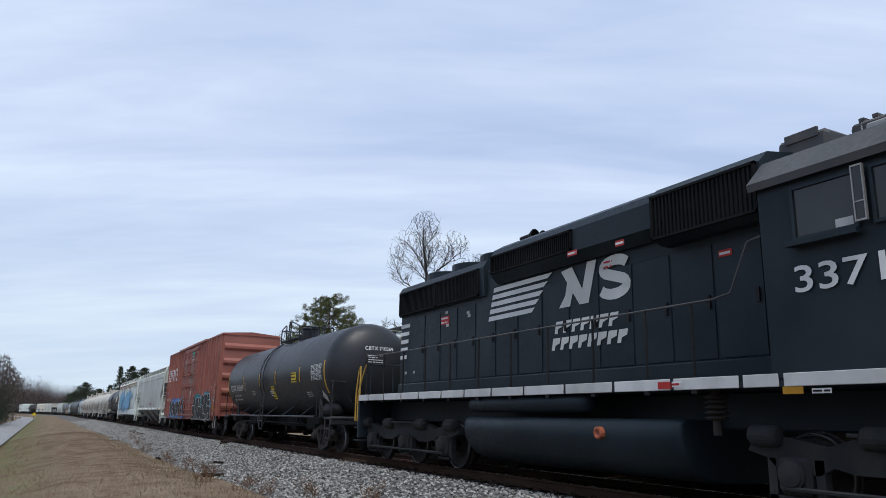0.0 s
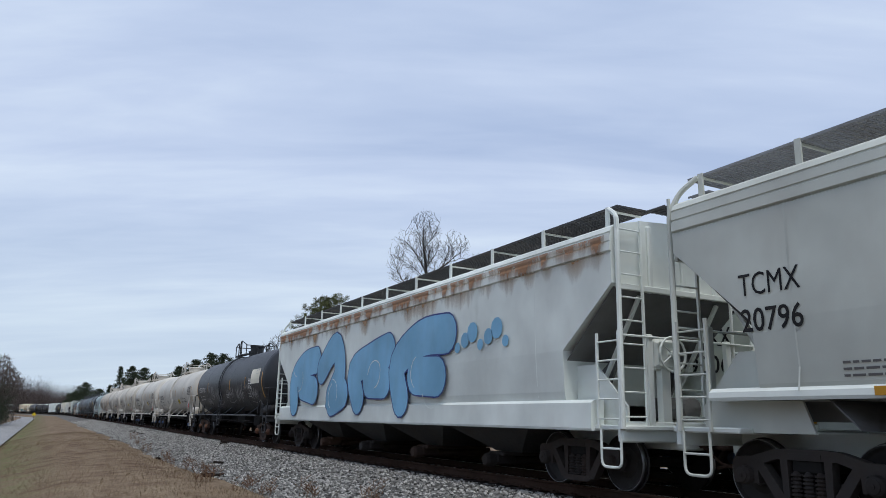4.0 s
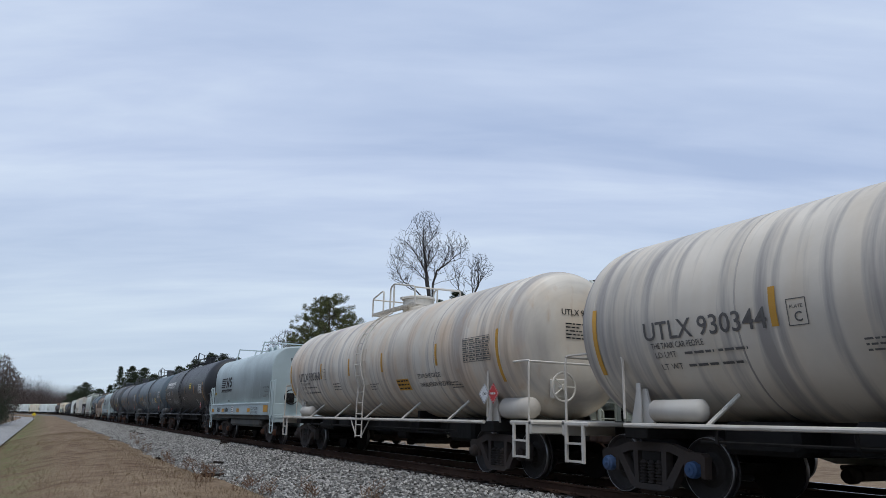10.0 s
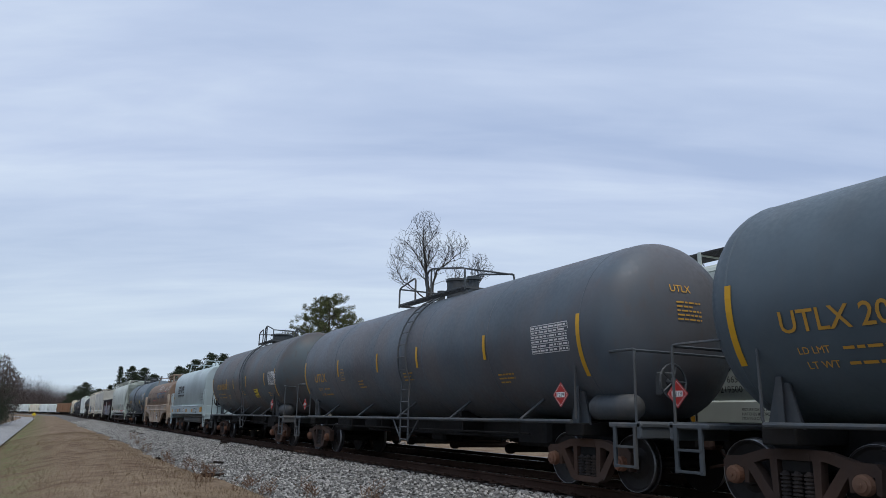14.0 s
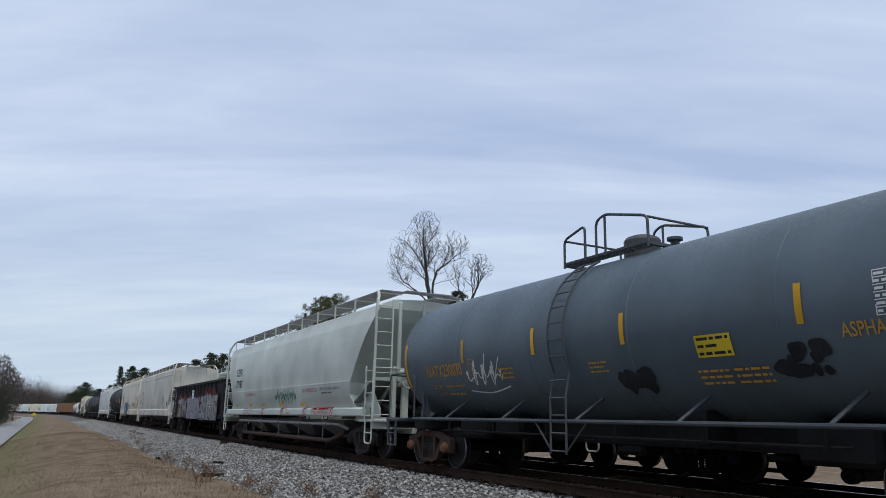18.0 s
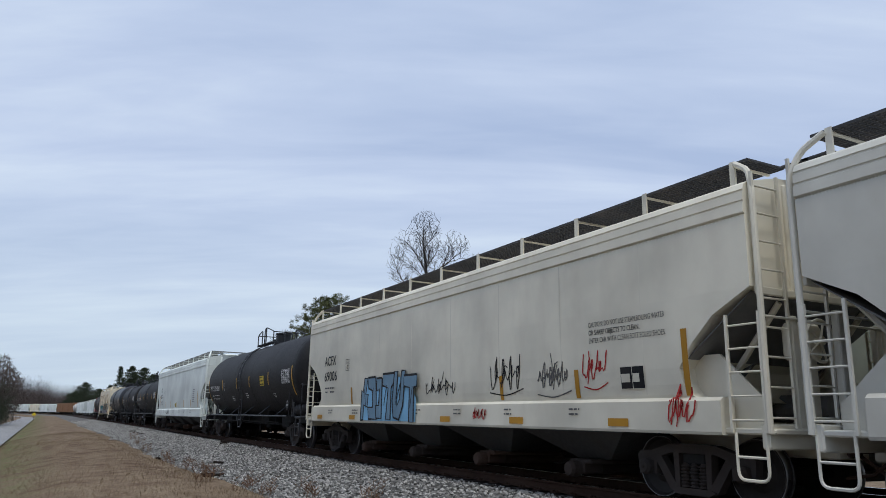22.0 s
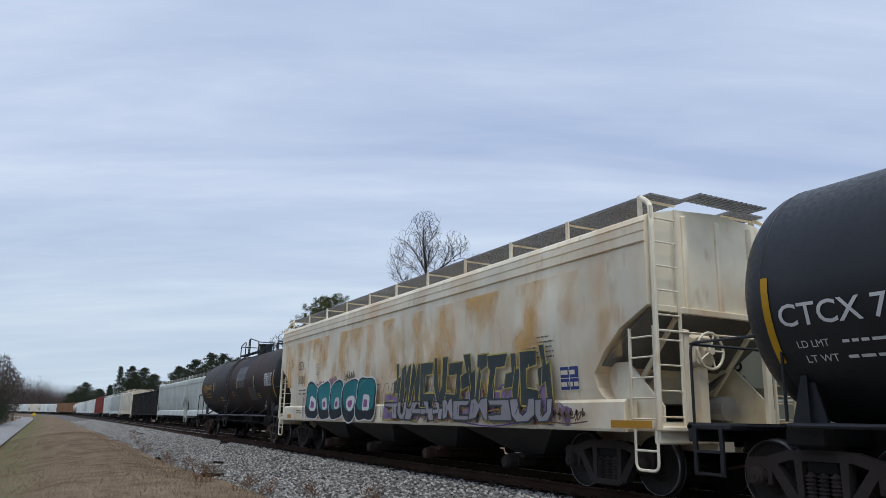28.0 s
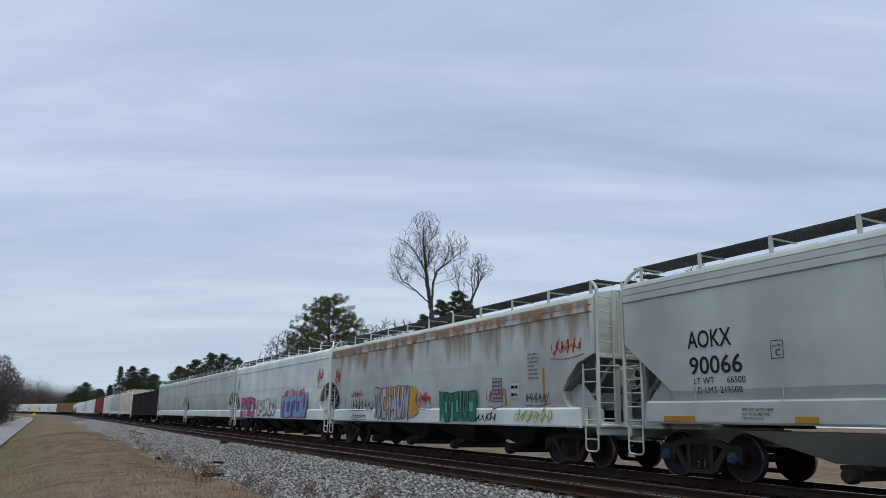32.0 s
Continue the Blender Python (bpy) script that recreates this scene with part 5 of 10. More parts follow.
    sheet(car, -7.95, 1.74, 0.58, 0.32, M_INK, side, ink=M_WHITE, rows=2, cols=2, seed=5, frame_=True)
    sheet(car, -7.98, 1.36, 0.56, 0.24, M_YELLABEL, side, ink=M_INK, rows=3, seed=6)
    sheet(car, -8.05, 1.12, 0.36, 0.14, None, side, ink=M_WHITE, rows=1, seed=7)
    decal(car, "graffiti_tag", scrawl(0.42, 0.26, 4, 0.018, 41), M_GREYWHITE, -8.70, 2.40, side)
    decal(car, "graffiti_tag", scrawl(0.42, 0.34, 5, 0.018, 42), M_GREYWHITE, -8.70, 1.86, side)
    decal(car, "graffiti_tag", scrawl(0.40, 0.70, 7, 0.018, 43), M_GREYWHITE, -8.62, 4.05, side)
    for i, w_ in enumerate((0.50, 0.40)):
        decal(car, "graffiti_tag", scrawl(w_ * 0.8, 0.20, 5, 0.05, 44 + i), plain("graffiti_mint_white", (0.50, 0.66, 0.55)), -8.70, 1.55 - 0.26 * i, side)
    MINT = plain("graffiti_mint", (0.13, 0.52, 0.40))
    dside = flat_side(X + 0.06)
    decal(car, "graffiti_tag", scrawl(1.2, 0.32, 6, 0.06, 3), MINT, -0.50, 4.65, dside)
    decal(car, "graffiti_tag", scrawl(1.3, 0.55, 5, 0.035, 8), MINT, -0.44, 3.25, dside)
    for i, tx in enumerate(("CLOSE AND LOCK", "BOTH DOORS BEFORE", "MOVING CAR")):
        write(car, tx, 0.085, M_WHITE, -0.5, 4.36 - i * 0.13, dside)
    for i, tx in enumerate(("CLOSE THIS DOOR", "BEFORE CLOSING", "MAIN DOOR")):
        write(car, tx, 0.075, M_WHITE, 1.85, 4.36 - i * 0.11, dside)
    write(car, "NS", 0.26, M_WHITE, 8.69, 2.45, flat_side(X + 0.02))
    write(car, "46 96 87", 0.26, M_WHITE, 8.69, 1.96, flat_side(X + 0.02), name="reporting_mark", width=1.75)
    write(car, "B214", 0.14, M_WHITE, -8.05, 1.10, side)
    sheet(car, 8.69, 1.72, 0.5, 0.16, None, flat_side(X + 0.02), ink=M_WHITE, rows=2, seed=4)
    sheet(car, 8.69, 1.42, 0.36, 0.2, M_AMBER, flat_side(X + 0.02), ink=M_INK, rows=2, seed=6)
    write(car, "STE", 0.20, M_GREYWHITE, 9.1, 1.08, flat_side(X + 0.02))
    for y, zz, sd in ((9.15, 3.0, 4), (9.15, 2.3, 6), (8.3, 2.9, 9), (9.2, 1.5, 2)):
        decal(car, "graffiti_tag", scrawl(0.55, 0.4, 3, 0.03, sd), (M_GREYWHITE, MINT, BLU, M_INK)[sd % 4], y, zz, flat_side(X + 0.02))
    for y, zz, sd in ((0.0, 3.0, 1), (-0.7, 2.95, 2), (-1.2, 2.9, 3), (-0.9, 1.9, 4), (1.9, 3.0, 5)):
        sheet(car, y, zz, 0.45, 0.2, None, dside, ink=M_GREYWHITE, rows=2, seed=sd)
    sheet(car, -0.95, 2.2, 0.22, 0.28, M_WHITE, dside)
    return car


# ---- steel coil cars ----
def coil_car(label, tc, mat, frame_mat, ends, deep=False, arch=False):
    car = thing("coil_car", label, "coil car", "cars of the passing freight train")
    h = tc / 2
    ye = ends
    if deep:
        half = [(1.50, 1.72), (1.50, 2.45), (1.44, 2.80), (1.28, 3.15), (1.0, 3.42), (0.6, 3.58), (0.0, 3.64)]
    else:
        half = [(1.50, 1.58), (1.50, 3.0), *[(0.75 + 0.75 * math.cos(a), 3.0 + 0.88 * math.sin(a)) for a in [radians(11 * k) for k in range(1, 8)]], (0.55, 3.91), (0.0, 3.95)]
    prof = [(-x, z) for x, z in half] + [(x, z) for x, z in half[-2::-1]]
    mz = half[0][1]
    rings = []
    for y, k in ((-ye, 0.972), (-ye + 0.03, 0.985), (-ye + 0.07, 0.994), (-ye + 0.13, 1.0), (ye - 0.13, 1.0), (ye - 0.07, 0.994), (ye - 0.03, 0.985), (ye, 0.972)):
        rings.append([(x * (1 - (1 - k) * 0.6), y, mz + (z - mz) * k) for x, z in prof])
    hood = part("hood", Geo().loft(rings), mat, car, label="removable steel hood over the coils", smooth=True)
    n = 8
    for i in range(n + 1):
        y = -ye + 0.35 + (2 * ye - 0.7) * i / n
        s = Geo()
        s.loft([[(x * 1.001, y - 0.014, z + 0.001) for x, z in prof], [(x * 1.003, y - 0.008, z + 0.004) for x, z in prof], [(x * 1.003, y + 0.008, z + 0.004) for x, z in prof], [(x * 1.001, y + 0.014, z + 0.001) for x, z in prof]], closed=False, caps=False)
        part("hood_band", s, mat, hood)
    for x in (-1, 1):
        g = Geo()
        g.cbox(min(x * 1.46, x * 1.60), max(x * 1.46, x * 1.60), -ye - 0.12, ye + 0.12, mz - 0.03, mz + 0.05, 0.015)
        part("hood_rim", g, mat if not deep else frame_mat, hood)
    # lifting irons on the hood
    zt = half[-1][1]
    if arch:
        for x in (-1, 1):
            g = Geo()
            g.tube([(x * 0.55, -1.4, 3.45), (x * 0.45, -0.75, zt + 0.52), (x * 0.45, 0.35, zt + 0.52), (x * 0.55, 1.0, 3.45)], 0.06, 6)
            part("lifting_arch", g, mat, hood)
        g = Geo()
        g.tube([(-0.45, -0.2, zt + 0.55), (0.45, -0.2, zt + 0.55)], 0.07, 6)
        g.box(-0.09, 0.09, -0.3, -0.1, zt - 0.05, zt + 0.55)
        part("lifting_bar", g, mat, hood)
    else:
        for y in (-0.45, 0.45):
            g = Geo()
            g.tube([(0, y - 0.34 * math.cos(t), zt - 0.05 + 0.42 * math.sin(t)) for t in [math.pi * k / 10 for k in range(11)]], 0.07, 6)
            part("lifting_eye", g, mat, hood)
    for y in (-ye * 0.33, ye * 0.55):
        g = Geo()
        for x in (-1.05, -0.2):
            g.tube([(x, y, zt - (0.18 if x < -0.5 else 0.02)), (x + 0.12, y - 0.02, zt + 0.42)], 0.03, 6)
        g.tube([(-0.95, y, zt + 0.40), (0.95, y, zt + 0.40)], 0.035, 4)
        part("stacking_guide", g, mat, hood)
    # car frame
    g = Geo()
    if deep:
        for x in (-1, 1):
            xa, xb = sorted((x * 1.42, x * 1.53))
            g.slab([(-ye - 0.2, 1.34), (-h - 1.2, 1.30), (-h + 1.1, 1.14), (-h + 2.2, 0.46), (h - 2.2, 0.46), (h - 1.1, 1.14), (h + 1.2, 1.30), (ye + 0.2, 1.34), (ye + 0.2, 1.70), (-ye - 0.2, 1.70)], xa, xb)
        part("side_girder", g, frame_mat, car)
        for x in (-1, 1):
            for y in np.linspace(-h + 2.4, h - 2.4, 6):
                q = Geo()
                q.box(min(x * 1.53, x * 1.56), max(x * 1.53, x * 1.56), y - 0.03, y + 0.03, 0.5, 1.35)
                part("girder_rib", q, frame_mat, car)
            q = Geo()
            q.cbox(min(x * 1.5, x * 1.60), max(x * 1.5, x * 1.60), -ye - 0.2, ye + 0.2, 1.34, 1.40, 0.012)
            part("girder_flange", q, frame_mat, car)
    else:
        for x in (-1, 1):
            q = Geo()
            xa, xb = sorted((x * 1.40, x * 1.58))
            q.cbox(xa, xb, -ye - 0.15, ye + 0.15, 1.12, 1.56, 0.02)
            part("side_sill", q, frame_mat, car)
        g.cbox(-1.3, 1.3, -ye, ye, 0.95, 1.14)
        g.cbox(-1.15, 1.15, -h + 1.4, h - 1.4, 0.62, 1.0, 0.10)
        part("floor_frame", g, stain("coil_under", (0.09, 0.10, 0.098), 0.7, dirt=0.5), car)
    for s in (-1, 1):
        g = Geo()
        g.cbox(-1.5, 1.5, min(s * (ye + 0.1), s * (h + 1.75)), max(s * (ye + 0.1), s * (h + 1.75)), 1.0, 1.10)
        g.cbox(-1.5, 1.5, s * (h + 1.68) - 0.06, s * (h + 1.68) + 0.06, 0.85, 1.15)
        g.cbox(-0.33, 0.33, min(s * (h - 1.2), s * (h + 1.75)), max(s * (h - 1.2), s * (h + 1.75)), 0.68, 1.02)
        part("end_platform", g, frame_mat, car)
        g = Geo()
        g.cbox(-1.46, 1.46, min(s * (ye + 0.02), s * (ye + 0.10)), max(s * (ye + 0.02), s * (ye + 0.10)), 1.05, mz + 0.02, 0.015)
        part("end_bulkhead", g, frame_mat, car)
        for x in (-1, 1):
            for y in (s * (ye + 0.22), s * (ye + 0.66)):
                g = Geo()
                g.box(x * 1.50 - 0.03, x * 1.50 + 0.03, y - 0.025, y + 0.025, 1.0, 2.5)
                g.tube(curve3([(x * 1.52, y - 0.02, 1.1), (x * 1.58, y - 0.02, 1.12), (x * 1.58, y - 0.02, 2.44), (x * 1.52, y - 0.02, 2.46)]), 0.016, 6)
                part("corner_grab", g, frame_mat, car)
            g = Geo()
            g.tube(curve3([(x * 1.50, s * (ye + 0.25), 1.0), (x * 1.50, s * (ye + 0.25), 0.45), (x * 1.50, s * (ye + 0.66), 0.45), (x * 1.50, s * (ye + 0.66), 1.0)]), 0.024, 6)
            g.tube([(x * 1.50, s * (ye + 0.25), 0.74), (x * 1.50, s * (ye + 0.66), 0.74)], 0.02, 6)
            part("sill_step", g, frame_mat, car)
        coupler(car, s * (h + 1.7), s)
        truck(car, s * h, M_TRUCK, M_RUSTCAP)
    brake_wheel(car, -0.7, -h - 1.5, 1.85, M_BLACK_DULL)

    def side(y, z):
        if z < mz - 0.03:
            return -1.582 if not deep else -1.535
        return -float(np.interp(z, [a[1] for a in half], [a[0] for a in half]))
    return car, side


# ---- gondola ----
def gondola(label, tc, e, top, mat, spin=True, colour_in=None, stakes=15, inset=0.35):
    car = thing("gondola_car", label, "gondola", "cars of the passing freight train" if spin else "cars of the standing train")
    h = tc / 2
    X, z0 = 1.50, 0.95
    for x in (-1, 1):
        g = Geo()
        g.cbox(min(x * (X - 0.07), x * X), max(x * (X - 0.07), x * X), -e, e, z0, top - 0.05, 0.01)
        part("side_wall", g, mat, car)
        g = Geo()
        g.cbox(min(x * (X - 0.12), x * (X + 0.12)), max(x * (X - 0.12), x * (X + 0.12)), -e - 0.05, e + 0.05, top - 0.12, top, 0.02)
        part("top_rail", g, mat, car)
        g = Geo()
        g.cbox(min(x * (X - 0.12), x * (X + 0.06)), max(x * (X - 0.12), x * (X + 0.06)), -e, e, z0 - 0.06, z0 + 0.14, 0.02)
        part("bottom_rail", g, mat, car)
        for k in range(stakes):
            y = -e + inset + 2 * (e - inset) * k / (stakes - 1)
            g = Geo()
            pr = [(x * X, y - 0.11), (x * (X + 0.13), y - 0.06), (x * (X + 0.13), y + 0.06), (x * X, y + 0.11)]
            g.loft([[(a, b, z0 + 0.1) for a, b in pr], [(a, b, top - 0.12) for a, b in pr]])
            part("side_stake", g, mat, car)
    for s in (-1, 1):
        g = Geo()
        g.cbox(-X, X, s * e - 0.05, s * e + 0.05, z0, top - 0.02, 0.02)
        part("end_wall", g, mat, car)
        for k in range(4):
            z = z0 + 0.35 + k * (top - z0 - 0.5) / 3.4
            q = Geo()
            q.cbox(-X + 0.05, X - 0.05, s * (e + 0.08) - 0.06, s * (e + 0.08) + 0.06, z, z + 0.16, 0.04)
            part("end_corrugation", q, mat, car)
        for x in (-1, 1):
            ladder(car, x * 1.2, s * (e + 0.2), 0.8, top - 0.3, 0.45, mat, 5, "x", name="end_ladder")
        g = Geo()
        g.cbox(-1.45, 1.45, s * (e + 0.1) - 0.1, s * (e + 0.1) + 0.1, 0.8, 1.05)
        g.cbox(-0.33, 0.33, min(s * (h - 1.2), s * (h + 1.75)), max(s * (h - 1.2), s * (h + 1.75)), 0.68, 1.02)
        part("end_sill", g, mat, car)
        coupler(car, s * (h + 1.65), s)
        truck(car, s * h, spin=spin)
    g = Geo()
    g.box(-X + 0.05, X - 0.05, -e + 0.05, e - 0.05, z0 - 0.02, z0 + 0.04)
    part("floor_plate", g, M_GOND_IN, car)
    g = Geo()
    g.cbox(-0.2, 0.2, -h, h, 0.6, 0.95)
    for y in np.linspace(-h + 1.6, h - 1.6, 8):
        g.box(-1.4, 1.4, y - 0.06, y + 0.06, 0.78, 0.95)
    part("underframe", g, M_UNDER, car)
    return car, flat_side(X)


# ---- locomotive ----
def loco_truck(parent, y):
    g = Geo()
    g.cbox(-0.9, 0.9, -1.0, 1.0, 0.55, 0.80, 0.05)
    b = part("truck", g, M_UNDER, parent, at=(0, y, 0), label="six-wheel locomotive truck")
    for s in (-1, 1):
        g = Geo()
        x0, x1 = sorted((s * 1.02, s * 1.20))
        g.slab([(-2.75, 0.78), (-2.65, 0.92), (-2.2, 0.96), (-1.6, 0.86), (-1.2, 0.98), (-0.7, 1.02), (0.7, 1.02), (1.2, 0.98), (1.6, 0.86), (2.2, 0.96), (2.65, 0.92), (2.75, 0.78),
                (2.45, 0.70), (2.3, 0.55), (1.75, 0.52), (1.55, 0.62), (1.3, 0.56), (0.75, 0.56), (0.5, 0.66), (-0.5, 0.66), (-0.75, 0.56), (-1.3, 0.56), (-1.55, 0.62), (-1.75, 0.52), (-2.3, 0.55), (-2.45, 0.70)], x0, x1)
        for yy in (-2.45, 2.45, -0.95, 0.95):
            g.lathe([(yy - 0.24, 0.04), (yy - 0.22, 0.11), (yy - 0.17, 0.135), (yy + 0.17, 0.135), (yy + 0.20, 0.11), (yy + 0.21, 0.04)], 16, "y", (s * 1.22, 0, 0.97))
        part("side_frame", g, M_LOCOTRUCK, b)
        for ax in (-2.07, 0, 2.07):
            g = Geo()
            g.cbox(min(s * 1.08, s * 1.26), max(s * 1.08, s * 1.26), ax - 0.23, ax + 0.23, 0.28, 0.72, 0.05)
            g.lathe([(s * 1.22, 0.19), (s * 1.30, 0.185), (s * 1.30, 0.16), (s * 1.33, 0.15), (s * 1.345, 0.07), (s * 1.35, 0.02)], 22, "x", (0, ax, 0.52))
            g.box(min(s * 1.1, s * 1.2), max(s * 1.1, s * 1.2), ax - 0.40, ax + 0.40, 0.20, 0.26)
            for d in (-0.33, 0.33):
                g.box(min(s * 1.08, s * 1.2), max(s * 1.08, s * 1.2), ax + d - 0.06, ax + d + 0.06, 0.2, 0.7)
            part("journal_box", g, M_LOCOTRUCK, b)
        g = Geo()
        g.tube([(s * 1.3, -2.2, 0.35), (s * 1.3, 2.2, 0.35)], 0.03, 6)
        g.tube([(s * 1.28, -1.3, 1.0), (s * 1.28, 1.3, 1.0)], 0.025, 6)
        part("brake_rigging", g, M_LOCOTRUCK, b)
    for ax in (-2.07, 0, 2.07):
        w = part("wheelset", ME_LWHEELS, None, b)
        w.matrix_parent_inverse = Matrix.Translation((0, ax, LOCO_R))
        SPIN["loco"].append(w)
        for me in ME_LTREAD:
            t = new("wheel_tread", me)
            t.parent = b
            t.matrix_parent_inverse = Matrix.Translation((0, ax, LOCO_R))
            SPIN["loco"].append(t)


def louvre(parent, x, y0, y1, z0, z1, mat, n, name="radiator_grille", upright=True):
    """A framed grille of upright slats on the near and far side."""
    for s in (-1, 1):
        g = Geo()
        xa, xb = sorted((s * x, s * (x + 0.05)))
        for za, zb, ya, yb in ((z0, z0 + 0.04, y0, y1), (z1 - 0.04, z1, y0, y1), (z0, z1, y0, y0 + 0.04), (z0, z1, y1 - 0.04, y1)):
            g.box(xa, xb, ya, yb, za, zb)
        for k in range(n):
            y = y0 + (y1 - y0) * (k + 0.5) / n
            g.box(min(s * x, s * (x + 0.035)), max(s * x, s * (x + 0.035)), y - 0.015, y + 0.015, z0, z1)
        part(name, g, mat, parent)


def locomotive():
    car = thing("locomotive", "black diesel locomotive with white stripes and lettering, dusty trucks", "locomotive", "cars of the passing freight train")
    STR = stain("white_sill_stripe", (0.62, 0.62, 0.60), 0.5, dirt=0.25)
    # frame and walkway
    g = Geo()
    g.cbox(-1.50, 1.50, -9.2, 8.75, 1.56, 1.63, 0.01)
    g.cbox(-0.6, 0.6, -8.9, 8.5, 1.02, 1.56, 0.03)
    part("underframe", g, M_LOCO, car)
    for x in (-1, 1):
        ys = [8.75, 8.0, 7.0, 5.9, 4.9, 3.75, 2.7, 1.6, 0.45, -0.8, -2.05, -3.3, -4.5, -5.1, -7.0, -9.2]
        for a, b in zip(ys, ys[1:]):
            g = Geo()
            g.cbox(min(x * 1.49, x * 1.52), max(x * 1.49, x * 1.52), b + 0.04, a - 0.04, 1.56, 1.72, 0.006)
            part("sill_stripe", g, STR, car)
    # long hood
    hx = 0.92
    g = Geo()
    pr = [(-hx, 1.63), (hx, 1.63), (hx, 4.35), (hx - 0.10, 4.52), (0.5, 4.60), (-0.5, 4.60), (-hx + 0.10, 4.52), (-hx, 4.35)]
    rings = [[(x * 0.97, 7.32, z) for x, z in pr], [(x, 7.25, z) for x, z in pr], [(x, -5.0, z) for x, z in pr]]
    hood = part("long_hood", Geo().loft(rings), M_LOCO, car)
    GR = stain("grille_black", (0.007, 0.0075, 0.008), 0.8, dirt=0.2, dirt_rgb=(0.02, 0.018, 0.016), spec=0.1)
    # radiator section
    g = Geo()
    pr = [(-0.98, 3.82), (0.98, 3.82), (1.02, 4.48), (0.92, 4.64), (0.5, 4.78), (-0.5, 4.78), (-0.92, 4.64), (-1.02, 4.48)]
    g.prism(pr, 2.75, 7.28)
    part("radiator_section", g, M_LOCO, car)
    louvre(car, 1.0, 2.95, 5.0, 3.84, 4.47, GR, 30)
    louvre(car, 1.0, 5.05, 7.2, 3.84, 4.47, GR, 30)
    for y in (3.4, 4.8, 6.2):
        g = Geo()
        g.lathe([(4.68, 0.62), (4.94, 0.62), (4.96, 0.60), (4.94, 0.57), (4.80, 0.55), (4.80, 0.02)], 24, "z", (0, y, 0))
        for k in range(8):
            t = math.pi * k / 8
            g.tube([(-0.6 * math.cos(t), y - 0.6 * math.sin(t), 4.95), (0.6 * math.cos(t), y + 0.6 * math.sin(t), 4.95)], 0.012, 4)
        part("cooling_fan", g, M_LOCO, car)
    # dynamic brake section, flared
    g = Geo()
    pr = [(-1.0, 3.98), (1.0, 3.98), (1.20, 4.14), (1.20, 4.56), (1.10, 4.72), (0.85, 4.86), (0.4, 4.92), (-0.4, 4.92), (-0.85, 4.86), (-1.10, 4.72), (-1.20, 4.56), (-1.20, 4.14)]
    g.prism(pr, -2.8, 2.15)
    part("dynamic_brake_section", g, M_LOCO, car)
    louvre(car, 1.19, -0.7, 2.1, 4.16, 4.56, GR, 44, "brake_grille")
    # filter section behind the cab, with upright corrugation
    g = Geo()
    g.prism([(-1.1, 3.82), (1.1, 3.82), (1.32, 3.90), (1.32, 4.57), (1.15, 4.74), (0.4, 4.86), (-0.4, 4.86), (-1.15, 4.74), (-1.32, 4.57), (-1.32, 3.90)], -4.9, -2.83)
    part("filter_section", g, M_LOCO, car)
    louvre(car, 1.32, -4.85, -2.87, 3.87, 4.58, GR, 26, "air_filter_grille")
    # hood doors along the near side
    for k in range(13):
        y0 = 6.6 - k * 0.86
        if y0 < -4.4:
            break
        for s in (-1, 1):
            g = Geo()
            xa, xb = sorted((s * hx, s * (hx + 0.018)))
            g.cbox(xa, xb, y0 - 0.80, y0, 2.02, 3.72, 0.006)
            d = part("hood_door", g, M_LOCO, car)
            q = Geo()
            q.box(min(s * (hx + 0.015), s * (hx + 0.05)), max(s * (hx + 0.015), s * (hx + 0.05)), y0 - 0.74, y0 - 0.69, 2.75, 2.95)
            part("latch", q, M_BLACK_DULL, d)
    g = Geo()
    for s in (-1, 1):
        xa, xb = sorted((s * hx, s * (hx + 0.22)))
        g.cbox(xa, xb, -4.9, 6.9, 1.63, 1.98, 0.02)
    part("battery_box", g, M_LOCO, car)
    # cab
    g = Geo()
    pr = [(-1.50, 1.66), (1.50, 1.66), (1.52, 4.12), (1.25, 4.45), (0.7, 4.66), (-0.7, 4.66), (-1.25, 4.45), (-1.52, 4.12)]
    g.prism(pr, -7.35, -4.98)
    cab = part("cab", g, M_LOCO, car)
    g = Geo()
    rp = [(-1.62, 4.16), (-1.28, 4.52), (-0.72, 4.74), (0.72, 4.74), (1.28, 4.52), (1.62, 4.16), (1.60, 4.06), (1.23, 4.44), (0.7, 4.65), (-0.7, 4.65), (-1.23, 4.44), (-1.60, 4.06)]
    part("cab_roof", g.prism(rp, -7.55, -4.9), stain("cab_roof_grey", (0.060, 0.061, 0.062), 0.6, dirt=0.4, dirt_rgb=(0.10, 0.095, 0.09)), car)
    for s in (-1, 1):
        for ya, yb in ((-6.27, -5.51), (-7.15, -6.52)):
            g = Geo()
            xa, xb = sorted((s * 1.515, s * 1.535))
            g.box(xa, xb, ya, yb, 3.34, 3.94)
            w = part("window", g, M_GLASS, cab)
            q = Geo()
            xa, xb = sorted((s * 1.52, s * 1.56))
            for a, b, c, d in ((ya - 0.04, yb + 0.04, 3.30, 3.34), (ya - 0.04, yb + 0.04, 3.94, 3.98), (ya - 0.04, ya, 3.34, 3.94), (yb, yb + 0.04, 3.34, 3.94)):
                q.box(xa, xb, a, b, c, d)
            part("window_frame", q, M_LOCO, w)
        q = Geo()
        q.box(min(s * 1.54, s * 1.66), max(s * 1.54, s * 1.66), -6.33, -5.42, 3.22, 3.28)
        part("arm_rest", q, M_LOCO, cab)
        q = Geo()
        xa, xb = sorted((s * 1.60, s * 1.64))
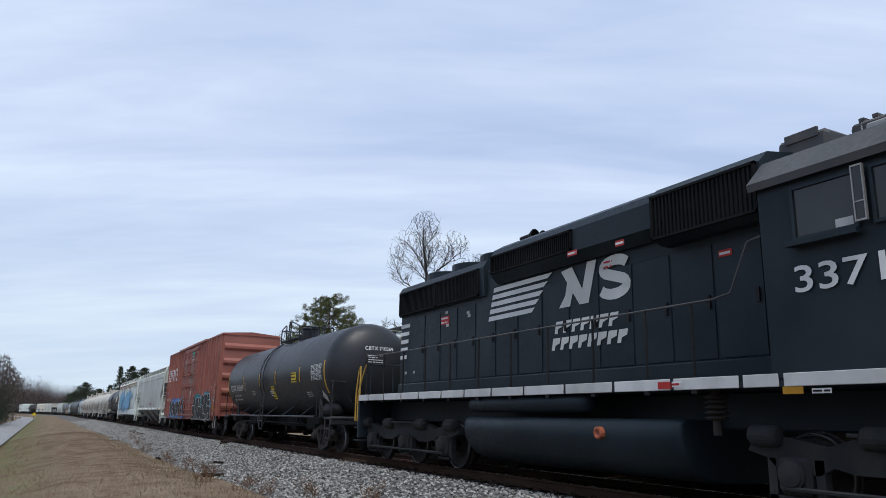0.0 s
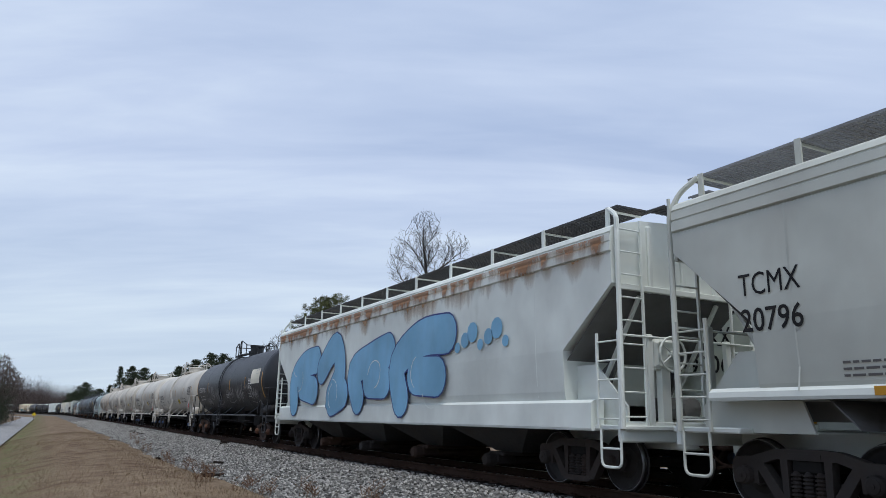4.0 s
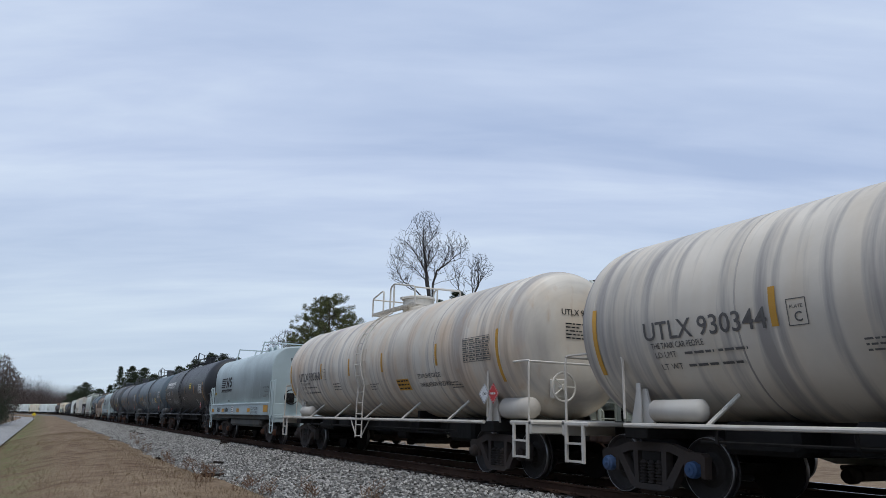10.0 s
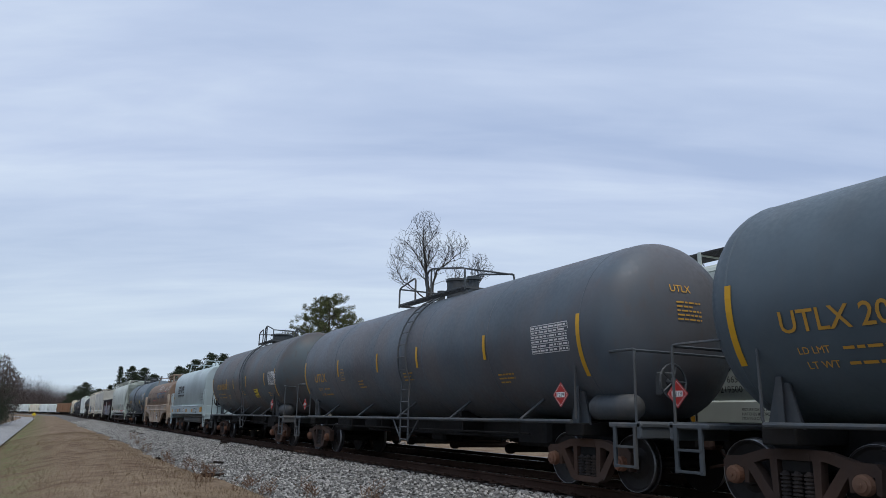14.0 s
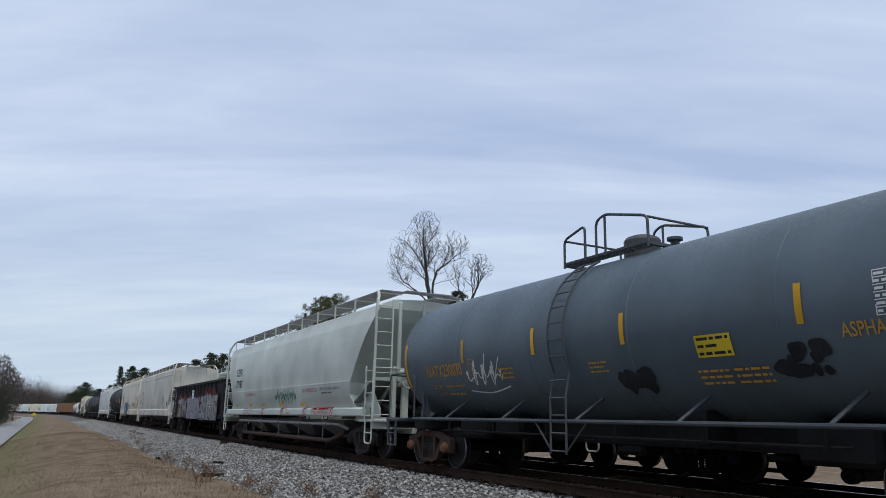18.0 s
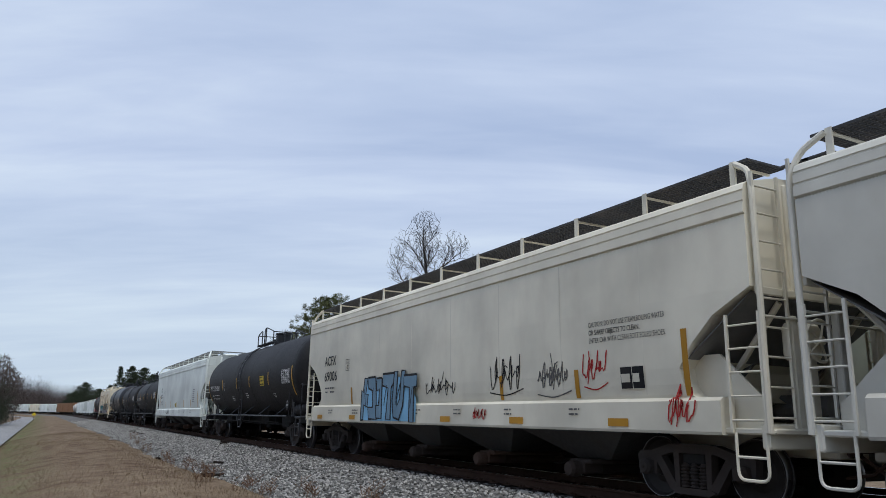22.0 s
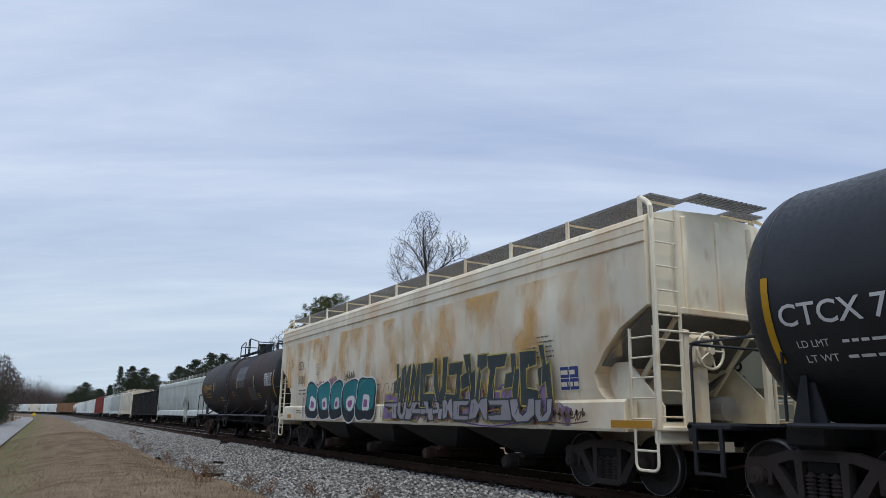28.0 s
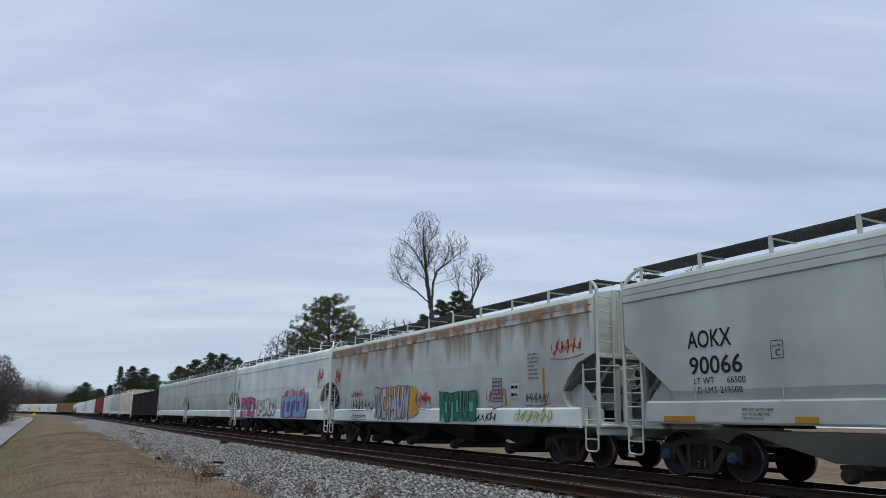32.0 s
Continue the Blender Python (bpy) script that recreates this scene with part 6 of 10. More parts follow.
        for a, b, c, d in ((-6.46, -6.32, 3.34, 3.36), (-6.46, -6.32, 3.98, 4.0), (-6.46, -6.445, 3.36, 3.98), (-6.335, -6.32, 3.36, 3.98), (-6.445, -6.335, 3.56, 3.575)):
            q.box(xa, xb, a, b, c, d)
        q.tube([(s * 1.5, -6.33, 3.9), (s * 1.62, -6.33, 3.9)], 0.012, 5)
        m = part("mirror_frame", q, M_STEEL, cab)
        q = Geo()
        q.box(min(s * 1.605, s * 1.63), max(s * 1.605, s * 1.63), -6.445, -6.335, 3.36, 3.98)
        part("wind_wing_glass", q, M_GLASS, m)
    q = Geo()
    q.box(-1.5365, -1.5355, -6.24, -6.02, 3.35, 3.45)
    part("paper_sheet", q, M_GREYWHITE, cab)
    # short nose
    g = Geo()
    g.prism([(-0.95, 1.63), (0.95, 1.63), (0.95, 3.0), (0.8, 3.15), (-0.8, 3.15), (-0.95, 3.0)], -8.7, -7.35)
    part("short_nose", g, M_LOCO, car)
    # roof gear: horn, air conditioner, bell
    g = Geo()
    g.cbox(-0.6, 0.5, -5.42, -4.65, 4.74, 5.04, 0.05)
    g.lathe([(5.0, 0.07), (5.09, 0.07), (5.1, 0.02)], 10, "z", (-0.3, -4.8, 0))
    g.box(-0.62, -0.58, -5.3, -4.8, 4.95, 5.08)
    g.cbox(-0.6, 0.5, -7.3, -5.74, 4.72, 4.93, 0.04)
    for k in range(8):
        g.box(-0.6, 0.5, -7.2 + k * 0.18, -7.13 + k * 0.18, 4.92, 4.97)
    part("air_conditioner", g, stain("aircon_grey", (0.05, 0.05, 0.052), 0.6, dirt=0.3), car)
    g = Geo()
    g.tube([(-1.1, -6.2, 4.55), (-1.1, -6.2, 4.68), (-1.1, -6.75, 4.68), (-1.1, -6.75, 4.55)], 0.015, 5)
    g.cbox(-1.2, -0.95, -6.6, -6.3, 4.50, 4.62, 0.02)
    part("roof_grab", g, M_STEEL, car)
    g = Geo()
    for dy, dx in ((-0.35, -0.12), (-0.28, 0.12), (0.32, 0.0)):
        a = -1 if dy < 0 else 1
        g.lathe([(2.6 + a * 0.05, 0.05), (2.6 + a * 0.42, 0.06), (2.6 + a * 0.60, 0.13), (2.6 + a * 0.61, 0.11), (2.6 + a * 0.4, 0.03)], 12, "y", (dx, 0, 5.08 + abs(dx)))
    g.box(-0.15, 0.15, 2.52, 2.68, 4.7, 5.1)
    part("air_horn", g, M_BLACK_DULL, car)
    # fuel tank and side air reservoirs
    for s in (-1, 1):
        g = Geo()
        g.lathe([(-1.25, 0.02), (-1.22, 0.13), (-1.1, 0.17), (2.5, 0.17), (2.65, 0.14), (2.7, 0.02)], 20, "y", (s * 1.28, 0, 1.42))
        part("air_reservoir", g, M_LOCO, car, smooth=True)
    g = Geo()
    half = [(0.0, 0.24), (0.70, 0.25), (0.95, 0.30), (1.16, 0.40), (1.32, 0.54), (1.43, 0.70), (1.48, 0.86), (1.485, 1.0), (1.45, 1.10), (1.38, 1.16), (0.0, 1.17)]
    pr = [(x, z) for x, z in half] + [(-x, z) for x, z in half[-2:0:-1]]
    mz = 0.75
    rings = [[(x * k, y, mz + (z - mz) * k) for x, z in pr] for y, k in ((-3.36, 0.95), (-3.33, 0.985), (-3.28, 1.0), (2.68, 1.0), (2.73, 0.985), (2.76, 0.95))]
    ft = part("fuel_tank", Geo().loft(rings), M_LOCO, car, smooth=True)
    g = Geo()
    g.lathe([(-1.47, 0.10), (-1.56, 0.10), (-1.57, 0.07), (-1.54, 0.02)], 14, "x", (0, -1.70, 0.93))
    part("filler_cap", g, plain("filler_orange", (0.35, 0.10, 0.05)), ft)
    g = Geo()
    for k in range(5):
        g.lathe([(1.05 + k * 0.07, 0.10), (1.08 + k * 0.07, 0.17), (1.11 + k * 0.07, 0.10)], 14, "z", (-1.25, -3.85, 0.10))
    g.tube([(-1.25, -3.85, 0.95), (-1.25, -3.85, 1.55)], 0.06, 8)
    part("sand_hose", g, M_TRUCK, car)
    for y in (-7.03, 6.23):
        loco_truck(car, y)
    # handrails with stanchions
    posts = [8.3, 7.1, 5.9, 4.66, 3.42, 2.17, 0.94, -0.28, -1.54, -2.78, -3.7]
    for x in (-1, 1):
        for y in posts:
            g = Geo()
            g.tube([(x * 1.47, y, 1.55), (x * 1.47, y, 2.77)], 0.022, 6)
            g.box(min(x * 1.44, x * 1.5), max(x * 1.44, x * 1.5), y - 0.05, y + 0.05, 1.5, 1.72)
            part("stanchion", g, M_BLACK_DULL, car)
        g = Geo()
        g.tube([(x * 1.47, 8.6, 2.6), (x * 1.47, 8.3, 2.77), (x * 1.47, -4.1, 2.77), (x * 1.47, -4.4, 2.82), (x * 1.47, -4.73, 3.46), (x * 1.47, -4.95, 3.49)], 0.017, 6)
        part("handrail", g, stain("worn_handrail", (0.07, 0.072, 0.075), 0.5, dirt=0.3), car)
        # yellow grab irons and steps at the rear
        for s, ye in ((1, 8.75), (-1, -9.2)):
            g = Geo()
            for d in (0.0, 0.42):
                yy = ye - s * d
                g.tube(curve3([(x * 1.48, yy, 1.7 + 0.86 * (d > 0)), (x * 1.48, yy, 2.55), (x * 1.48, yy + s * 0.12, 2.45), (x * 1.48, ye + s * (0.28 - d * 0.4), 1.8), (x * 1.48, ye + s * (0.28 - d * 0.4), 1.0)]), 0.022, 6)
            part("grab_iron", g, M_HANDRAIL, car)
            g = Geo()
            for k, z in enumerate((0.45, 0.80, 1.15)):
                g.cbox(min(x * 1.0, x * 1.45), max(x * 1.0, x * 1.45), min(ye, ye + s * 0.42), max(ye, ye + s * 0.42), z, z + 0.04, 0.01)
            g.box(min(x * 0.98, x * 1.02), max(x * 0.98, x * 1.02), min(ye, ye + s * 0.42), max(ye, ye + s * 0.42), 0.4, 1.6)
            part("step_well", g, M_LOCO, car)
    for s, ye in ((1, 8.75), (-1, -9.2)):
        g = Geo()
        g.cbox(-1.48, 1.48, ye - 0.06 + s * 0.06, ye + 0.06 + s * 0.06, 0.55, 1.58, 0.02)
        part("pilot", g, M_LOCO, car)
        coupler(car, ye, s)
        g = Geo()
        for x in (-1.2, -0.5, 0.5, 1.2):
            g.tube([(x, ye - s * 0.1, 1.6), (x, ye - s * 0.1, 2.6)], 0.02, 6)
        g.tube([(-1.3, ye - s * 0.1, 2.6), (1.3, ye - s * 0.1, 2.6)], 0.02, 6)
        part("end_rail", g, M_LOCO, car)
    # lettering and marks
    hs = flat_side(hx + 0.022)
    n = 5
    vs, fs = [], []
    for i in range(n):
        k = len(vs)
        v0 = i * 0.155
        vs += [(0.05 * i - 0.03, v0), (1.62 + 0.14 * i, v0 + 0.01), (1.74 + 0.15 * i, v0 + 0.105), (0.05 * i, v0 + 0.10)]
        fs.append((k, k + 1, k + 2, k + 3))
    decal(car, "hood_stripe", (vs, fs), M_WHITE, 2.60, 3.22, hs, 0.004)
    W = plain("logo_white", (0.70, 0.70, 0.66))

    def arc(cu, cv, ru, rv, a0, a1):
        return [(cu + ru * math.cos(radians(a0 + (a1 - a0) * k / 12)), cv + rv * math.sin(radians(a0 + (a1 - a0) * k / 12))) for k in range(13)]
    # white emblem: a slanted block with a notch, and a double bow beside it
    vs, fs = gather([([(0.10, 0.0), (0.44, 0.0), (0.56, 0.34), (0.40, 0.58), (0.30, 0.22)], [(0, 1, 2, 3, 4)]),
                     ([(0.18, 0.70), (0.52, 0.74), (0.98, 0.0), (0.72, 0.0)], [(0, 1, 2, 3)]), ([(0.72, 0.0), (0.98, 0.0), (1.22, 0.76), (0.96, 0.76)], [(0, 1, 2, 3)]),
                     stroke(arc(1.70, 0.53, 0.32, 0.135, 20, 215) + arc(1.66, 0.21, 0.34, 0.145, 60, -160), 0.19)])
    decal(car, "company_logo", (vs, fs), W, 0.16, 3.20, hs, 0.006)
    for z, w, y0 in ((2.72, 1.80, 0.22), (2.41, 2.12, 0.32)):
        decal(car, "company_name", blocks(w, 0.23, 7 if w < 2 else 8), W, y0, z, hs, 0.006)
    for i in range(5):
        vsr, fsr = rect(0, 0.40 + 0.04 * i, 0, 0.10)
        decal(car, "hood_end_stripe", (vsr, fsr), M_WHITE, 7.22, 2.66 + 0.21 * i, hs, 0.006)
    write(car, "3371", 0.33, M_WHITE, -5.39, 2.67, flat_side(1.53), 0.006, "road_number", width=1.16)
    for y, z, w in ((-0.6, 4.05, 0.28), (-1.9, 3.98, 0.22)):
        sheet(car, y, z, w, 0.10, M_RED, flat_side(1.225), ink=M_WHITE, rows=1)
    sheet(car, 4.87, 3.37, 0.42, 0.20, M_RED, hs, name="warning_sign", ink=M_WHITE, rows=2, cols=2)
    sheet(car, -3.8, 3.48, 0.24, 0.10, M_RED, hs, name="warning_sign", ink=M_WHITE, rows=1)
    sheet(car, -1.25, 3.72, 0.25, 0.18, None, hs, ink=M_RED, rows=2)
    for y, z in ((6.9, 2.25), (6.4, 2.25), (4.65, 3.62), (3.6, 3.50), (4.6, 3.3), (3.55, 3.42)):
        sheet(car, y, z, 0.13, 0.07, M_GREYWHITE, hs, name="maker_plate")
    sheet(car, -3.05, 1.58, 0.28, 0.10, M_RED, flat_side(1.525), name="blue_flag_plate")
    sheet(car, -3.3, 1.60, 0.22, 0.08, M_WHITE, flat_side(1.525), ink=M_RED, rows=1)
    sheet(car, -5.11, 1.47, 0.28, 0.09, M_AMBER, flat_side(1.50), name="reflector")
    sheet(car, -5.5, 1.47, 0.25, 0.06, M_WHITE, flat_side(1.50), ink=M_INK, rows=1)
    return car


# ---- ground, road, tracks ----
def lateral(x, y):
    """Signed distance to the right of the near track's line, plus TRACK_X, and the distance along it."""
    if y <= BEND_Y:
        return x, y
    cx = TRACK_X - BEND_R
    dx, dy = x - cx, y - BEND_Y
    return math.hypot(dx, dy) - BEND_R + TRACK_X, BEND_Y + BEND_R * math.atan2(dy, max(dx, 1e-3))


U_KEYS = [-4000, -300, -60, -14, -9.4, -8.9, -2.2, -1.6, 0.6, 2.6, 4.3, 4.6, 7.5, 14.9, 15.6, 17.4, 22, 60, 400, 4000]
Z_KEYS = [2, 1.5, -0.2, -0.9, -1.36, -1.40, -1.40, -1.22, -0.66, -0.50, -0.60, -0.66, -0.42, -0.42, -0.50, -0.75, -0.70, -0.6, 0.5, 2]


def ground_z(x, y):
    u, s = lateral(x, y)
    z = float(np.interp(u, U_KEYS, Z_KEYS))
    if -2.2 < u < 4.4:
        z += 0.10 * noise.noise((u * 0.35, s * 0.12, 0)) + 0.035 * noise.noise((u * 1.3, s * 0.5, 4))
    return z


def ground():
    xs = sorted({*np.arange(-20, 22, 0.6).round(2), *np.arange(-110, -20, 3.0), *np.arange(22, 70, 4.0), -4000, -2500, -1500, -900, -500, -300, -200, -150, 90, 130, 200, 350, 600, 1200, 2500, 4000,
                 *[u for u in U_KEYS if -15 < u < 20]})
    ys = sorted({*np.arange(-20, 70, 1.0), *np.arange(70, 290, 4.0), *np.arange(290, 620, 6.0), -1500, -800, -400, -200, -100, -60, -40, 700, 850, 1100, 1500, 2200, 3200, 4500})
    g = Geo()
    nx = len(xs)
    for y in ys:
        for x in xs:
            g.v.append((float(x), float(y), ground_z(float(x), float(y))))
    for j in range(len(ys) - 1):
        for i in range(nx - 1):
            g.f.append((j * nx + i, j * nx + i + 1, (j + 1) * nx + i + 1, (j + 1) * nx + i))
    thing("ground", "dry brown winter grass with green patches beside the track", "ground", kind="structure", geo=g, mat=M_GROUND, smooth=True)


def ribbon(us, zs, ss, base=TRACK_X):
    """A strip along the line: across at offsets us (world x where straight), heights zs, at distances ss."""
    g = Geo()
    n = len(us)
    for s in ss:
        for u, z in zip(us, zs):
            x, y, _ = on_track(s, u - TRACK_X)
            g.v.append((x, y, z))
    for j in range(len(ss) - 1):
        for i in range(n - 1):
            g.f.append((j * n + i, j * n + i + 1, (j + 1) * n + i + 1, (j + 1) * n + i))
    return g


LINE_S = [*range(-620, 0, 20), *range(0, 280, 8), *range(280, 760, 8)]


def track_line():
    thing("road", "pale worn concrete road beside the railway", "road", kind="structure", geo=ribbon([-6.3, -4.1, -2.3], [-1.27, -1.21, -1.26], [*range(10, 280, 10), *range(280, 700, 8)]), mat=M_ROAD, smooth=True)
    thing("ballast", "grey crushed stone ballast under both tracks", "ballast", kind="structure",
          geo=ribbon([4.0, 4.35, 5.2, 6.4, 7.55, 7.95, 8.35], [-0.72, -0.60, -0.50, -0.36, -0.235, -0.215, -0.22], LINE_S), mat=M_BED, smooth=True)
    thing("track_bed", "rust-brown stained stone between and beside the rails, train shadow in its colour", "ballast", kind="structure",
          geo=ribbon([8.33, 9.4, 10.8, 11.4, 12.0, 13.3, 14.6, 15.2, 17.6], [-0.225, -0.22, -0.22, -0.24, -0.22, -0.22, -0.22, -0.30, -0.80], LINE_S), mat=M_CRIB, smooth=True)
    for off, lab in ((0.0, "railway track with rusty rails polished on top, passing train's line"), (FAR_OFF, "railway track with rusty rails under the standing train")):
        tr = thing("railway_track", lab, "railway track", "railway tracks", kind="structure")
        for s in (-1, 1):
            c = TRACK_X + off + s * 0.7525
            us = [c - 0.075, c - 0.07, c - 0.012, c - 0.010, c - 0.036, c - 0.036, c - 0.028]
            zs = [-0.18, -0.165, -0.14, -0.05, -0.04, -0.012, -0.002]
            us2, zs2 = us + [2 * c - u for u in us[::-1]], zs + zs[::-1]
            rail = part("rail", ribbon(us2, zs2, LINE_S), M_RAIL, tr, label="rusty steel rail")
            part("rail_head", ribbon([c - 0.030, c - 0.02, c + 0.02, c + 0.030], [-0.001, 0.002, 0.002, -0.001], LINE_S), M_RAILTOP, rail, label="polished running surface")
        tie = Geo().cbox(-1.30, 1.30, -0.115, 0.115, -0.36, -0.185, 0.015).mesh("tie", M_TIE)
        plate = Geo()
        for s in (-1, 1):
            plate.box(s * 0.7525 - 0.18, s * 0.7525 + 0.18, -0.09, 0.09, -0.187, -0.172)
            for d in (-0.11, 0.11):
                for e in (-0.05, 0.05):
                    plate.cbox(s * 0.7525 + d - 0.02, s * 0.7525 + d + 0.02, e - 0.018, e + 0.018, -0.175, -0.135, 0.006)
        plate = plate.mesh("tie_plate", M_RAIL)
        rng = random.Random(5)
        for k in range(130):
            y = 4 + k * 0.535
            t = part("tie", tie, None, tr, at=(TRACK_X + off + rng.uniform(-0.04, 0.04), y, rng.uniform(-0.012, 0.008)))
            t.rotation_euler = (0, 0, rng.uniform(-0.012, 0.012))
            p = part("tie_plate", plate, None, tr, at=(TRACK_X + off, y, 0))
        far = Geo()
        for k in range(330):
            s = 4 + 130 * 0.535 + k * 0.7
            x, y, a = on_track(s, off)
            far.box(x - 1.3, x + 1.3, y - 0.11, y + 0.11, -0.36, -0.19)
        tagged(part("far_ties", far, M_TIE, tr), kind="stuff")


def stones():
    """Loose ballast stones on the near shoulder and between the rails."""
    rng = np.random.default_rng(3)
    n = 46000
    y = np.concatenate([6 + 62 * rng.random(30000) ** 1.6, 60 + 90 * rng.random(16000)])
    x = rng.uniform(4.0, 8.3, n)
    edge = 4.35 + 0.35 * np.sin(y * 0.9) + 0.25 * np.sin(y * 2.3)
    keep = (x > edge) | (rng.random(n) < 0.12)
    x, y = x[keep], y[keep]
    n = len(x)
    z = np.interp(x, [4.0, 4.35, 5.2, 6.4, 7.55, 7.95, 8.35], [-0.68, -0.60, -0.50, -0.36, -0.235, -0.215, -0.22])
    base = np.array([(1, 0, 0), (0.3, 0.9, 0.2), (-0.8, 0.5, 0), (-0.7, -0.6, 0.15), (0.4, -0.9, 0), (0.1, 0.1, 0.75), (-0.1, 0.0, -0.6)])
    fac = np.array([(0, 1, 5), (1, 2, 5), (2, 3, 5), (3, 4, 5), (4, 0, 5), (1, 0, 6), (2, 1, 6), (3, 2, 6), (4, 3, 6), (0, 4, 6)])
    r = rng.uniform(0.024, 0.05, n) * np.where(y > 66, 1.7, 1.0)
    sh = base[None] * rng.uniform(0.6, 1.25, (n, 7, 3)) * r[:, None, None]
    a, b = rng.uniform(0, 6.28, n), rng.uniform(-0.9, 0.9, n)
    ca, sa, cb, sb = np.cos(a)[:, None], np.sin(a)[:, None], np.cos(b)[:, None], np.sin(b)[:, None]
    px, py, pz = sh[..., 0], sh[..., 1], sh[..., 2]
    py, pz = py * cb - pz * sb, py * sb + pz * cb
    px, py = px * ca - py * sa, px * sa + py * ca
    vs = np.stack([px + x[:, None], py + y[:, None], pz + (z + r * 0.35)[:, None]], -1).reshape(-1, 3)
    fs = (fac[None] + 7 * np.arange(n)[:, None, None]).reshape(-1, 3)
    me = bpy.data.meshes.new("ballast_stones")
    me.from_pydata(vs.tolist(), [], fs.tolist())
    me.materials.append(M_STONE)
    tagged(new("ballast_stones", me), "loose grey granite ballast stones on the track shoulder", "stones", kind="stuff")


def dry_grass():
    rng = np.random.default_rng(9)
    n = 46000
    y = 9 + 60 * rng.random(n) ** 1.5
    x = rng.uniform(-3.0, 5.2, n)
    keep = (x < 4.1 + 0.5 * np.sin(y * 0.9) + 0.3 * np.sin(y * 2.3 + 1)) | (rng.random(n) < 0.05)
    x, y = x[keep], y[keep]
    n = len(x)
    z = np.array([ground_z(float(a), float(b)) for a, b in zip(x, y)])
    hgt = rng.uniform(0.02, 0.075, n) * (1 + 1.2 * (rng.random(n) < 0.05))
    hgt *= np.where(x > 3.2, 1.5, 1.0)
    lean = rng.normal(0, 0.7, (n, 2)) * hgt[:, None]
    a = rng.uniform(0, 6.28, n)
    w = 0.008
    p0 = np.stack([x + np.cos(a) * w, y + np.sin(a) * w, z - 0.02], -1)
    p1 = np.stack([x - np.cos(a) * w, y - np.sin(a) * w, z - 0.02], -1)
    p2 = np.stack([x + lean[:, 0], y + lean[:, 1], z + hgt], -1)
    vs = np.stack([p0, p1, p2], 1).reshape(-1, 3)
    fs = np.arange(3 * n).reshape(-1, 3)
    me = bpy.data.meshes.new("dry_grass")
    me.from_pydata(vs.tolist(), [], fs.tolist())
    me.materials.append(M_BLADE)
    tagged(new("dry_grass", me), "short dry brown winter grass on the bank", "grass", kind="stuff")


def weed(x, y, hgt, seed):
    rng = random.Random(seed)
    g = Geo()
    z = ground_z(x, y) - 0.05
    for _ in range(9):
        a, l = rng.uniform(0, 6.28), rng.uniform(0.5, 1.0) * hgt
        dx, dy = math.cos(a) * l * 0.25, math.sin(a) * l * 0.25
        px, py = rng.uniform(-0.18, 0.18), rng.uniform(-0.18, 0.18)
        g.tube([(px, py, 0), (px + dx * 0.4, py + dy * 0.4, l * 0.6), (px + dx, py + dy, l)], 0.006, 3, 0.002)
        for k in range(7):
            t = rng.uniform(0.45, 1.0)
            qx, qy, qz = px + dx * t, py + dy * t, l * t
            b = rng.uniform(0, 6.28)
            m = rng.uniform(0.04, 0.13) * hgt * 2
            g.tube([(qx, qy, qz), (qx + math.cos(b) * m, qy + math.sin(b) * m, qz + m * 0.8)], 0.004, 3, 0.006)
    ob = thing("weed", "dead brown weed stalks at the edge of the ballast", "weed", "dead weeds", geo=g, mat=M_WEED)
    ob.location = (x, y, z)


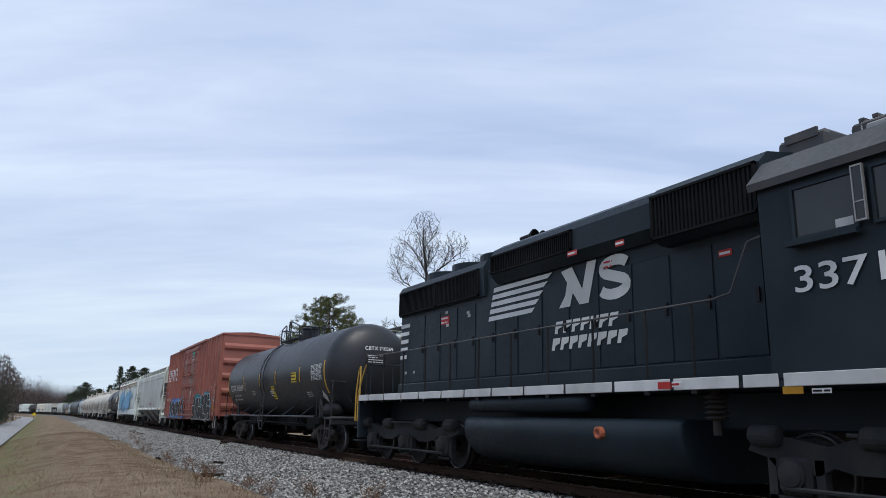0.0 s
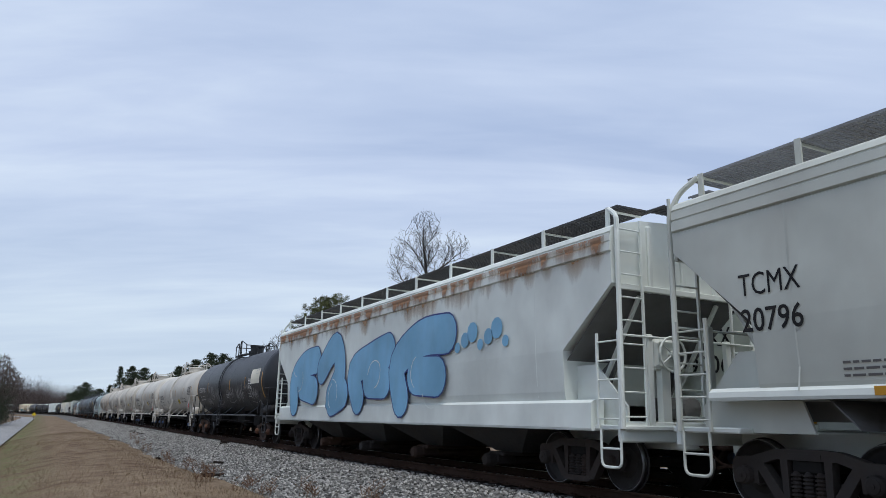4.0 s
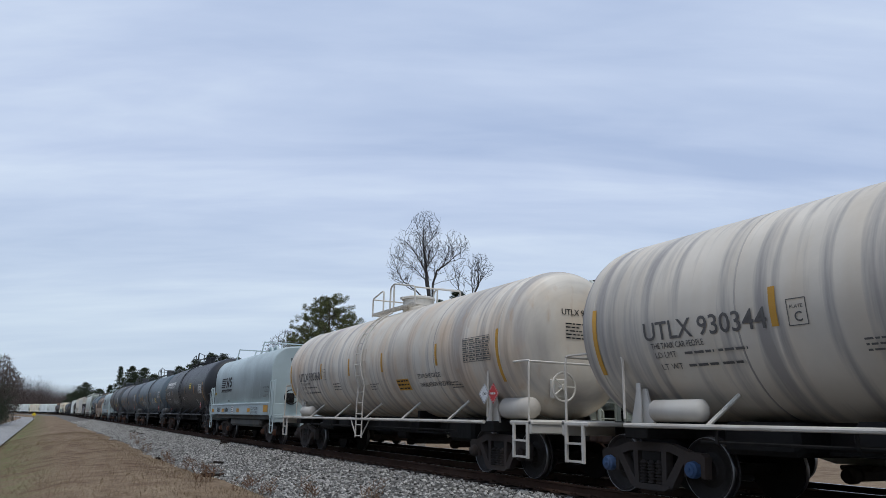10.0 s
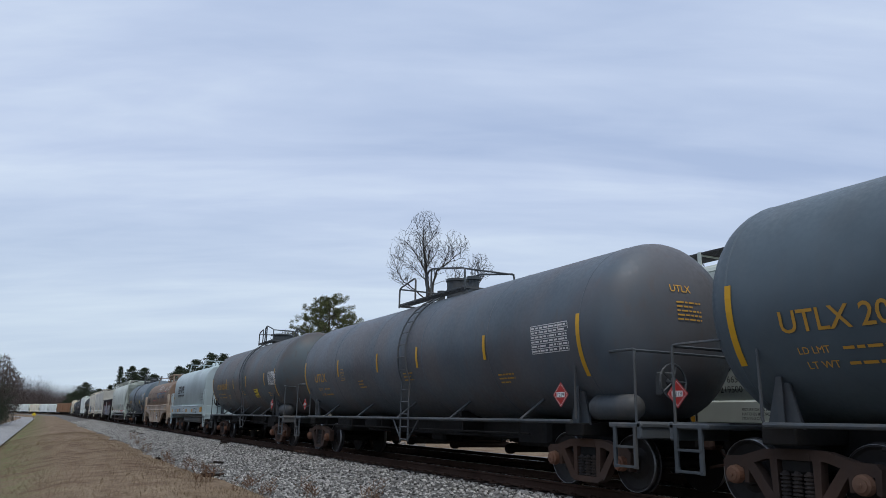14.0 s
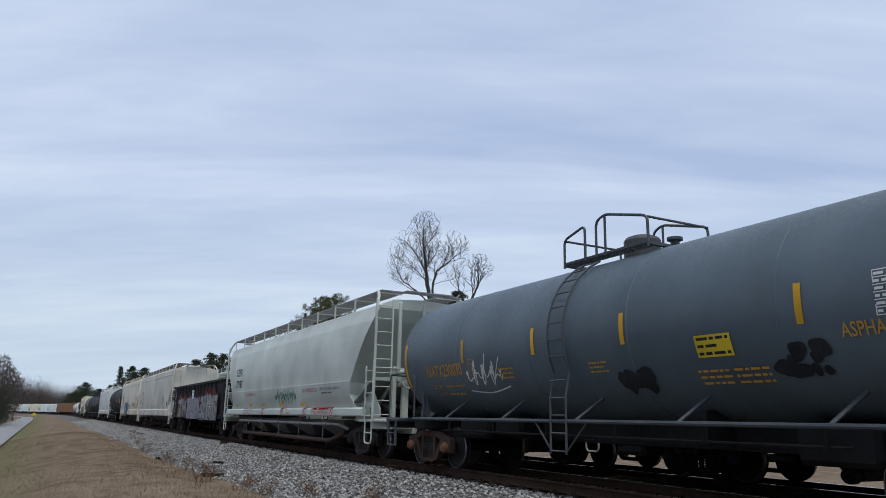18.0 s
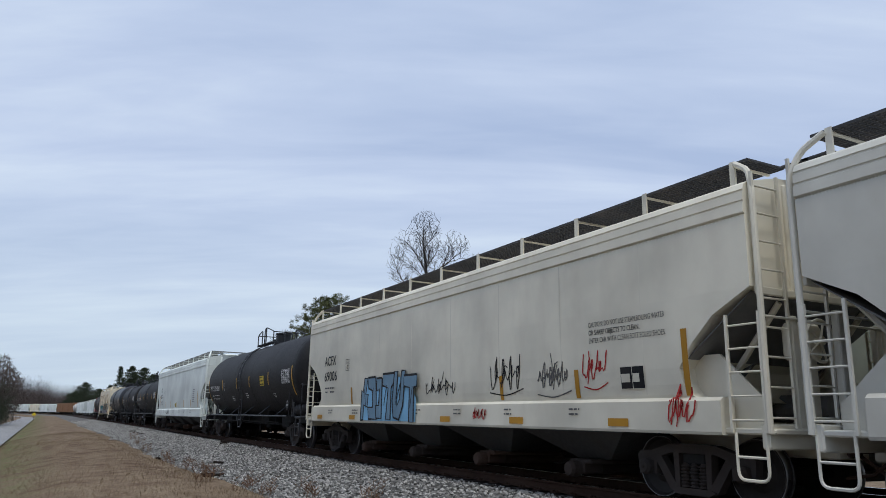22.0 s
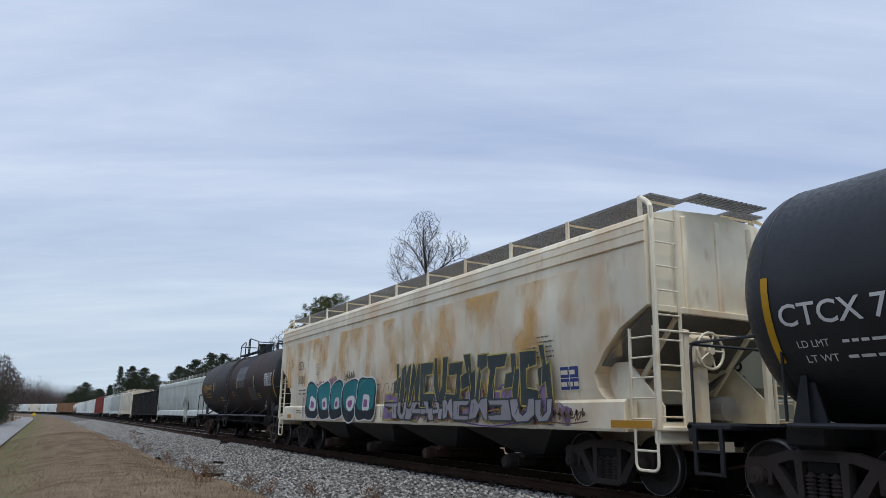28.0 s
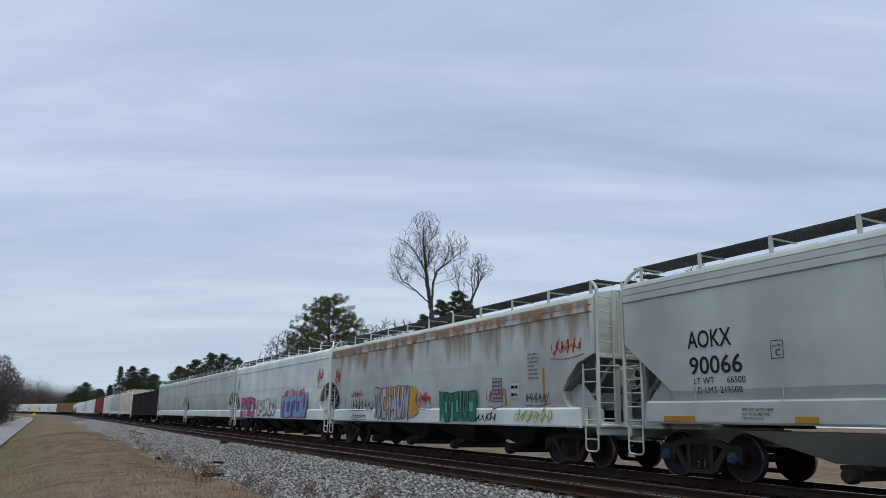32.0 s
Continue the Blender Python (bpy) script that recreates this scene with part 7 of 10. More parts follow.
# ---- trees ----
def branching(rng, height, base, wide, low, count, stems, lean, twigs, leaders):
    """Nodes of a leafless crown that reaches for points strewn through an egg-shaped space: places, parents."""
    c = []
    while len(c) < count:
        p = rng.uniform(-1, 1, 3)
        k = np.linalg.norm(p)
        if 0.25 < k < 1 and rng.random() < 0.35 + 0.65 * k:
            f = 1.0 - 0.28 * max(0.0, p[2]) - 0.10 * abs(p[2])
            c.append((p[0] * wide * f + lean * (p[2] + 1), p[1] * wide * f, (low + height) / 2 + p[2] * (height - low) / 2))
    c = np.array(c)
    step = height / 60
    pos, par = [np.array((0.0, 0.0, -0.3))], [-1]
    while pos[-1][2] < base:
        pos.append(pos[-1] + np.array((rng.normal(0, 0.05) * step, rng.normal(0, 0.05) * step, step)))
        par.append(len(pos) - 2)
    tip_ = len(pos) - 1
    # side leaders that fork from the stem
    for z0, dx, dy, length in leaders:
        n = min(range(tip_ + 1), key=lambda k: abs(pos[k][2] - z0))
        way = np.array((dx, dy, 0.8))
        for k in range(int(length / step)):
            way = way / np.linalg.norm(way) + np.array((rng.normal(0, 0.06), rng.normal(0, 0.06), 0.05))
            pos.append(pos[n] + way / np.linalg.norm(way) * step)
            par.append(n)
            n = len(pos) - 1
    stack = np.linalg.norm(c[:, None] - np.array(pos)[None], axis=2)
    near, dist = stack.argmin(1), stack.min(1)
    alive = np.ones(len(c), bool)
    near_kids = {}
    for turn in range(110):
        grown = {}
        for i in np.nonzero(alive)[0]:
            d = c[i] - pos[near[i]]
            grown.setdefault(int(near[i]), []).append(d / (np.linalg.norm(d) + 1e-9))
        if not grown:
            break
        for n, ds in grown.items():
            if turn == 0 and stems:
                dirs = [np.array((math.cos(a) * 0.42, math.sin(a) * 0.42, 0.9)) for a in [rng.uniform(0, 6.28) + 6.28 * k / stems for k in range(stems)]]
            else:
                v = np.sum(ds, 0)
                w = pos[n] - pos[par[n]] if par[n] >= 0 else np.array((0, 0, 1.0))
                dirs = [v / (np.linalg.norm(v) + 1e-9) + rng.normal(0, 0.09, 3) + w / np.linalg.norm(w) * 0.35 + np.array((0, 0, 0.12))]
            for v in dirs:
                q = pos[n] + v / np.linalg.norm(v) * step
                if turn > 1 and min(float(np.sum((q - pos[k]) ** 2)) for k in near_kids.get(n, [0])) < (0.5 * step) ** 2:
                    continue
                near_kids.setdefault(n, []).append(len(pos))
                pos.append(q)
                par.append(n)
                dd = np.linalg.norm(c - q, axis=1)
                m = dd < dist
                near[m], dist[m] = len(pos) - 1, dd[m]
        alive &= dist > step * 1.15
    # short twigs all over the outer branches
    first = len(pos)
    axis = np.array((0, 0, (low + height) / 2))
    for n in range(8, first):
        if pos[n][2] < base + step * 5:
            continue
        for k in range(twigs):
            w = pos[n] - pos[par[n]]
            d = rng.normal(0, 0.55, 3) + w / np.linalg.norm(w) + np.array((0, 0, 0.25))
            d *= step * rng.uniform(0.7, 1.5) / np.linalg.norm(d)
            pos.append(pos[n] + d)
            par.append(n)
            pos.append(pos[-1] + d * 0.8 + rng.normal(0, 0.3, 3) * step)
            par.append(len(pos) - 2)
    return np.array(pos), par


def limbed(rng, stem, limbs, lobes):
    """Nodes of a leafless tree: limbs as bent lines (x across, y deep, z up), which divide into boughs, twigs and sprays inside rounded lobes
    (x, y, z, half width, half height): places, parents."""
    pos, par = [np.array((0.0, 0.0, -0.3))], [-1]

    def inside(p):
        return any(((p[0] - x) / r) ** 2 + ((p[1] - y) / r) ** 2 + ((p[2] - z) / h) ** 2 < 1 for x, y, z, r, h in lobes)

    def run(n, pts, step):
        """Follow a bent line from node n; gives its nodes."""
        out = []
        for p in pts:
            p = np.array(p, float)
            m = max(1, int(np.linalg.norm(p - pos[n]) / step))
            a = pos[n]
            for k in range(1, m + 1):
                pos.append(a + (p - a) * k / m + rng.normal(0, 0.025, 3))
                par.append(n)
                n = len(pos) - 1
                out.append(n)
        return out

    def grow(n, way, length, level):
        step = (0.24, 0.17, 0.13)[level]
        gap = (0.24, 0.17, 9.0)[level]
        gone, since = 0.0, rng.uniform(0, gap)
        while gone < length:
            way = way / np.linalg.norm(way) + rng.normal(0, 0.13, 3) + np.array((0, 0, 0.02))
            way = way / np.linalg.norm(way)
            q = pos[n] + way * step
            if not inside(q):
                break
            pos.append(q)
            par.append(n)
            n = len(pos) - 1
            gone += step
            since += step
            if level < 2 and since > gap:
                since = 0.0
                a = np.cross(way, rng.normal(0, 1, 3))
                a /= np.linalg.norm(a) + 1e-9
                grow(n, way * 0.9 + a * rng.uniform(0.55, 1.0) + np.array((0, 0, 0.08)), (0.80, 0.36)[level] * rng.uniform(0.6, 1.2), level + 1)
    ends = run(0, stem, 0.3)
    for limb in limbs:
        start = np.array(limb[0], float)
        n = min(range(1, len(pos)), key=lambda k: float(np.sum((pos[k] - start) ** 2)))
        ends += run(n, limb[1:], 0.22)
    turn = 0.0
    for n in ends:
        if not inside(pos[n]) or rng.random() < 0.12:
            continue
        way = pos[n] - pos[par[n]]
        way = way / np.linalg.norm(way)
        turn += 2.4
        side_ = np.array((math.cos(turn), math.sin(turn), 0.25))
        grow(n, way * 0.7 + side_ * rng.uniform(0.6, 1.0) + np.array((0, 0, 0.2)), rng.uniform(0.9, 2.3), 0)
    return np.array(pos), par


def crown_mesh(pos, par, r0, tip, g_trunk, g_crown, thin=0.56):
    """Tubes along the chains of nodes, thick where much hangs on them."""
    n = len(pos)
    kids = [[] for _ in range(n)]
    for i, p in enumerate(par):
        if p >= 0:
            kids[p].append(i)
    load = [0.0] * n
    for i in range(n - 1, -1, -1):
        load[i] = max(1.0, sum(load[k] for k in kids[i]))
    rad = [tip + (r0 - tip) * (w / load[0]) ** thin for w in load]
    todo = [[0]]
    while todo:
        chain = todo.pop()
        i = chain[-1]
        while kids[i]:
            ks = sorted(kids[i], key=lambda k: -load[k])
            todo += [[i, k] for k in ks[1:]]
            i = ks[0]
            chain.append(i)
        pts = [Vector(pos[k]) for k in chain]
        rr = [rad[k] for k in chain]
        if len(pts) > 1 and rr[0] > rr[1] * 1.3 and chain[0] != 0:
            rr[0] = rr[1]
        rr[-1] *= 0.5
        sides = 7 if rr[1] > 0.09 else 4 if rr[1] > 0.03 else 3
        rings = []
        for k, p in enumerate(pts):
            d = (pts[min(k + 1, len(pts) - 1)] - pts[max(k - 1, 0)]).normalized()
            a = d.orthogonal().normalized() if k == 0 else (a - d * a.dot(d)).normalized()
            b = d.cross(a)
            rings.append([p + (a * math.cos(t) + b * math.sin(t)) * rr[k] for t in [2 * math.pi * m / sides for m in range(sides)]])
        (g_trunk if chain[0] == 0 else g_crown).loft(rings)


def bare_tree(label, x, y, height, seed, r, count, wide, base, low, bark=None, stems=3, lean=0.0, tip=0.012, twigs=2, leaders=()):
    """A leafless tree: base is where the stem forks, low the foot of its crown."""
    tr = thing("bare_tree", label, "tree", "bare trees")
    rng = np.random.default_rng(seed)
    pos, par = branching(rng, height, base, wide, low, count, stems, lean, twigs, leaders)
    t, g = Geo(), Geo()
    crown_mesh(pos, par, r, tip, t, g)
    part("trunk", t, bark or M_BARK, tr)
    part("crown", g, bark or M_BARK, tr)
    tr.location = (x, y, ground_z(x, y))
    return tr


def limbed_tree(label, azimuth, dist, seed, r, tip, stem, limbs, lobes):
    """A leafless tree with the limbs and lobes given, facing the camera with its x axis."""
    tr = thing("bare_tree", label, "tree", "bare trees")
    pos, par = limbed(np.random.default_rng(seed), stem, limbs, lobes)
    t, g = Geo(), Geo()
    crown_mesh(pos, par, r, tip, t, g, 0.60)
    part("trunk", t, M_BARK, tr)
    part("crown", g, M_BARK, tr)
    x, y = spot(azimuth, dist)
    tr.matrix_basis = pose(x, y, 0, 0, 0, -azimuth)
    return tr


def needles(centres, size, per, seed, wide, flat=0.5):
    """Sprays of needles: thin blades strewn through a flat clump round each centre, pointing out and up."""
    rng = np.random.default_rng(seed)
    c = np.repeat(np.array(centres, float), per, 0)
    n = len(c)
    d = rng.normal(0, 1, (n, 3))
    d /= np.linalg.norm(d, axis=1)[:, None]
    base = c + d * np.array((1, 1, flat)) * size * rng.uniform(0.15, 1.0, n)[:, None]
    way = d + np.array((0, 0, 0.6)) + rng.normal(0, 0.4, (n, 3))
    way /= np.linalg.norm(way, axis=1)[:, None]
    w = np.cross(way, rng.normal(0, 1, (n, 3)))
    w /= np.linalg.norm(w, axis=1)[:, None] + 1e-9
    vs = np.stack([base + w * wide, base - w * wide, base + way * size * rng.uniform(0.22, 0.45, n)[:, None]], 1).reshape(-1, 3)
    return vs.tolist(), np.arange(3 * n).reshape(-1, 3).tolist()


def conifer(label, x, y, height, low, reach, seed, shape="dome", mat=None, limbs=60, clump=0.45, per=70, wide=0.022, rise=0.15, gaps=0.15):
    """An evergreen: limbs in uneven tiers from the height low to the top, each with flat clumps of needles towards its end."""
    rng = random.Random(seed)
    tr = thing("pine_tree", label, "tree", "evergreen trees")
    g = Geo()
    g.tube([(0, 0, -0.3), (0.1, 0.05, height * 0.5), (0, 0, height * 0.97)], height * 0.017, 8, height * 0.003)
    centres = [(0, 0, height - clump * 0.3)]
    for k in range(limbs):
        t = (k + rng.uniform(0, 0.8)) / limbs
        z = low + (height - low) * t
        if shape == "dome":
            full = reach * math.sqrt(max(0.02, 1 - t ** 1.5)) * (0.72 + 0.28 * math.sin(min(1.0, t * 3.2) * math.pi / 2))
        else:
            full = reach * (1.03 - t)
        if rng.random() < gaps:
            full *= 0.55
        a = k * 2.4 + rng.uniform(-0.5, 0.5)
        l = full * rng.uniform(0.78, 1.08)
        up = (rise + 0.35 * t) * l * rng.uniform(0.4, 1.3)
        end = Vector((math.cos(a) * l, math.sin(a) * l, z - 0.25 * l * (shape == "dome") + up))
        start = Vector((0, 0, z - 0.25 * l * (shape == "dome")))
        bend = start.lerp(end, 0.55) + Vector((0, 0, -0.06 * l))
        g.tube([tuple(start), tuple(bend), tuple(end)], 0.012 * height * (1.1 - t) * 0.5 + 0.015, 4, 0.012)
        m = max(2, int(l / (clump * 0.85)))
        for j in range(m):
            f = 1.0 - 0.72 * j / m
            p = start.lerp(bend, f / 0.55) if f < 0.55 else bend.lerp(end, (f - 0.55) / 0.45)
            sp = l * f * 0.16 + clump * 0.2
            for _ in range(2 if j < m * 0.6 else 1):
                centres.append((p.x - math.sin(a) * rng.gauss(0, sp), p.y + math.cos(a) * rng.gauss(0, sp), p.z + rng.gauss(0, clump * 0.22)))
    part("trunk", g, M_BARK_DARK, tr)
    me = bpy.data.meshes.new("crown")
    vs, fs = needles(centres, clump, per, seed, wide)
    me.from_pydata(vs, [], fs)
    me.materials.append(mat or M_PINE)
    part("crown", me, None, tr)
    tr.location = (x, y, ground_z(x, y))
    return tr


def pine(label, x, y, height, low, reach, seed, mat, limbs=46, clump=0.34, per=90, wide=0.02):
    """A broad domed pine: crooked limbs that fork, every fork ending in a round tuft of needles."""
    rng = random.Random(seed)
    tr = thing("pine_tree", label, "tree", "evergreen trees")
    g = Geo()
    g.tube([(0, 0, -0.3), (0.15, 0.05, height * 0.55), (-0.05, 0, height * 0.96)], height * 0.02, 8, height * 0.003)
    centres = []
    for k in range(limbs):
        t = (k + rng.uniform(0.0, 0.9)) / limbs
        a = k * 2.4 + rng.uniform(-0.4, 0.4)
        full = reach * math.sqrt(max(0.02, 1 - t ** 1.35)) * rng.uniform(0.82, 1.05)
        z1 = low + (height - low) * t
        z0 = z1 - full * (0.10 + 0.35 * t) - 0.1
        out_, cross = Vector((math.cos(a), math.sin(a), 0)), Vector((-math.sin(a), math.cos(a), 0))
        start, end = Vector((0, 0, z0)), out_ * full + Vector((0, 0, z1))
        bend = start.lerp(end, 0.5) + cross * rng.uniform(-0.12, 0.12) * full + Vector((0, 0, rng.uniform(-0.02, 0.09) * full))
        g.tube([tuple(start), tuple(bend), tuple(end)], 0.035 + 0.05 * (1 - t), 4, 0.014)
        m = 3 + int(full * 2.0)
        for j in range(m):
            f = 0.30 + 0.70 * (j + rng.random()) / m
            p = start.lerp(bend, f / 0.5) if f < 0.5 else bend.lerp(end, (f - 0.5) / 0.5)
            way = cross * rng.choice((-1, 1)) * rng.uniform(0.15, 0.55) * (0.45 + 0.12 * full) + out_ * rng.uniform(0.0, 0.4) + Vector((0, 0, rng.uniform(0.0, 0.45)))
            q = p + way
            g.tube([tuple(p), tuple(q)], 0.016, 3, 0.009)
            centres.append(tuple(q))
            if rng.random() < 0.5:
                centres.append(tuple(q + Vector([rng.gauss(0, clump * 0.7) for _ in range(3)])))
        centres.append(tuple(end))
    part("trunk", g, M_BARK_DARK, tr)
    me = bpy.data.meshes.new("crown")
    vs, fs = needles(centres, clump, per, seed, wide, 0.85)
    me.from_pydata(vs, [], fs)
    me.materials.append(mat)
    part("crown", me, None, tr)
    tr.location = (x, y, ground_z(x, y))
    return tr


def brush_patch(name, label, centres, seed, twigs, size, mat=None):
    """Far leafless scrub: countless thin twigs."""
    rng = np.random.default_rng(seed)
    c = np.repeat(np.array(centres, float), twigs, 0)
    n = len(c)
    h = c[:, 3] * rng.uniform(0.1, 1.0, n) ** 0.8
    sp = c[:, 4]
    p = np.stack([c[:, 0] + rng.normal(0, 1, n) * sp, c[:, 1] + rng.normal(0, 1, n) * sp, c[:, 2] + h * rng.uniform(0.2, 0.9, n)], -1)
    d = np.stack([rng.normal(0, 0.5, n), rng.normal(0, 0.5, n), rng.uniform(0.5, 1.2, n)], -1) * size
    w = np.stack([rng.normal(0, 1, n), rng.normal(0, 1, n), np.zeros(n)], -1) * size * 0.05
    vs = np.stack([p + w, p - w, p + d], 1).reshape(-1, 3)
    me = bpy.data.meshes.new(name)
    me.from_pydata(vs.tolist(), [], np.arange(3 * n).reshape(-1, 3).tolist())
    me.materials.append(mat or M_BRUSH)
    return tagged(new(name, me), label, "woods", kind="stuff")


def spot(azimuth, dist):
    """A place by its bearing from the camera, degrees to the right of the track's line."""
    a = radians(azimuth)
    return dist * math.sin(a), dist * math.cos(a)


def plant():
    limbed_tree("tall leafless hardwood with a rounded crown of fine branches", 27.1, 62, 21, 0.23, 0.0065, [(0, 0, 5), (0.03, 0, 9.9)],
                [[(0, 0, 9.9), (-0.45, 0.1, 12.6), (-0.83, 0.1, 15.6), (-0.93, 0, 17.7), (-0.85, 0, 18.9)], [(0, 0, 9.9), (0.05, -0.1, 12.4), (0.35, -0.2, 13.6), (1.4, -0.4, 14.4), (2.2, -0.6, 15.05), (3.0, -0.7, 15.7)],
                 [(0.1, 0, 12.5), (0.95, 0.6, 12.9), (1.8, 1.1, 13.1)], [(0, 0, 10.5), (-1.3, -0.3, 11.7), (-2.45, -0.5, 12.5), (-2.9, -0.6, 13.2), (-3.8, -0.6, 13.8)], [(-1.3, -0.3, 11.7), (-2.0, -1.0, 11.9), (-3.2, -1.4, 12.6)],
                 [(-0.6, 0, 13.6), (-1.5, 0.6, 15.2), (-2.5, 1.0, 16.5), (-2.9, 1.1, 17.4)], [(-0.83, 0, 15.6), (0.2, -0.5, 16.9), (0.6, -0.7, 18.3)], [(0.8, -0.3, 14.0), (1.4, -1.0, 15.6), (1.75, -1.2, 17.0)],
                 [(-0.9, 0, 16.3), (-1.5, 0.5, 17.6), (-1.7, 0.6, 18.6)], [(-0.5, 0, 12.9), (-1.75, 0.9, 14.1), (-3.0, 1.2, 14.9), (-3.9, 1.2, 15.1)], [(-0.6, 0, 14), (0.1, 1.2, 15.2), (0.5, 1.9, 16.5)], [(-0.4, 0, 13.2), (-0.6, -1.2, 14.6), (-0.9, -1.8, 16.0)],
                 [(1.4, -0.4, 14.4), (2.4, 0.4, 14.9), (3.1, 0.8, 14.8)], [(-2.45, -0.5, 12.5), (-3.2, 0.3, 13.8), (-3.5, 0.4, 14.8)]],
                [(-0.75, 0, 17.35, 1.5, 1.85), (-2.4, 0.2, 15.6, 1.6, 1.9), (-2.8, 0, 14.0, 1.35, 1.35), (-2.7, -0.6, 12.6, 1.2, 1.0), (1.7, -0.4, 15.5, 1.55, 1.8), (-0.3, 0, 15.0, 2.2, 2.4), (1.6, 0.4, 13.6, 1.5, 0.9)])
    limbed_tree("slender leafless hardwood leaning beside a taller one", 29.75, 60, 8, 0.13, 0.0065, [(0.2, 0, 4), (0.1, 0, 9.6)],
                [[(0.1, 0, 9.6), (0.6, 0, 11.2), (1.1, 0.1, 12.2), (1.6, 0.1, 13.2)], [(0.6, 0, 11.2), (0.5, 0.5, 12.6), (0.65, 0.6, 14.2)], [(0.1, 0, 9.8), (-0.5, -0.3, 11.6), (-0.9, -0.4, 13.2)], [(1.1, 0.1, 12.2), (1.0, -0.5, 13.4), (1.1, -0.6, 14.4)]],
                [(1.2, 0, 13.0, 1.3, 1.9), (-0.5, 0, 12.6, 1.2, 1.6), (0.4, 0, 13.6, 1.1, 1.2)])
    for az, dist, hgt, low, reach, sd in ((29.25, 70, 13.9, 5.0, 2.3, 5), (26.5, 74, 12.0, 4.0, 1.7, 6), (27.9, 75, 13.7, 4.0, 2.3, 9), (30.1, 74, 13.2, 4.0, 1.3, 7)):
        x, y = spot(az, dist)
        conifer("dark bushy evergreen below bare trees", x, y, hgt, low, reach, sd, mat=M_FIR, limbs=120, clump=0.30, per=70, wide=0.03, gaps=0.25)
    x, y = spot(19.1, 85)
    pine("tall pine with a broad domed crown of round tufts", x, y, 15.35, 8.6, 5.5, 2, M_PINE, limbs=66, clump=0.31, per=120)
    for az, dist, hgt, sd in ((15.9, 95, 12.6, 31), (23.6, 92, 14.3, 32), (20.8, 95, 12.8, 33), (25.2, 100, 15.0, 35), (44.1, 55, 12.9, 36), (47.9, 55, 13.6, 37), (22.4, 105, 15.2, 38)):
        x, y = spot(az, dist)
        bare_tree("small leafless tree behind the standing train", x, y, hgt, sd, 0.14, 520, 3.6, 3.5, 4.5, tip=0.011)
    for az, dist, hgt, sd in ((8.5, 150, 9.6, 41), (9.5, 152, 11.2, 42), (10.6, 150, 12.4, 43), (11.5, 155, 12.8, 44), (12.5, 160, 12.4, 46), (13.5, 165, 11.8, 47), (14.3, 160, 10.6, 48)):
        x, y = spot(az, dist)
        conifer("pine in a row of evergreens beyond the tracks", x, y, hgt + 0.8, 1.5, 3.7, sd, mat=M_FIR, limbs=110, clump=0.55, per=44, wide=0.05, gaps=0.3)
    for az, dist, hgt, reach, sd in ((4.50, 285, 17.6, 3.9, 51), (3.95, 300, 11.5, 3.2, 56)):
        x, y = spot(az, dist)
        conifer("pointed dark fir beyond the tracks", x, y, hgt, 1.5, reach, sd, "cone", M_FIR, limbs=80, clump=0.7, per=44, wide=0.06, rise=-0.25, gaps=0.2)
    for az, dist, hgt, sd in ((5.25, 270, 17.0, 52), (6.05, 265, 16.4, 53), (6.75, 250, 13.6, 54), (5.6, 290, 15.0, 55)):
        x, y = spot(az, dist)
        conifer("tall dark pine beyond the standing train", x, y, hgt, 2.0, 4.3, sd, mat=M_FIR, limbs=130, clump=0.65, per=40, wide=0.07, gaps=0.3)
    for az, dist, hgt, sd in ((2.35, 405, 15.4, 61), (3.3, 400, 12.2, 62), (1.75, 420, 11.0, 63)):
        x, y = spot(az, dist)
        conifer("rounded evergreen near the bend", x, y, hgt, 1.0, 6.6, sd, mat=M_FIR, limbs=90, clump=1.1, per=44, wide=0.09, gaps=0.2)
    # leafless wood to the side of the road, and far woods beyond the bend
    for i, (az, dist, hgt) in enumerate(((-3.9, 128, 12.0), (-2.85, 135, 11.4), (-2.35, 150, 11.0), (-5.2, 118, 12.5), (-3.3, 150, 12.5), (-1.75, 215, 12.5), (-6.0, 110, 12.0), (-2.1, 190, 12.0), (-4.6, 165, 13.0), (-2.6, 142, 11.4))):
        x, y = spot(az, dist)
        bare_tree("leafless roadside tree in a dense wood", x, y, hgt, 70 + i, 0.13, 260, 2.4, 1.6, 1.6, M_BARK_DARK, tip=0.022)
    rng = random.Random(7)
    cs = []
    for k in range(40):
        x, y = spot(rng.uniform(-7.5, -2.3), rng.uniform(135, 215))
        cs.append((x, y, ground_z(x, y), rng.uniform(6.5, 12.0), 1.5))
    brush_patch("roadside_brush", "brown leafless brush and saplings beside the road", cs, 3, 3600, 0.42)
    cs = []
    for k in range(12):
        x, y = spot(rng.uniform(-4.5, -2.7), rng.uniform(132, 145))
        cs.append((x, y, ground_z(x, y), rng.uniform(8, 11.0), 1.1))
    brush_patch("roadside_evergreens", "dark leafy undergrowth at the edge of the roadside wood", cs, 13, 2600, 0.35, M_FIR)
    # unseen wood added left of and behind the camera, blocks the low sky light
    cs = []
    for k in range(90):
        x, y = rng.uniform(-30, -17), rng.uniform(-75, 122)
        cs.append((x, y, ground_z(x, y), rng.uniform(9.0, 13.5), 2.2))
    brush_patch("roadside_wood", "brown leafless wood added out of view to block low sky light", cs, 33, 800, 1.0)
    cs = []
    for k in range(190):
        x, y = spot(rng.uniform(-4.5, 4.5), rng.uniform(520, 680))
        cs.append((x, y, 0.0, rng.uniform(14, 25) * (1.1 if x < 0 else 0.9), 4.0))
    brush_patch("far_woods", "far brown leafless woods beyond the bend", cs, 4, 1300, 1.15)
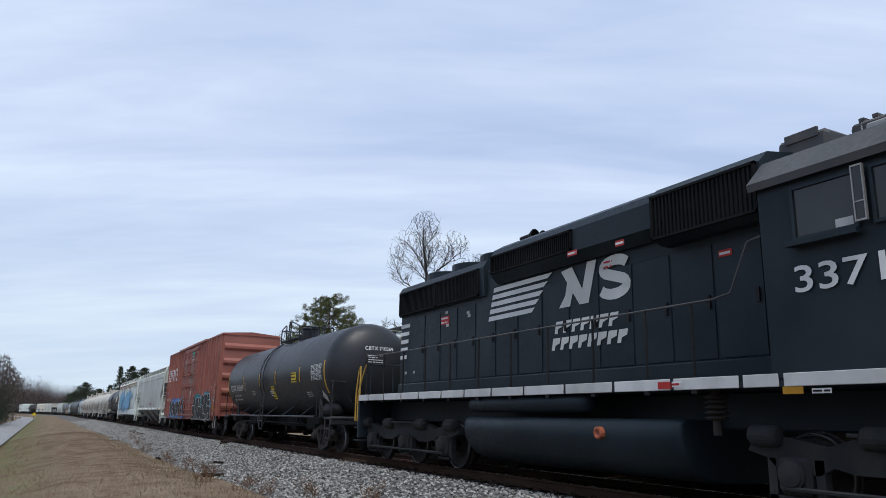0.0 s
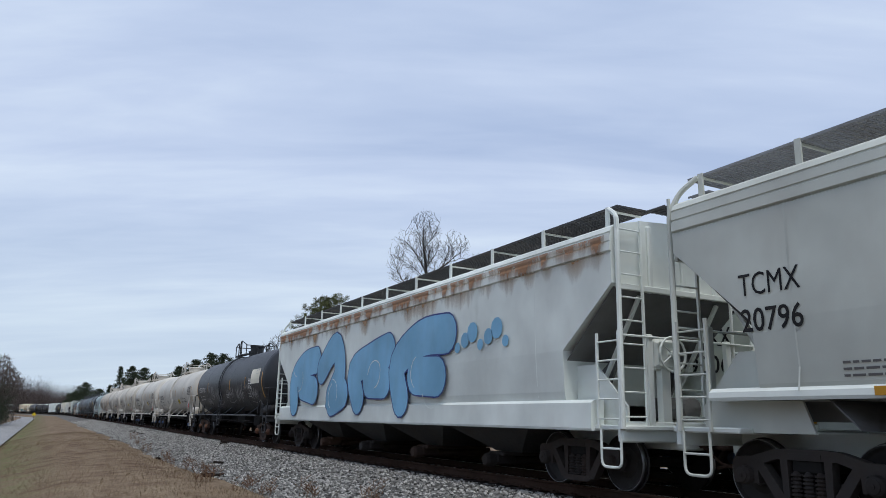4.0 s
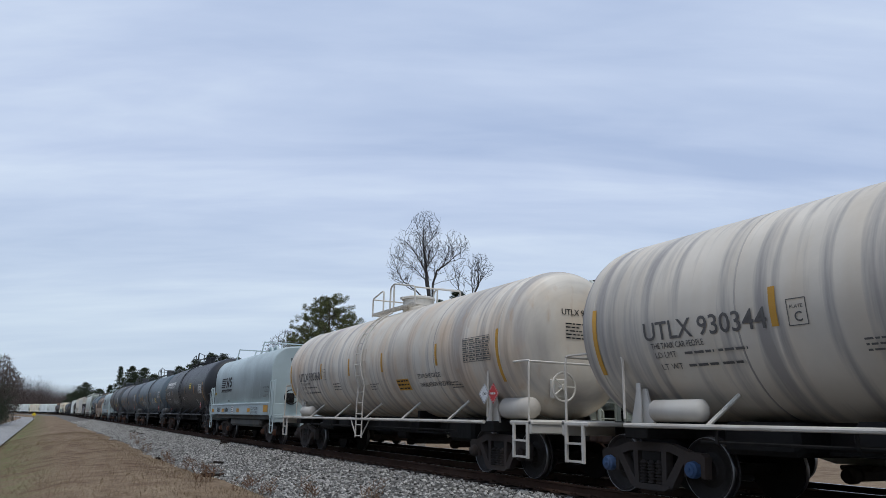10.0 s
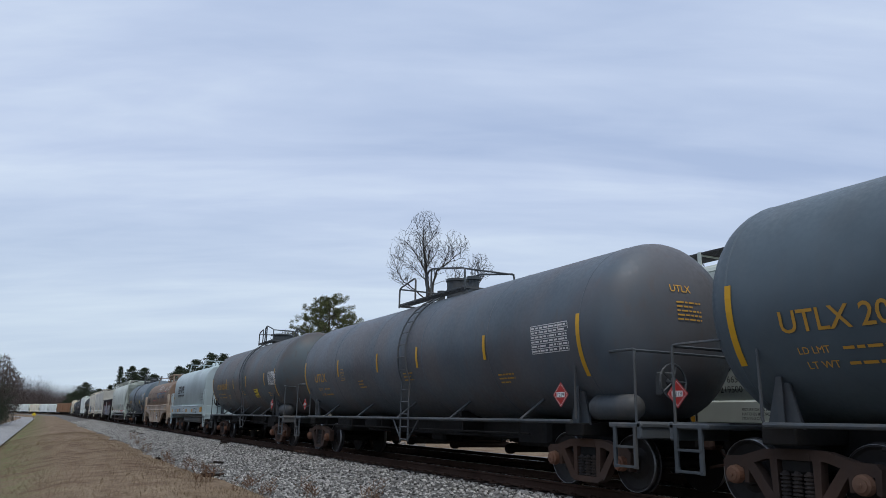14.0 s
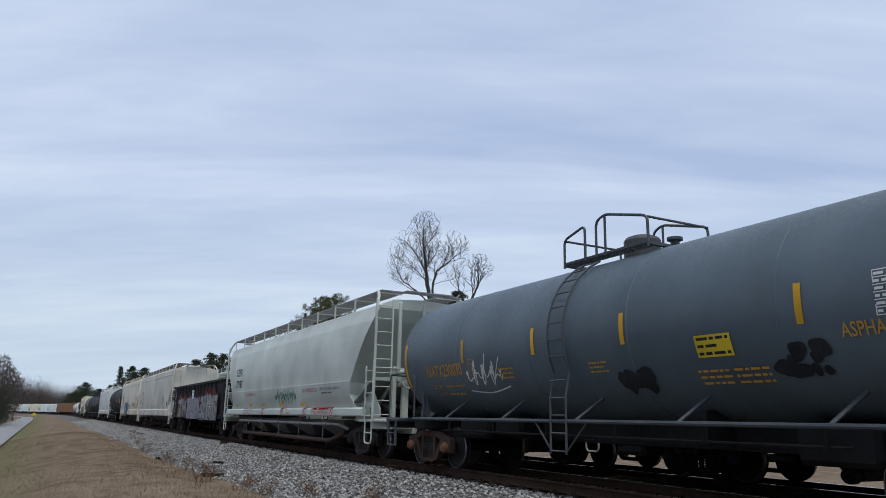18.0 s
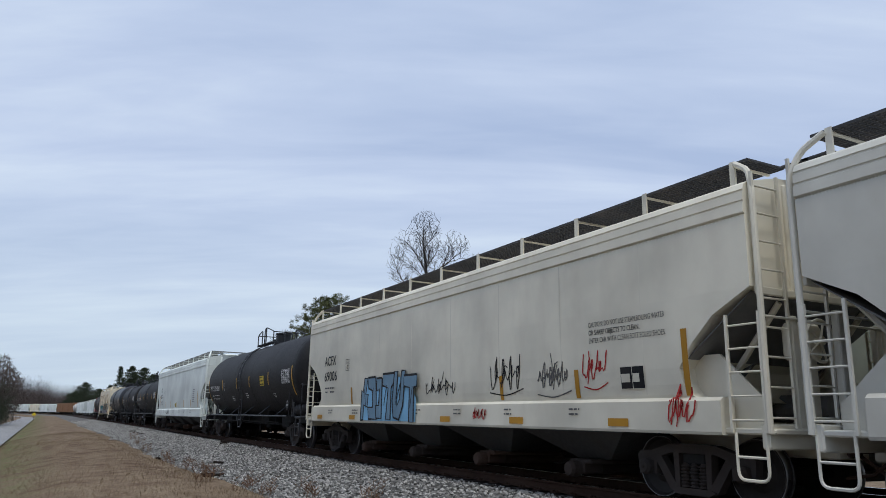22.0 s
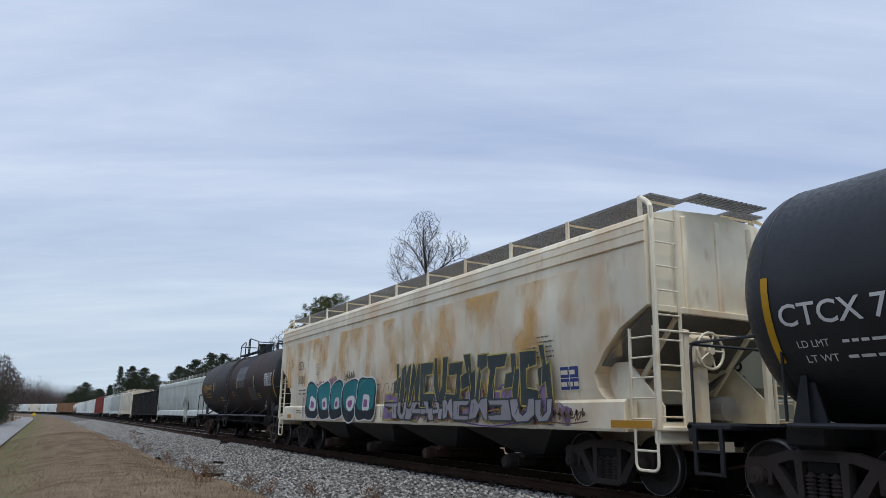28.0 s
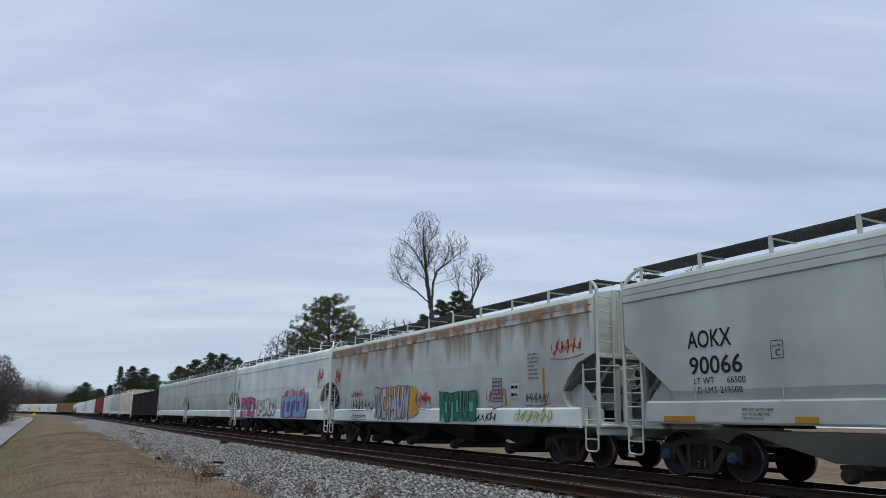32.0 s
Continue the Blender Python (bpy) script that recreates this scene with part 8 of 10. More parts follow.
    cs = []
    for k in range(120):
        y = rng.uniform(110, 290)
        x = rng.uniform(24, 48)
        cs.append((x, y, -0.5, rng.uniform(3, 6.5), 2.5))
    brush_patch("lineside_brush", "brown leafless scrub beyond the tracks", cs, 5, 420, 0.9)
    cs = []
    for k in range(60):
        y = rng.uniform(170, 330)
        x = rng.uniform(24, 38)
        cs.append((x, y, -0.5, rng.uniform(5, 10), 1.8))
    brush_patch("lineside_evergreens", "dark evergreen thicket beyond the standing train", cs, 15, 500, 0.7, M_FIR)
    for i, (x, y, h) in enumerate(((4.2, 24.5, 0.55), (4.4, 23.0, 0.45), (4.0, 20.0, 0.5), (3.9, 26.5, 0.4), (4.6, 18.2, 0.5), (4.5, 16.4, 0.45), (5.0, 15.0, 0.55), (5.6, 13.2, 0.6), (4.2, 30.0, 0.5), (4.3, 36.0, 0.5), (4.1, 17.2, 0.35), (3.6, 19.0, 0.35), (4.7, 43.0, 0.6), (5.1, 50.0, 0.6))):
        weed(x, y, h, 100 + i)


# ---- a road sign at the bend, and lumber beyond the tracks ----
def small_things():
    x, y = spot(-0.53, 200)
    sg = thing("road_sign", "small yellow diamond road sign on a post by the bend", "sign")
    g = Geo()
    g.tube([(0, 0, -0.2), (0, 0, 1.6)], 0.04, 6)
    part("post", g, M_STEEL, sg)
    g = Geo()
    g.add([(-0.5, 0, 1.7), (0, 0, 1.2), (0.5, 0, 1.7), (0, 0, 2.2), (-0.5, 0.03, 1.7), (0, 0.03, 1.2), (0.5, 0.03, 1.7), (0, 0.03, 2.2)], [(0, 1, 2, 3), (7, 6, 5, 4), (0, 4, 5, 1), (1, 5, 6, 2), (2, 6, 7, 3), (3, 7, 4, 0)])
    part("panel", g, M_YELLABEL, sg)
    sg.location = (x, y, ground_z(x, y))
    rng = random.Random(5)
    for x, y in ((6.44, 64.44), (6.31, 61.49), (6.41, 57.63), (3.94, 51.38), (3.86, 48.59), (3.81, 39.63), (7.92, 36.86), (7.59, 35.8), (5.27, 25.46), (4.33, 21.97), (4.36, 21.48), (4.14, 30.82)):
        g = Geo()
        l = rng.uniform(0.25, 0.7)
        g.cbox(-l / 2, l / 2, -0.05, 0.05, -0.02, 0.05, 0.012)
        sc = thing("tie_scrap", "dark splinter of railway tie lying on the ballast", "wood scrap", "tie scraps", geo=g, mat=M_TIE)
        sc.location = (x, y, float(np.interp(x, [4.0, 4.35, 5.2, 6.4, 7.55, 7.95, 8.35], [-0.68, -0.60, -0.50, -0.36, -0.235, -0.215, -0.22])) + 0.05)
        sc.rotation_euler = (rng.uniform(-0.1, 0.1), rng.uniform(-0.12, 0.12), rng.uniform(0, 3))
    rng = random.Random(12)
    pile = thing("tie_pile", "untidy pile of old grey railway ties beyond the tracks", "lumber")
    for k in range(16):
        g = Geo()
        g.cbox(-0.11, 0.11, -1.25, 1.25, -0.09, 0.09, 0.015)
        t = part("tie", g, stain("weathered_tie_wood", (0.26, 0.23, 0.20), 0.95, dirt=0.4), pile, at=(rng.uniform(-0.9, 0.9), rng.uniform(-2.5, 2.5), 0.10 + 0.14 * (k // 5)))
        t.rotation_euler = (rng.uniform(-0.12, 0.12), rng.uniform(-0.1, 0.1), rng.uniform(-1.2, 1.2))
    x, y = spot(24.4, 44)
    pile.location = (x, y, ground_z(x, y))


# ---- the trains ----
MOVING, STANDING = [], []


def put(car, f, r):
    """A car of the passing train: distances of its front and rear truck along the track at the start."""
    MOVING.append((car, f * K, r * K))


def stand(car, f, r):
    (xa, ya, _), (xb, yb, _) = on_track(f, FAR_OFF), on_track(r, FAR_OFF)
    a = math.degrees(math.atan2(-(xb - xa), yb - ya))
    car.matrix_basis = pose((xa + xb) / 2, (ya + yb) / 2, 0, 0, 0, a)
    STANDING.append(car)


def marks_tank(car, side, half, marks, ink, y0, y1, number_z, strip_mat=None, seed=0, table=True, lab=None, lab_mat=None, strip_z=(2.3, 2.8), prints=(2.75, -0.25, -4.75), loads=None, plate=True):
    """Reporting marks at the rear, warning panels and reflective strips along the near side."""
    rng = random.Random(seed)
    write(car, marks, 0.27, ink, y0, number_z, side, name="reporting_mark", width=y0 - y1)
    for k, tx in enumerate(("LD LMT", "LT WT")):
        write(car, tx, 0.085, ink, y0 - 0.15 - 0.05 * k, number_z - 0.26 - 0.17 * k, side, width=0.42)
        if loads:
            write(car, loads[k], 0.085, ink, y0 - 0.68, number_z - 0.26 - 0.17 * k, side, width=min(1.35, (y0 - y1) * 0.62))
        else:
            sheet(car, y0 - 0.70, number_z - 0.265 - 0.17 * k, min(1.2, (y0 - y1) * 0.55), 0.09, None, side, ink=ink, rows=1, cols=2, seed=seed + k)
    strip(car, half - 0.02, 1.85, 2.9, side, strip_mat, 0.10)
    strip(car, -half + 0.12, 1.85, 2.9, side, strip_mat, 0.10)
    for y in (min(4.3, y1 - 0.06), 1.25, -1.2, -4.35):
        strip(car, y, *strip_z, side, strip_mat, 0.10)
    if table:
        sheet(car, min(-half + 1.45, -5.0), 2.3, 1.1, 0.5, None, side, name="test_table", ink=M_WHITE if ink is M_GOLD else ink, rows=6, cols=4, seed=seed + 2, frame_=True)
    if lab:
        yl, z0, z1 = lab
        sheet(car, yl, z0, 0.62, z1 - z0, lab_mat or M_YELLABEL, side, name="yellow_notice", ink=M_INK, rows=3, seed=seed + 3)
    if plate:
        plate_mark(car, ink, min(4.3, y1 - 0.06) - 0.24, number_z - 0.02, side)
    for k in range(len(prints)):
        y = prints[k] + rng.uniform(-0.1, 0.1)
        sheet(car, y, 1.85 + rng.uniform(-0.1, 0.15), rng.uniform(0.4, 0.7), rng.uniform(0.15, 0.26), None, side, ink=ink, rows=3, seed=seed + 10 + k)


def marks_end(car, R, half, zc, text, ink, z=3.25, nose=0.0, square=2.0):
    """Marks on the front head of the tank."""
    top = zc + R
    R = (top - 1.12) / 2
    zc = top - R
    dp = R * (0.5 if square < 2.2 else 0.42)

    def face(x, zz):
        q = min(0.98, math.hypot(x, zz - zc) / R)
        return -half - nose - dp * (1 - q ** square) ** (1 / square) - 0.014
    vs, fs, w = word(text, 0.125)
    g = Geo()
    g.add([(-0.45 + u, face(-0.45 + u, z + v), z + v) for u, v in vs], fs)
    part("head_mark", g, ink, car)
    vs, fs = bars(0.6, 0.36, 5, 1, 8)
    g = Geo()
    g.add([(-0.4 + u, face(-0.4 + u, z - 0.5 + v), z - 0.5 + v) for u, v in vs], fs)
    part("head_mark", g, ink, car)


GRAF = {n: plain("graffiti_" + n, c) for n, c in dict(sky=(0.22, 0.46, 0.66), green=(0.03, 0.20, 0.12), purple=(0.16, 0.10, 0.30), mint=(0.13, 0.52, 0.40), pink=(0.55, 0.08, 0.22), orange=(0.62, 0.33, 0.06),
                                                        navy=(0.04, 0.06, 0.22), aqua=(0.02, 0.27, 0.28), straw=(0.50, 0.41, 0.12), silver=(0.28, 0.28, 0.28), lime=(0.42, 0.50, 0.05), red=(0.50, 0.03, 0.03), brown=(0.16, 0.10, 0.07)).items()}


PAINTED = flat_side(1.592)


def passing_train():
    put(locomotive(), (11.12 - 6.63) / K, (11.12 + 6.63) / K)
    # black tank
    tc = 12.06
    car, side, half = tank_car("glossy black tank car with white lettering and yellow notices", tc, M_BLACK, R=1.45, zc=2.73, plat=1.27, mid=-0.13, lad=0.58, over=1.1, dome="low")
    marks_tank(car, side, half, "CBTX 710269", M_WHITE, 6.56, 4.17, 2.2, seed=1, lab=(-3.4, 2.3, 2.65))
    sheet(car, 0.0 - 0.5, 1.75, 0.45, 0.5, M_YELLABEL, side, ink=M_INK, rows=4, seed=4)
    marks_end(car, 1.45, half, 2.73, "CBTX 710269", M_WHITE)
    placard(car, -half + 0.55, 1.75, 0.20, side, M_WHITE, M_INK, "3082")
    put(car, 25.07, 37.68)
    put(boxcar("brown-red boxcar with corrugated ends, ribbed sides and painted graffiti", 14.48), 43.39, 58.55)
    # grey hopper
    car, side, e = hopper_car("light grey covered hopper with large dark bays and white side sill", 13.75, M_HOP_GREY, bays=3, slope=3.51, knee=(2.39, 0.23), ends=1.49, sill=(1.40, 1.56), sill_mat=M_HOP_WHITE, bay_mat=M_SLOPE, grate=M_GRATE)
    write(car, "TCMX", 0.30, M_INK, 7.27, 2.72, side, name="reporting_mark", width=0.9)
    write(car, "20796", 0.30, M_INK, 7.27, 2.26, side, name="reporting_mark", width=0.9)
    write(car, "DO NOT HAMMER ON CAR", 0.17, M_RED, -0.82, 1.81, side, width=1.72)
    for i in range(5):
        sheet(car, 6 - 2.4 * i, 1.62, 0.75, 0.22, None, side, ink=M_INKFADE, rows=3, seed=i)
        sheet(car, (5.6, 3.26, 1.65, -1.2, -2.87)[i], 1.43, 0.42, 0.10, M_AMBER, flat_side(1.58), name="reflector")
    sheet(car, -6.2, 1.43, 0.8, 0.10, M_AMBER, flat_side(1.58), name="reflector")
    write(car, "ARI THROUGH SILL", 0.09, M_INK, 5.0, 1.63, side)
    put(car, 64.47, 78.85)
    # blue graffiti hopper
    car, side, e = hopper_car("white covered hopper with rusty eaves and big pale blue graffiti", 16.06, M_HOP_WHITE, bays=4, slope=3.3, knee=(2.3, 0.25), grate=M_GRATE_DARK)
    throwup(car, 7.8, 1.0, 12.0, 2.65, 4, 21, PAINTED, GRAF["sky"], GRAF["navy"], None, M_HOP_WHITE, wd=0.035, fat=0.30)
    for k in range(7):
        decal(car, "paint_dot", disc(0, 0, 0.12 + 0.05 * (k % 3)), GRAF["sky"], -4.6 - 0.32 * k, 2.62 + 0.14 * (k % 3), PAINTED, 0.006)
    decal(car, "graffiti_tag", scrawl(1.5, 0.8, 5, 0.03, 5), M_INKFADE, 2.0, 1.6, side)
    rust_eave(car, side, e, 3.82, 0.45)
    put(car, 83.5, 100.31)
    # black graffiti tank
    car, side, half = tank_car("matte black tank car with white spray-can tags", 13.26, M_BLACK, R=1.415, zc=2.695, plat=1.15, mid=0.33, lad=0.73, over=0.8, dome="low", truck_mat=M_TRUCK_BROWN, cap=M_RUSTCAP)
    marks_tank(car, side, half, "CRGX 7958", M_WHITE, 6.72, 4.95, 2.32, strip_mat=M_AMBER, table=False, seed=2)
    CHALK = plain("spray_white", (0.36, 0.36, 0.36))
    for y, z, w, h, n, sd in ((4.9, 1.55, 1.2, 0.55, 5, 1), (3.5, 2.0, 0.9, 0.6, 3, 2), (2.5, 1.75, 1.7, 0.8, 4, 3), (-0.4, 1.8, 1.6, 0.7, 5, 4), (-2.3, 1.7, 1.7, 0.9, 6, 5), (-4.0, 2.2, 1.2, 0.3, 7, 6), (-5.0, 1.75, 1.5, 0.6, 5, 7), (-6.2, 2.9, 0.7, 0.25, 5, 8)):
        decal(car, "graffiti_tag", scrawl(w, h, n, 0.045 if h > 0.4 else 0.02, sd), CHALK, y, z, side)
    sheet(car, -half + 2.0, 2.45, 1.5, 0.62, M_HOP_BEIGE, side, name="pale_patch")
    sheet(car, -half + 2.4, 2.25, 0.5, 0.45, None, side, ink=M_WHITE, rows=3, cols=2, frame_=True)
    put(car, 105.57, 119.44)
    # five white chemical tanks
    FITW = stain("white_fittings", (0.55, 0.525, 0.47), 0.55, dirt=0.4, dirt_rgb=(0.30, 0.22, 0.15))
    RPL, WPL = plain("red_placard", (0.55, 0.05, 0.05)), plain("white_placard", (0.62, 0.62, 0.62))
    specs = (("UTLX 931020", M_WHITE_TANK, 123.65, 137.73, 4.00, 0.80, 1.6, 0.28, 6.68, 4.68, 2.15, "clean white insulated tank car with black lettering"),
             ("TILX 401570", M_WHITE_TANK, 142.02, 155.0, 4.11, 0.95, 1.5, 0.2, 6.05, 3.98, 2.22, "off-white insulated tank car with a rectangular patch"),
             ("TILX 401656", M_CREAM_TANK, 159.36, 172.22, 4.21, 1.05, 1.5, 0.12, 5.91, 3.83, 2.25, "cream insulated tank car with a white girth band"),
             ("UTLX 930344", M_DIRTY_TANK, 176.7, 190.35, 4.17, 0.75, 1.5, 0.29, 6.1, 3.9, 2.3, "cream tank car with dark sooty streaks down its side"),
             ("UTLX 930360", M_RUSTY_TANK, 194.92, 208.24, 4.20, 0.75, 1.5, 0.29, 6.05, 3.83, 2.28, "white tank car with rust on top and grey streaks"))
    for i, (mk, mat, f, r, top, over, plat, lad, y0, y1, zn, lab) in enumerate(specs):
        tc = (r - f) * K
        dirty = i > 2
        R = (top - 1.28) / 2
        zc = top - R
        car, side, half = tank_car(lab, tc, mat, R=R, zc=zc, fit=FITW, plat=plat, lad=lad, dome="round", over=over, cap=M_BLUE if i in (0, 1, 3) else M_TRUCK, strut=5, rear_tank=True, square=3.0, pipe=0.99 if i == 0 else 1.06)
        marks_tank(car, side, half, mk, M_INK if not dirty else M_INKFADE, y0, y1, zn, strip_mat=M_AMBER if not dirty else M_GOLD, seed=30 + i, plate=i != 0,
                   loads=(("178500 LB  81 000 KG", "107500 LB  48 750 KG"), ("178900 LB  81100 KG", "107100 LB  48600 KG"), ("176800 LB  80100 KG", "109700 LB  49700 KG"), None, None)[i])
        sheet(car, -2.0, 1.8, 0.72, 0.27, M_YELLABEL if i < 3 else M_GOLD, side, name="yellow_notice", ink=M_INK, rows=3)
        for k, tx in enumerate(("INHALATION", "HAZARD", "ETHYLENE OXIDE") if i in (1, 2) else ("ETHYLENE OXIDE", "INHALATION HAZARD")):
            write(car, tx, 0.105, M_INK if not dirty else M_INKFADE, -3.3, 2.05 - 0.20 * k, side)
        for d, m, nk in ((0.0, WPL, M_INK), (0.34, RPL, M_WHITE)):
            placard(car, -half + 0.62 - d, 1.62 - 0.15 * (i in (1, 2)) * (d > 0), 0.21, lambda y, z: -1.46, m, nk, "1040" if nk is M_INK else None)
        if mk.startswith("UTLX"):
            write(car, "THE TANK CAR PEOPLE", 0.085, M_INK if not dirty else M_INKFADE, y0 - 0.12, zn - 0.13, side, width=1.0)
        marks_end(car, R, half, zc, mk, M_INK, 3.2, square=3.0)
        if i == 1:
            sheet(car, half - 3.45, 1.72, 1.35, 0.75, stain("cream_patch", (0.58, 0.54, 0.45), 0.6, dirt=0.5), side, name="patch")
        if i == 2:
            R2 = (top - 1.12) / 2 + 0.012
            rows_ = [(math.cos(t) * R2, math.sin(t) * R2 + top - R2 + 0.012) for t in [radians(50 + 10 * k) for k in range(13)]]
            g = Geo()
            g.add([(x_, y_, z_) for x_, z_ in rows_ for y_ in (-half + 0.02, -half + 0.16)], [(2 * k, 2 * k + 1, 2 * k + 3, 2 * k + 2) for k in range(12)])
            part("white_seam_paint", g, M_WHITE, car)
        sheet(car, lad + 0.42, 2.0, 0.84, 1.0, mat, side, name="ladder_backing")
        put(car, f, r)
    # pale coil car
    def coil(f, r, num, lab):
        car, side = coil_car(lab, (r - f) * K, M_COIL, M_COIL, ends=5.5)
        horse_logo(car, 3.9, 2.42, 2.4, 0.48, M_INK, side)
        decal(car, "company_name", blocks(2.3, 0.15, 16), M_INK, 3.8, 2.18, side)
        write(car, "NKLX", 0.22, M_INK, 4.15, 1.24, side, name="reporting_mark")
        write(car, num, 0.22, M_INK, 2.35, 1.24, side, name="reporting_mark")
        for y in (5.4, 3.0, -0.2, -2.2, -4.9):
            sheet(car, y, 1.24, 0.5 if y > -4 else 0.7, 0.16 if y > -4 else 0.28, M_AMBER, side, name="reflector")
        sheet(car, 0.9, 1.2, 0.45, 0.3, M_WHITE, side, ink=M_INKFADE, rows=3, cols=2)
        write(car, "LD LMT 232100", 0.12, M_INK, -2.9, 1.34, side)
        write(car, "LT WT   53900", 0.12, M_INK, -2.9, 1.17, side)
        write(car, "COVER WT 6000 LBS", 0.09, M_INK, -4.42, 2.2, side, width=0.85)
        for k in range(2):
            sheet(car, -4.5, 2.03 - 0.2 * k, 0.75, 0.12, None, side, ink=M_INKFADE, rows=2, seed=k)
        sheet(car, 5.3, 2.1, 0.32, 0.12, M_YELLABEL, side, ink=M_INK, rows=2)
        decal(car, "balance_mark", ([(0, 0), (0.12, 0.12), (-0.12, 0.12)], [(0, 1, 2)]), M_INK, 1.9, 1.68, side)
        decal(car, "balance_mark", ([(-0.12, 0), (0.12, 0), (0, 0.12)], [(0, 1, 2)]), M_INK, 1.9, 1.36, side)
        g = Geo()
        for tx, z in (("FOR USE ON NKLX 400000", 3.28), ("THRU 400314", 3.10)):
            vs, fs, w = word(tx, 0.13)
            g.add([(-0.75 + u + (0.45 if z < 3.2 else 0), -5.52, z + v) for u, v in vs], fs)
        part("hood_mark", g, M_INK, car)
        g = Geo()
        vs, fs, w = word("NKLX " + num, 0.17)
        g.add([(0.1 + u, -5.66, 1.32 + v) for u, v in vs], fs)
        part("end_mark", g, M_INK, car)
        put(car, f, r)
    coil(213.26, 222.17, "400141", "pale grey-green steel coil car with a smooth domed hood")
    # black tank with big white name
    car, side, half = tank_car("black tank car with a bold white owner's name", 13.67, M_BLACK, R=1.505, zc=2.80, plat=2.0, lad=0.49, over=0.36, nose=0.38, dome="low", truck_mat=M_TRUCK_BROWN)
    marks_tank(car, side, half, "PROX 44517", M_WHITE, 6.48, 4.95, 2.33, strip_mat=M_AMBER, seed=50, lab=(-2.8, 2.6, 2.95))
    for k in range(6):
        decal(car, "owner_name", blocks(3.45 / 6, 0.40, 1), M_WHITE, 6.55 - 3.45 * k / 6, 2.84, side)
    decal(car, "graffiti_tag", scrawl(1.6, 0.55, 6, 0.035, 31), M_GREYWHITE, half - 2.9, 1.65, side)
    placard(car, -half + 0.75, 1.60, 0.22, lambda y, z: -1.45, M_RED, M_WHITE, "1219")
    placard(car, -half - 1.35, 1.55, 0.22, lambda y, z: -0.75, M_RED, M_WHITE, "1219")
    marks_end(car, 1.505, half, 2.80, "PROX  44517", M_WHITE, nose=0.38)
    put(car, 227.22, 241.52)
    # slate tanks
    def slate(f, r, mk, mat, lab, seed, y0, y1, zn, top, over, plat, lad, mid=0.0, tags=True, dome="low", ink=None, tm=None, note=None, prints=(2.75, -0.25, -4.75)):
        tc = (r - f) * K
        FIT = stain("slate_fittings", (0.055, 0.065, 0.072), 0.55, dirt=0.35)
        car, side, half = tank_car(lab, tc, mat, R=(top - 1.28) / 2, zc=(top + 1.28) / 2, fit=FIT, plat=plat, lad=lad, mid=mid, over=over, dome=dome, truck_mat=tm or M_TRUCK_BROWN, cap=M_RUSTCAP, nose=0.28)
        marks_tank(car, side, half, mk, ink or M_GOLD, y0, y1, zn, seed=seed, strip_mat=M_YEL, lab=note, prints=prints)
        if tags:
            for y, z, w, h, sd in ((half - 2.6, 1.75, 0.9, 0.6, seed), (half - 3.9, 1.7, 1.2, 0.75, seed + 1), (-1.9, 1.85, 1.1, 0.5, seed + 2), (-3.2, 1.85, 1.3, 0.55, seed + 3)):
                decal(car, "graffiti_tag", scrawl(w, h, 4, 0.04, sd), M_WHITE, y, z, side)
        placard(car, -half + 0.68, 1.55, 0.22, lambda y, z: -1.45, M_RED, M_WHITE, "1219")
        placard(car, -half - 1.35, 1.55, 0.22, lambda y, z: -0.75, M_RED, M_WHITE, "1219")
        marks_end(car, (top - 1.28) / 2, half, (top + 1.28) / 2, mk, ink or M_GOLD, nose=0.28)
        put(car, f, r)
        return car, side, half
    slate(245.93, 260.18, "UTLX 204189", M_GREY_TANK, "slate-grey tank car with yellow lettering and white tags", 60, 6.54, 4.4, 2.2, 4.24, 0.5, 1.9, -0.54, -0.2, note=(-3.9, 1.95, 2.3))
    slate(264.4, 279.14, "UTLX", M_GREY_TANK2, "slate-grey tank car with rusty top and faded lettering", 64, 6.5, 5.4, 2.2, 4.24, 0.5, 1.9, -0.54, -0.2, tags=False)
    slate(284.22, 295.16, "UTLX 902040", M_RUST_TANK, "dark slate tank car stained brown along its top", 66, 4.88, 2.75, 2.33, 4.40, 0.78, 1.25, -0.55, -0.7, tags=False, dome="round", note=(-2.5, 1.85, 2.2))
    coil(300.27, 309.32, "400113", "pale grey-green steel coil car with domed hood and black logo")
    # brown coil car
    car, side = coil_car("dusty brown coil car with rounded hood and deep beige side girder", (325.49 - 314.62) * K, M_COIL_BROWN, M_COIL_BEIGE, ends=6.15, deep=True, arch=True)
    horse_logo(car, 5.6, 1.92, 1.8, 0.45, M_BLACK_DULL, side)
    write(car, "NS 165719", 0.22, M_WHITE, 5.5, 1.44, side, name="reporting_mark")
    write(car, "LD LMT 226500", 0.09, M_INK, 3.6, 1.56, side)
    write(car, "LT WT   59500", 0.09, M_INK, 3.6, 1.44, side)
    write(car, "Thoroughbred", 0.20, M_INK, 2.35, 2.22, side, width=1.45)
    write(car, "PROTECT III", 0.40, plain("faded_blue_lettering", (0.05, 0.115, 0.18)), 0.35, 2.30, side, width=4.6)
    write(car, "Transport", 0.13, M_GREYWHITE, -1.9, 3.02, side, width=0.8)
    for y_ in np.linspace(-5.6, 5.6, 22):
        decal(car, "hood_rivet", disc(0, 0, 0.035, 8), M_BLACK_DULL, y_, 2.62, side, 0.012)
    decal(car, "hood_cable", stroke([(0.56 * k_, 0.05 * (k_ % 2)) for k_ in range(21)], 0.02), M_BLACK_DULL, 5.6, 2.68, side, 0.012)
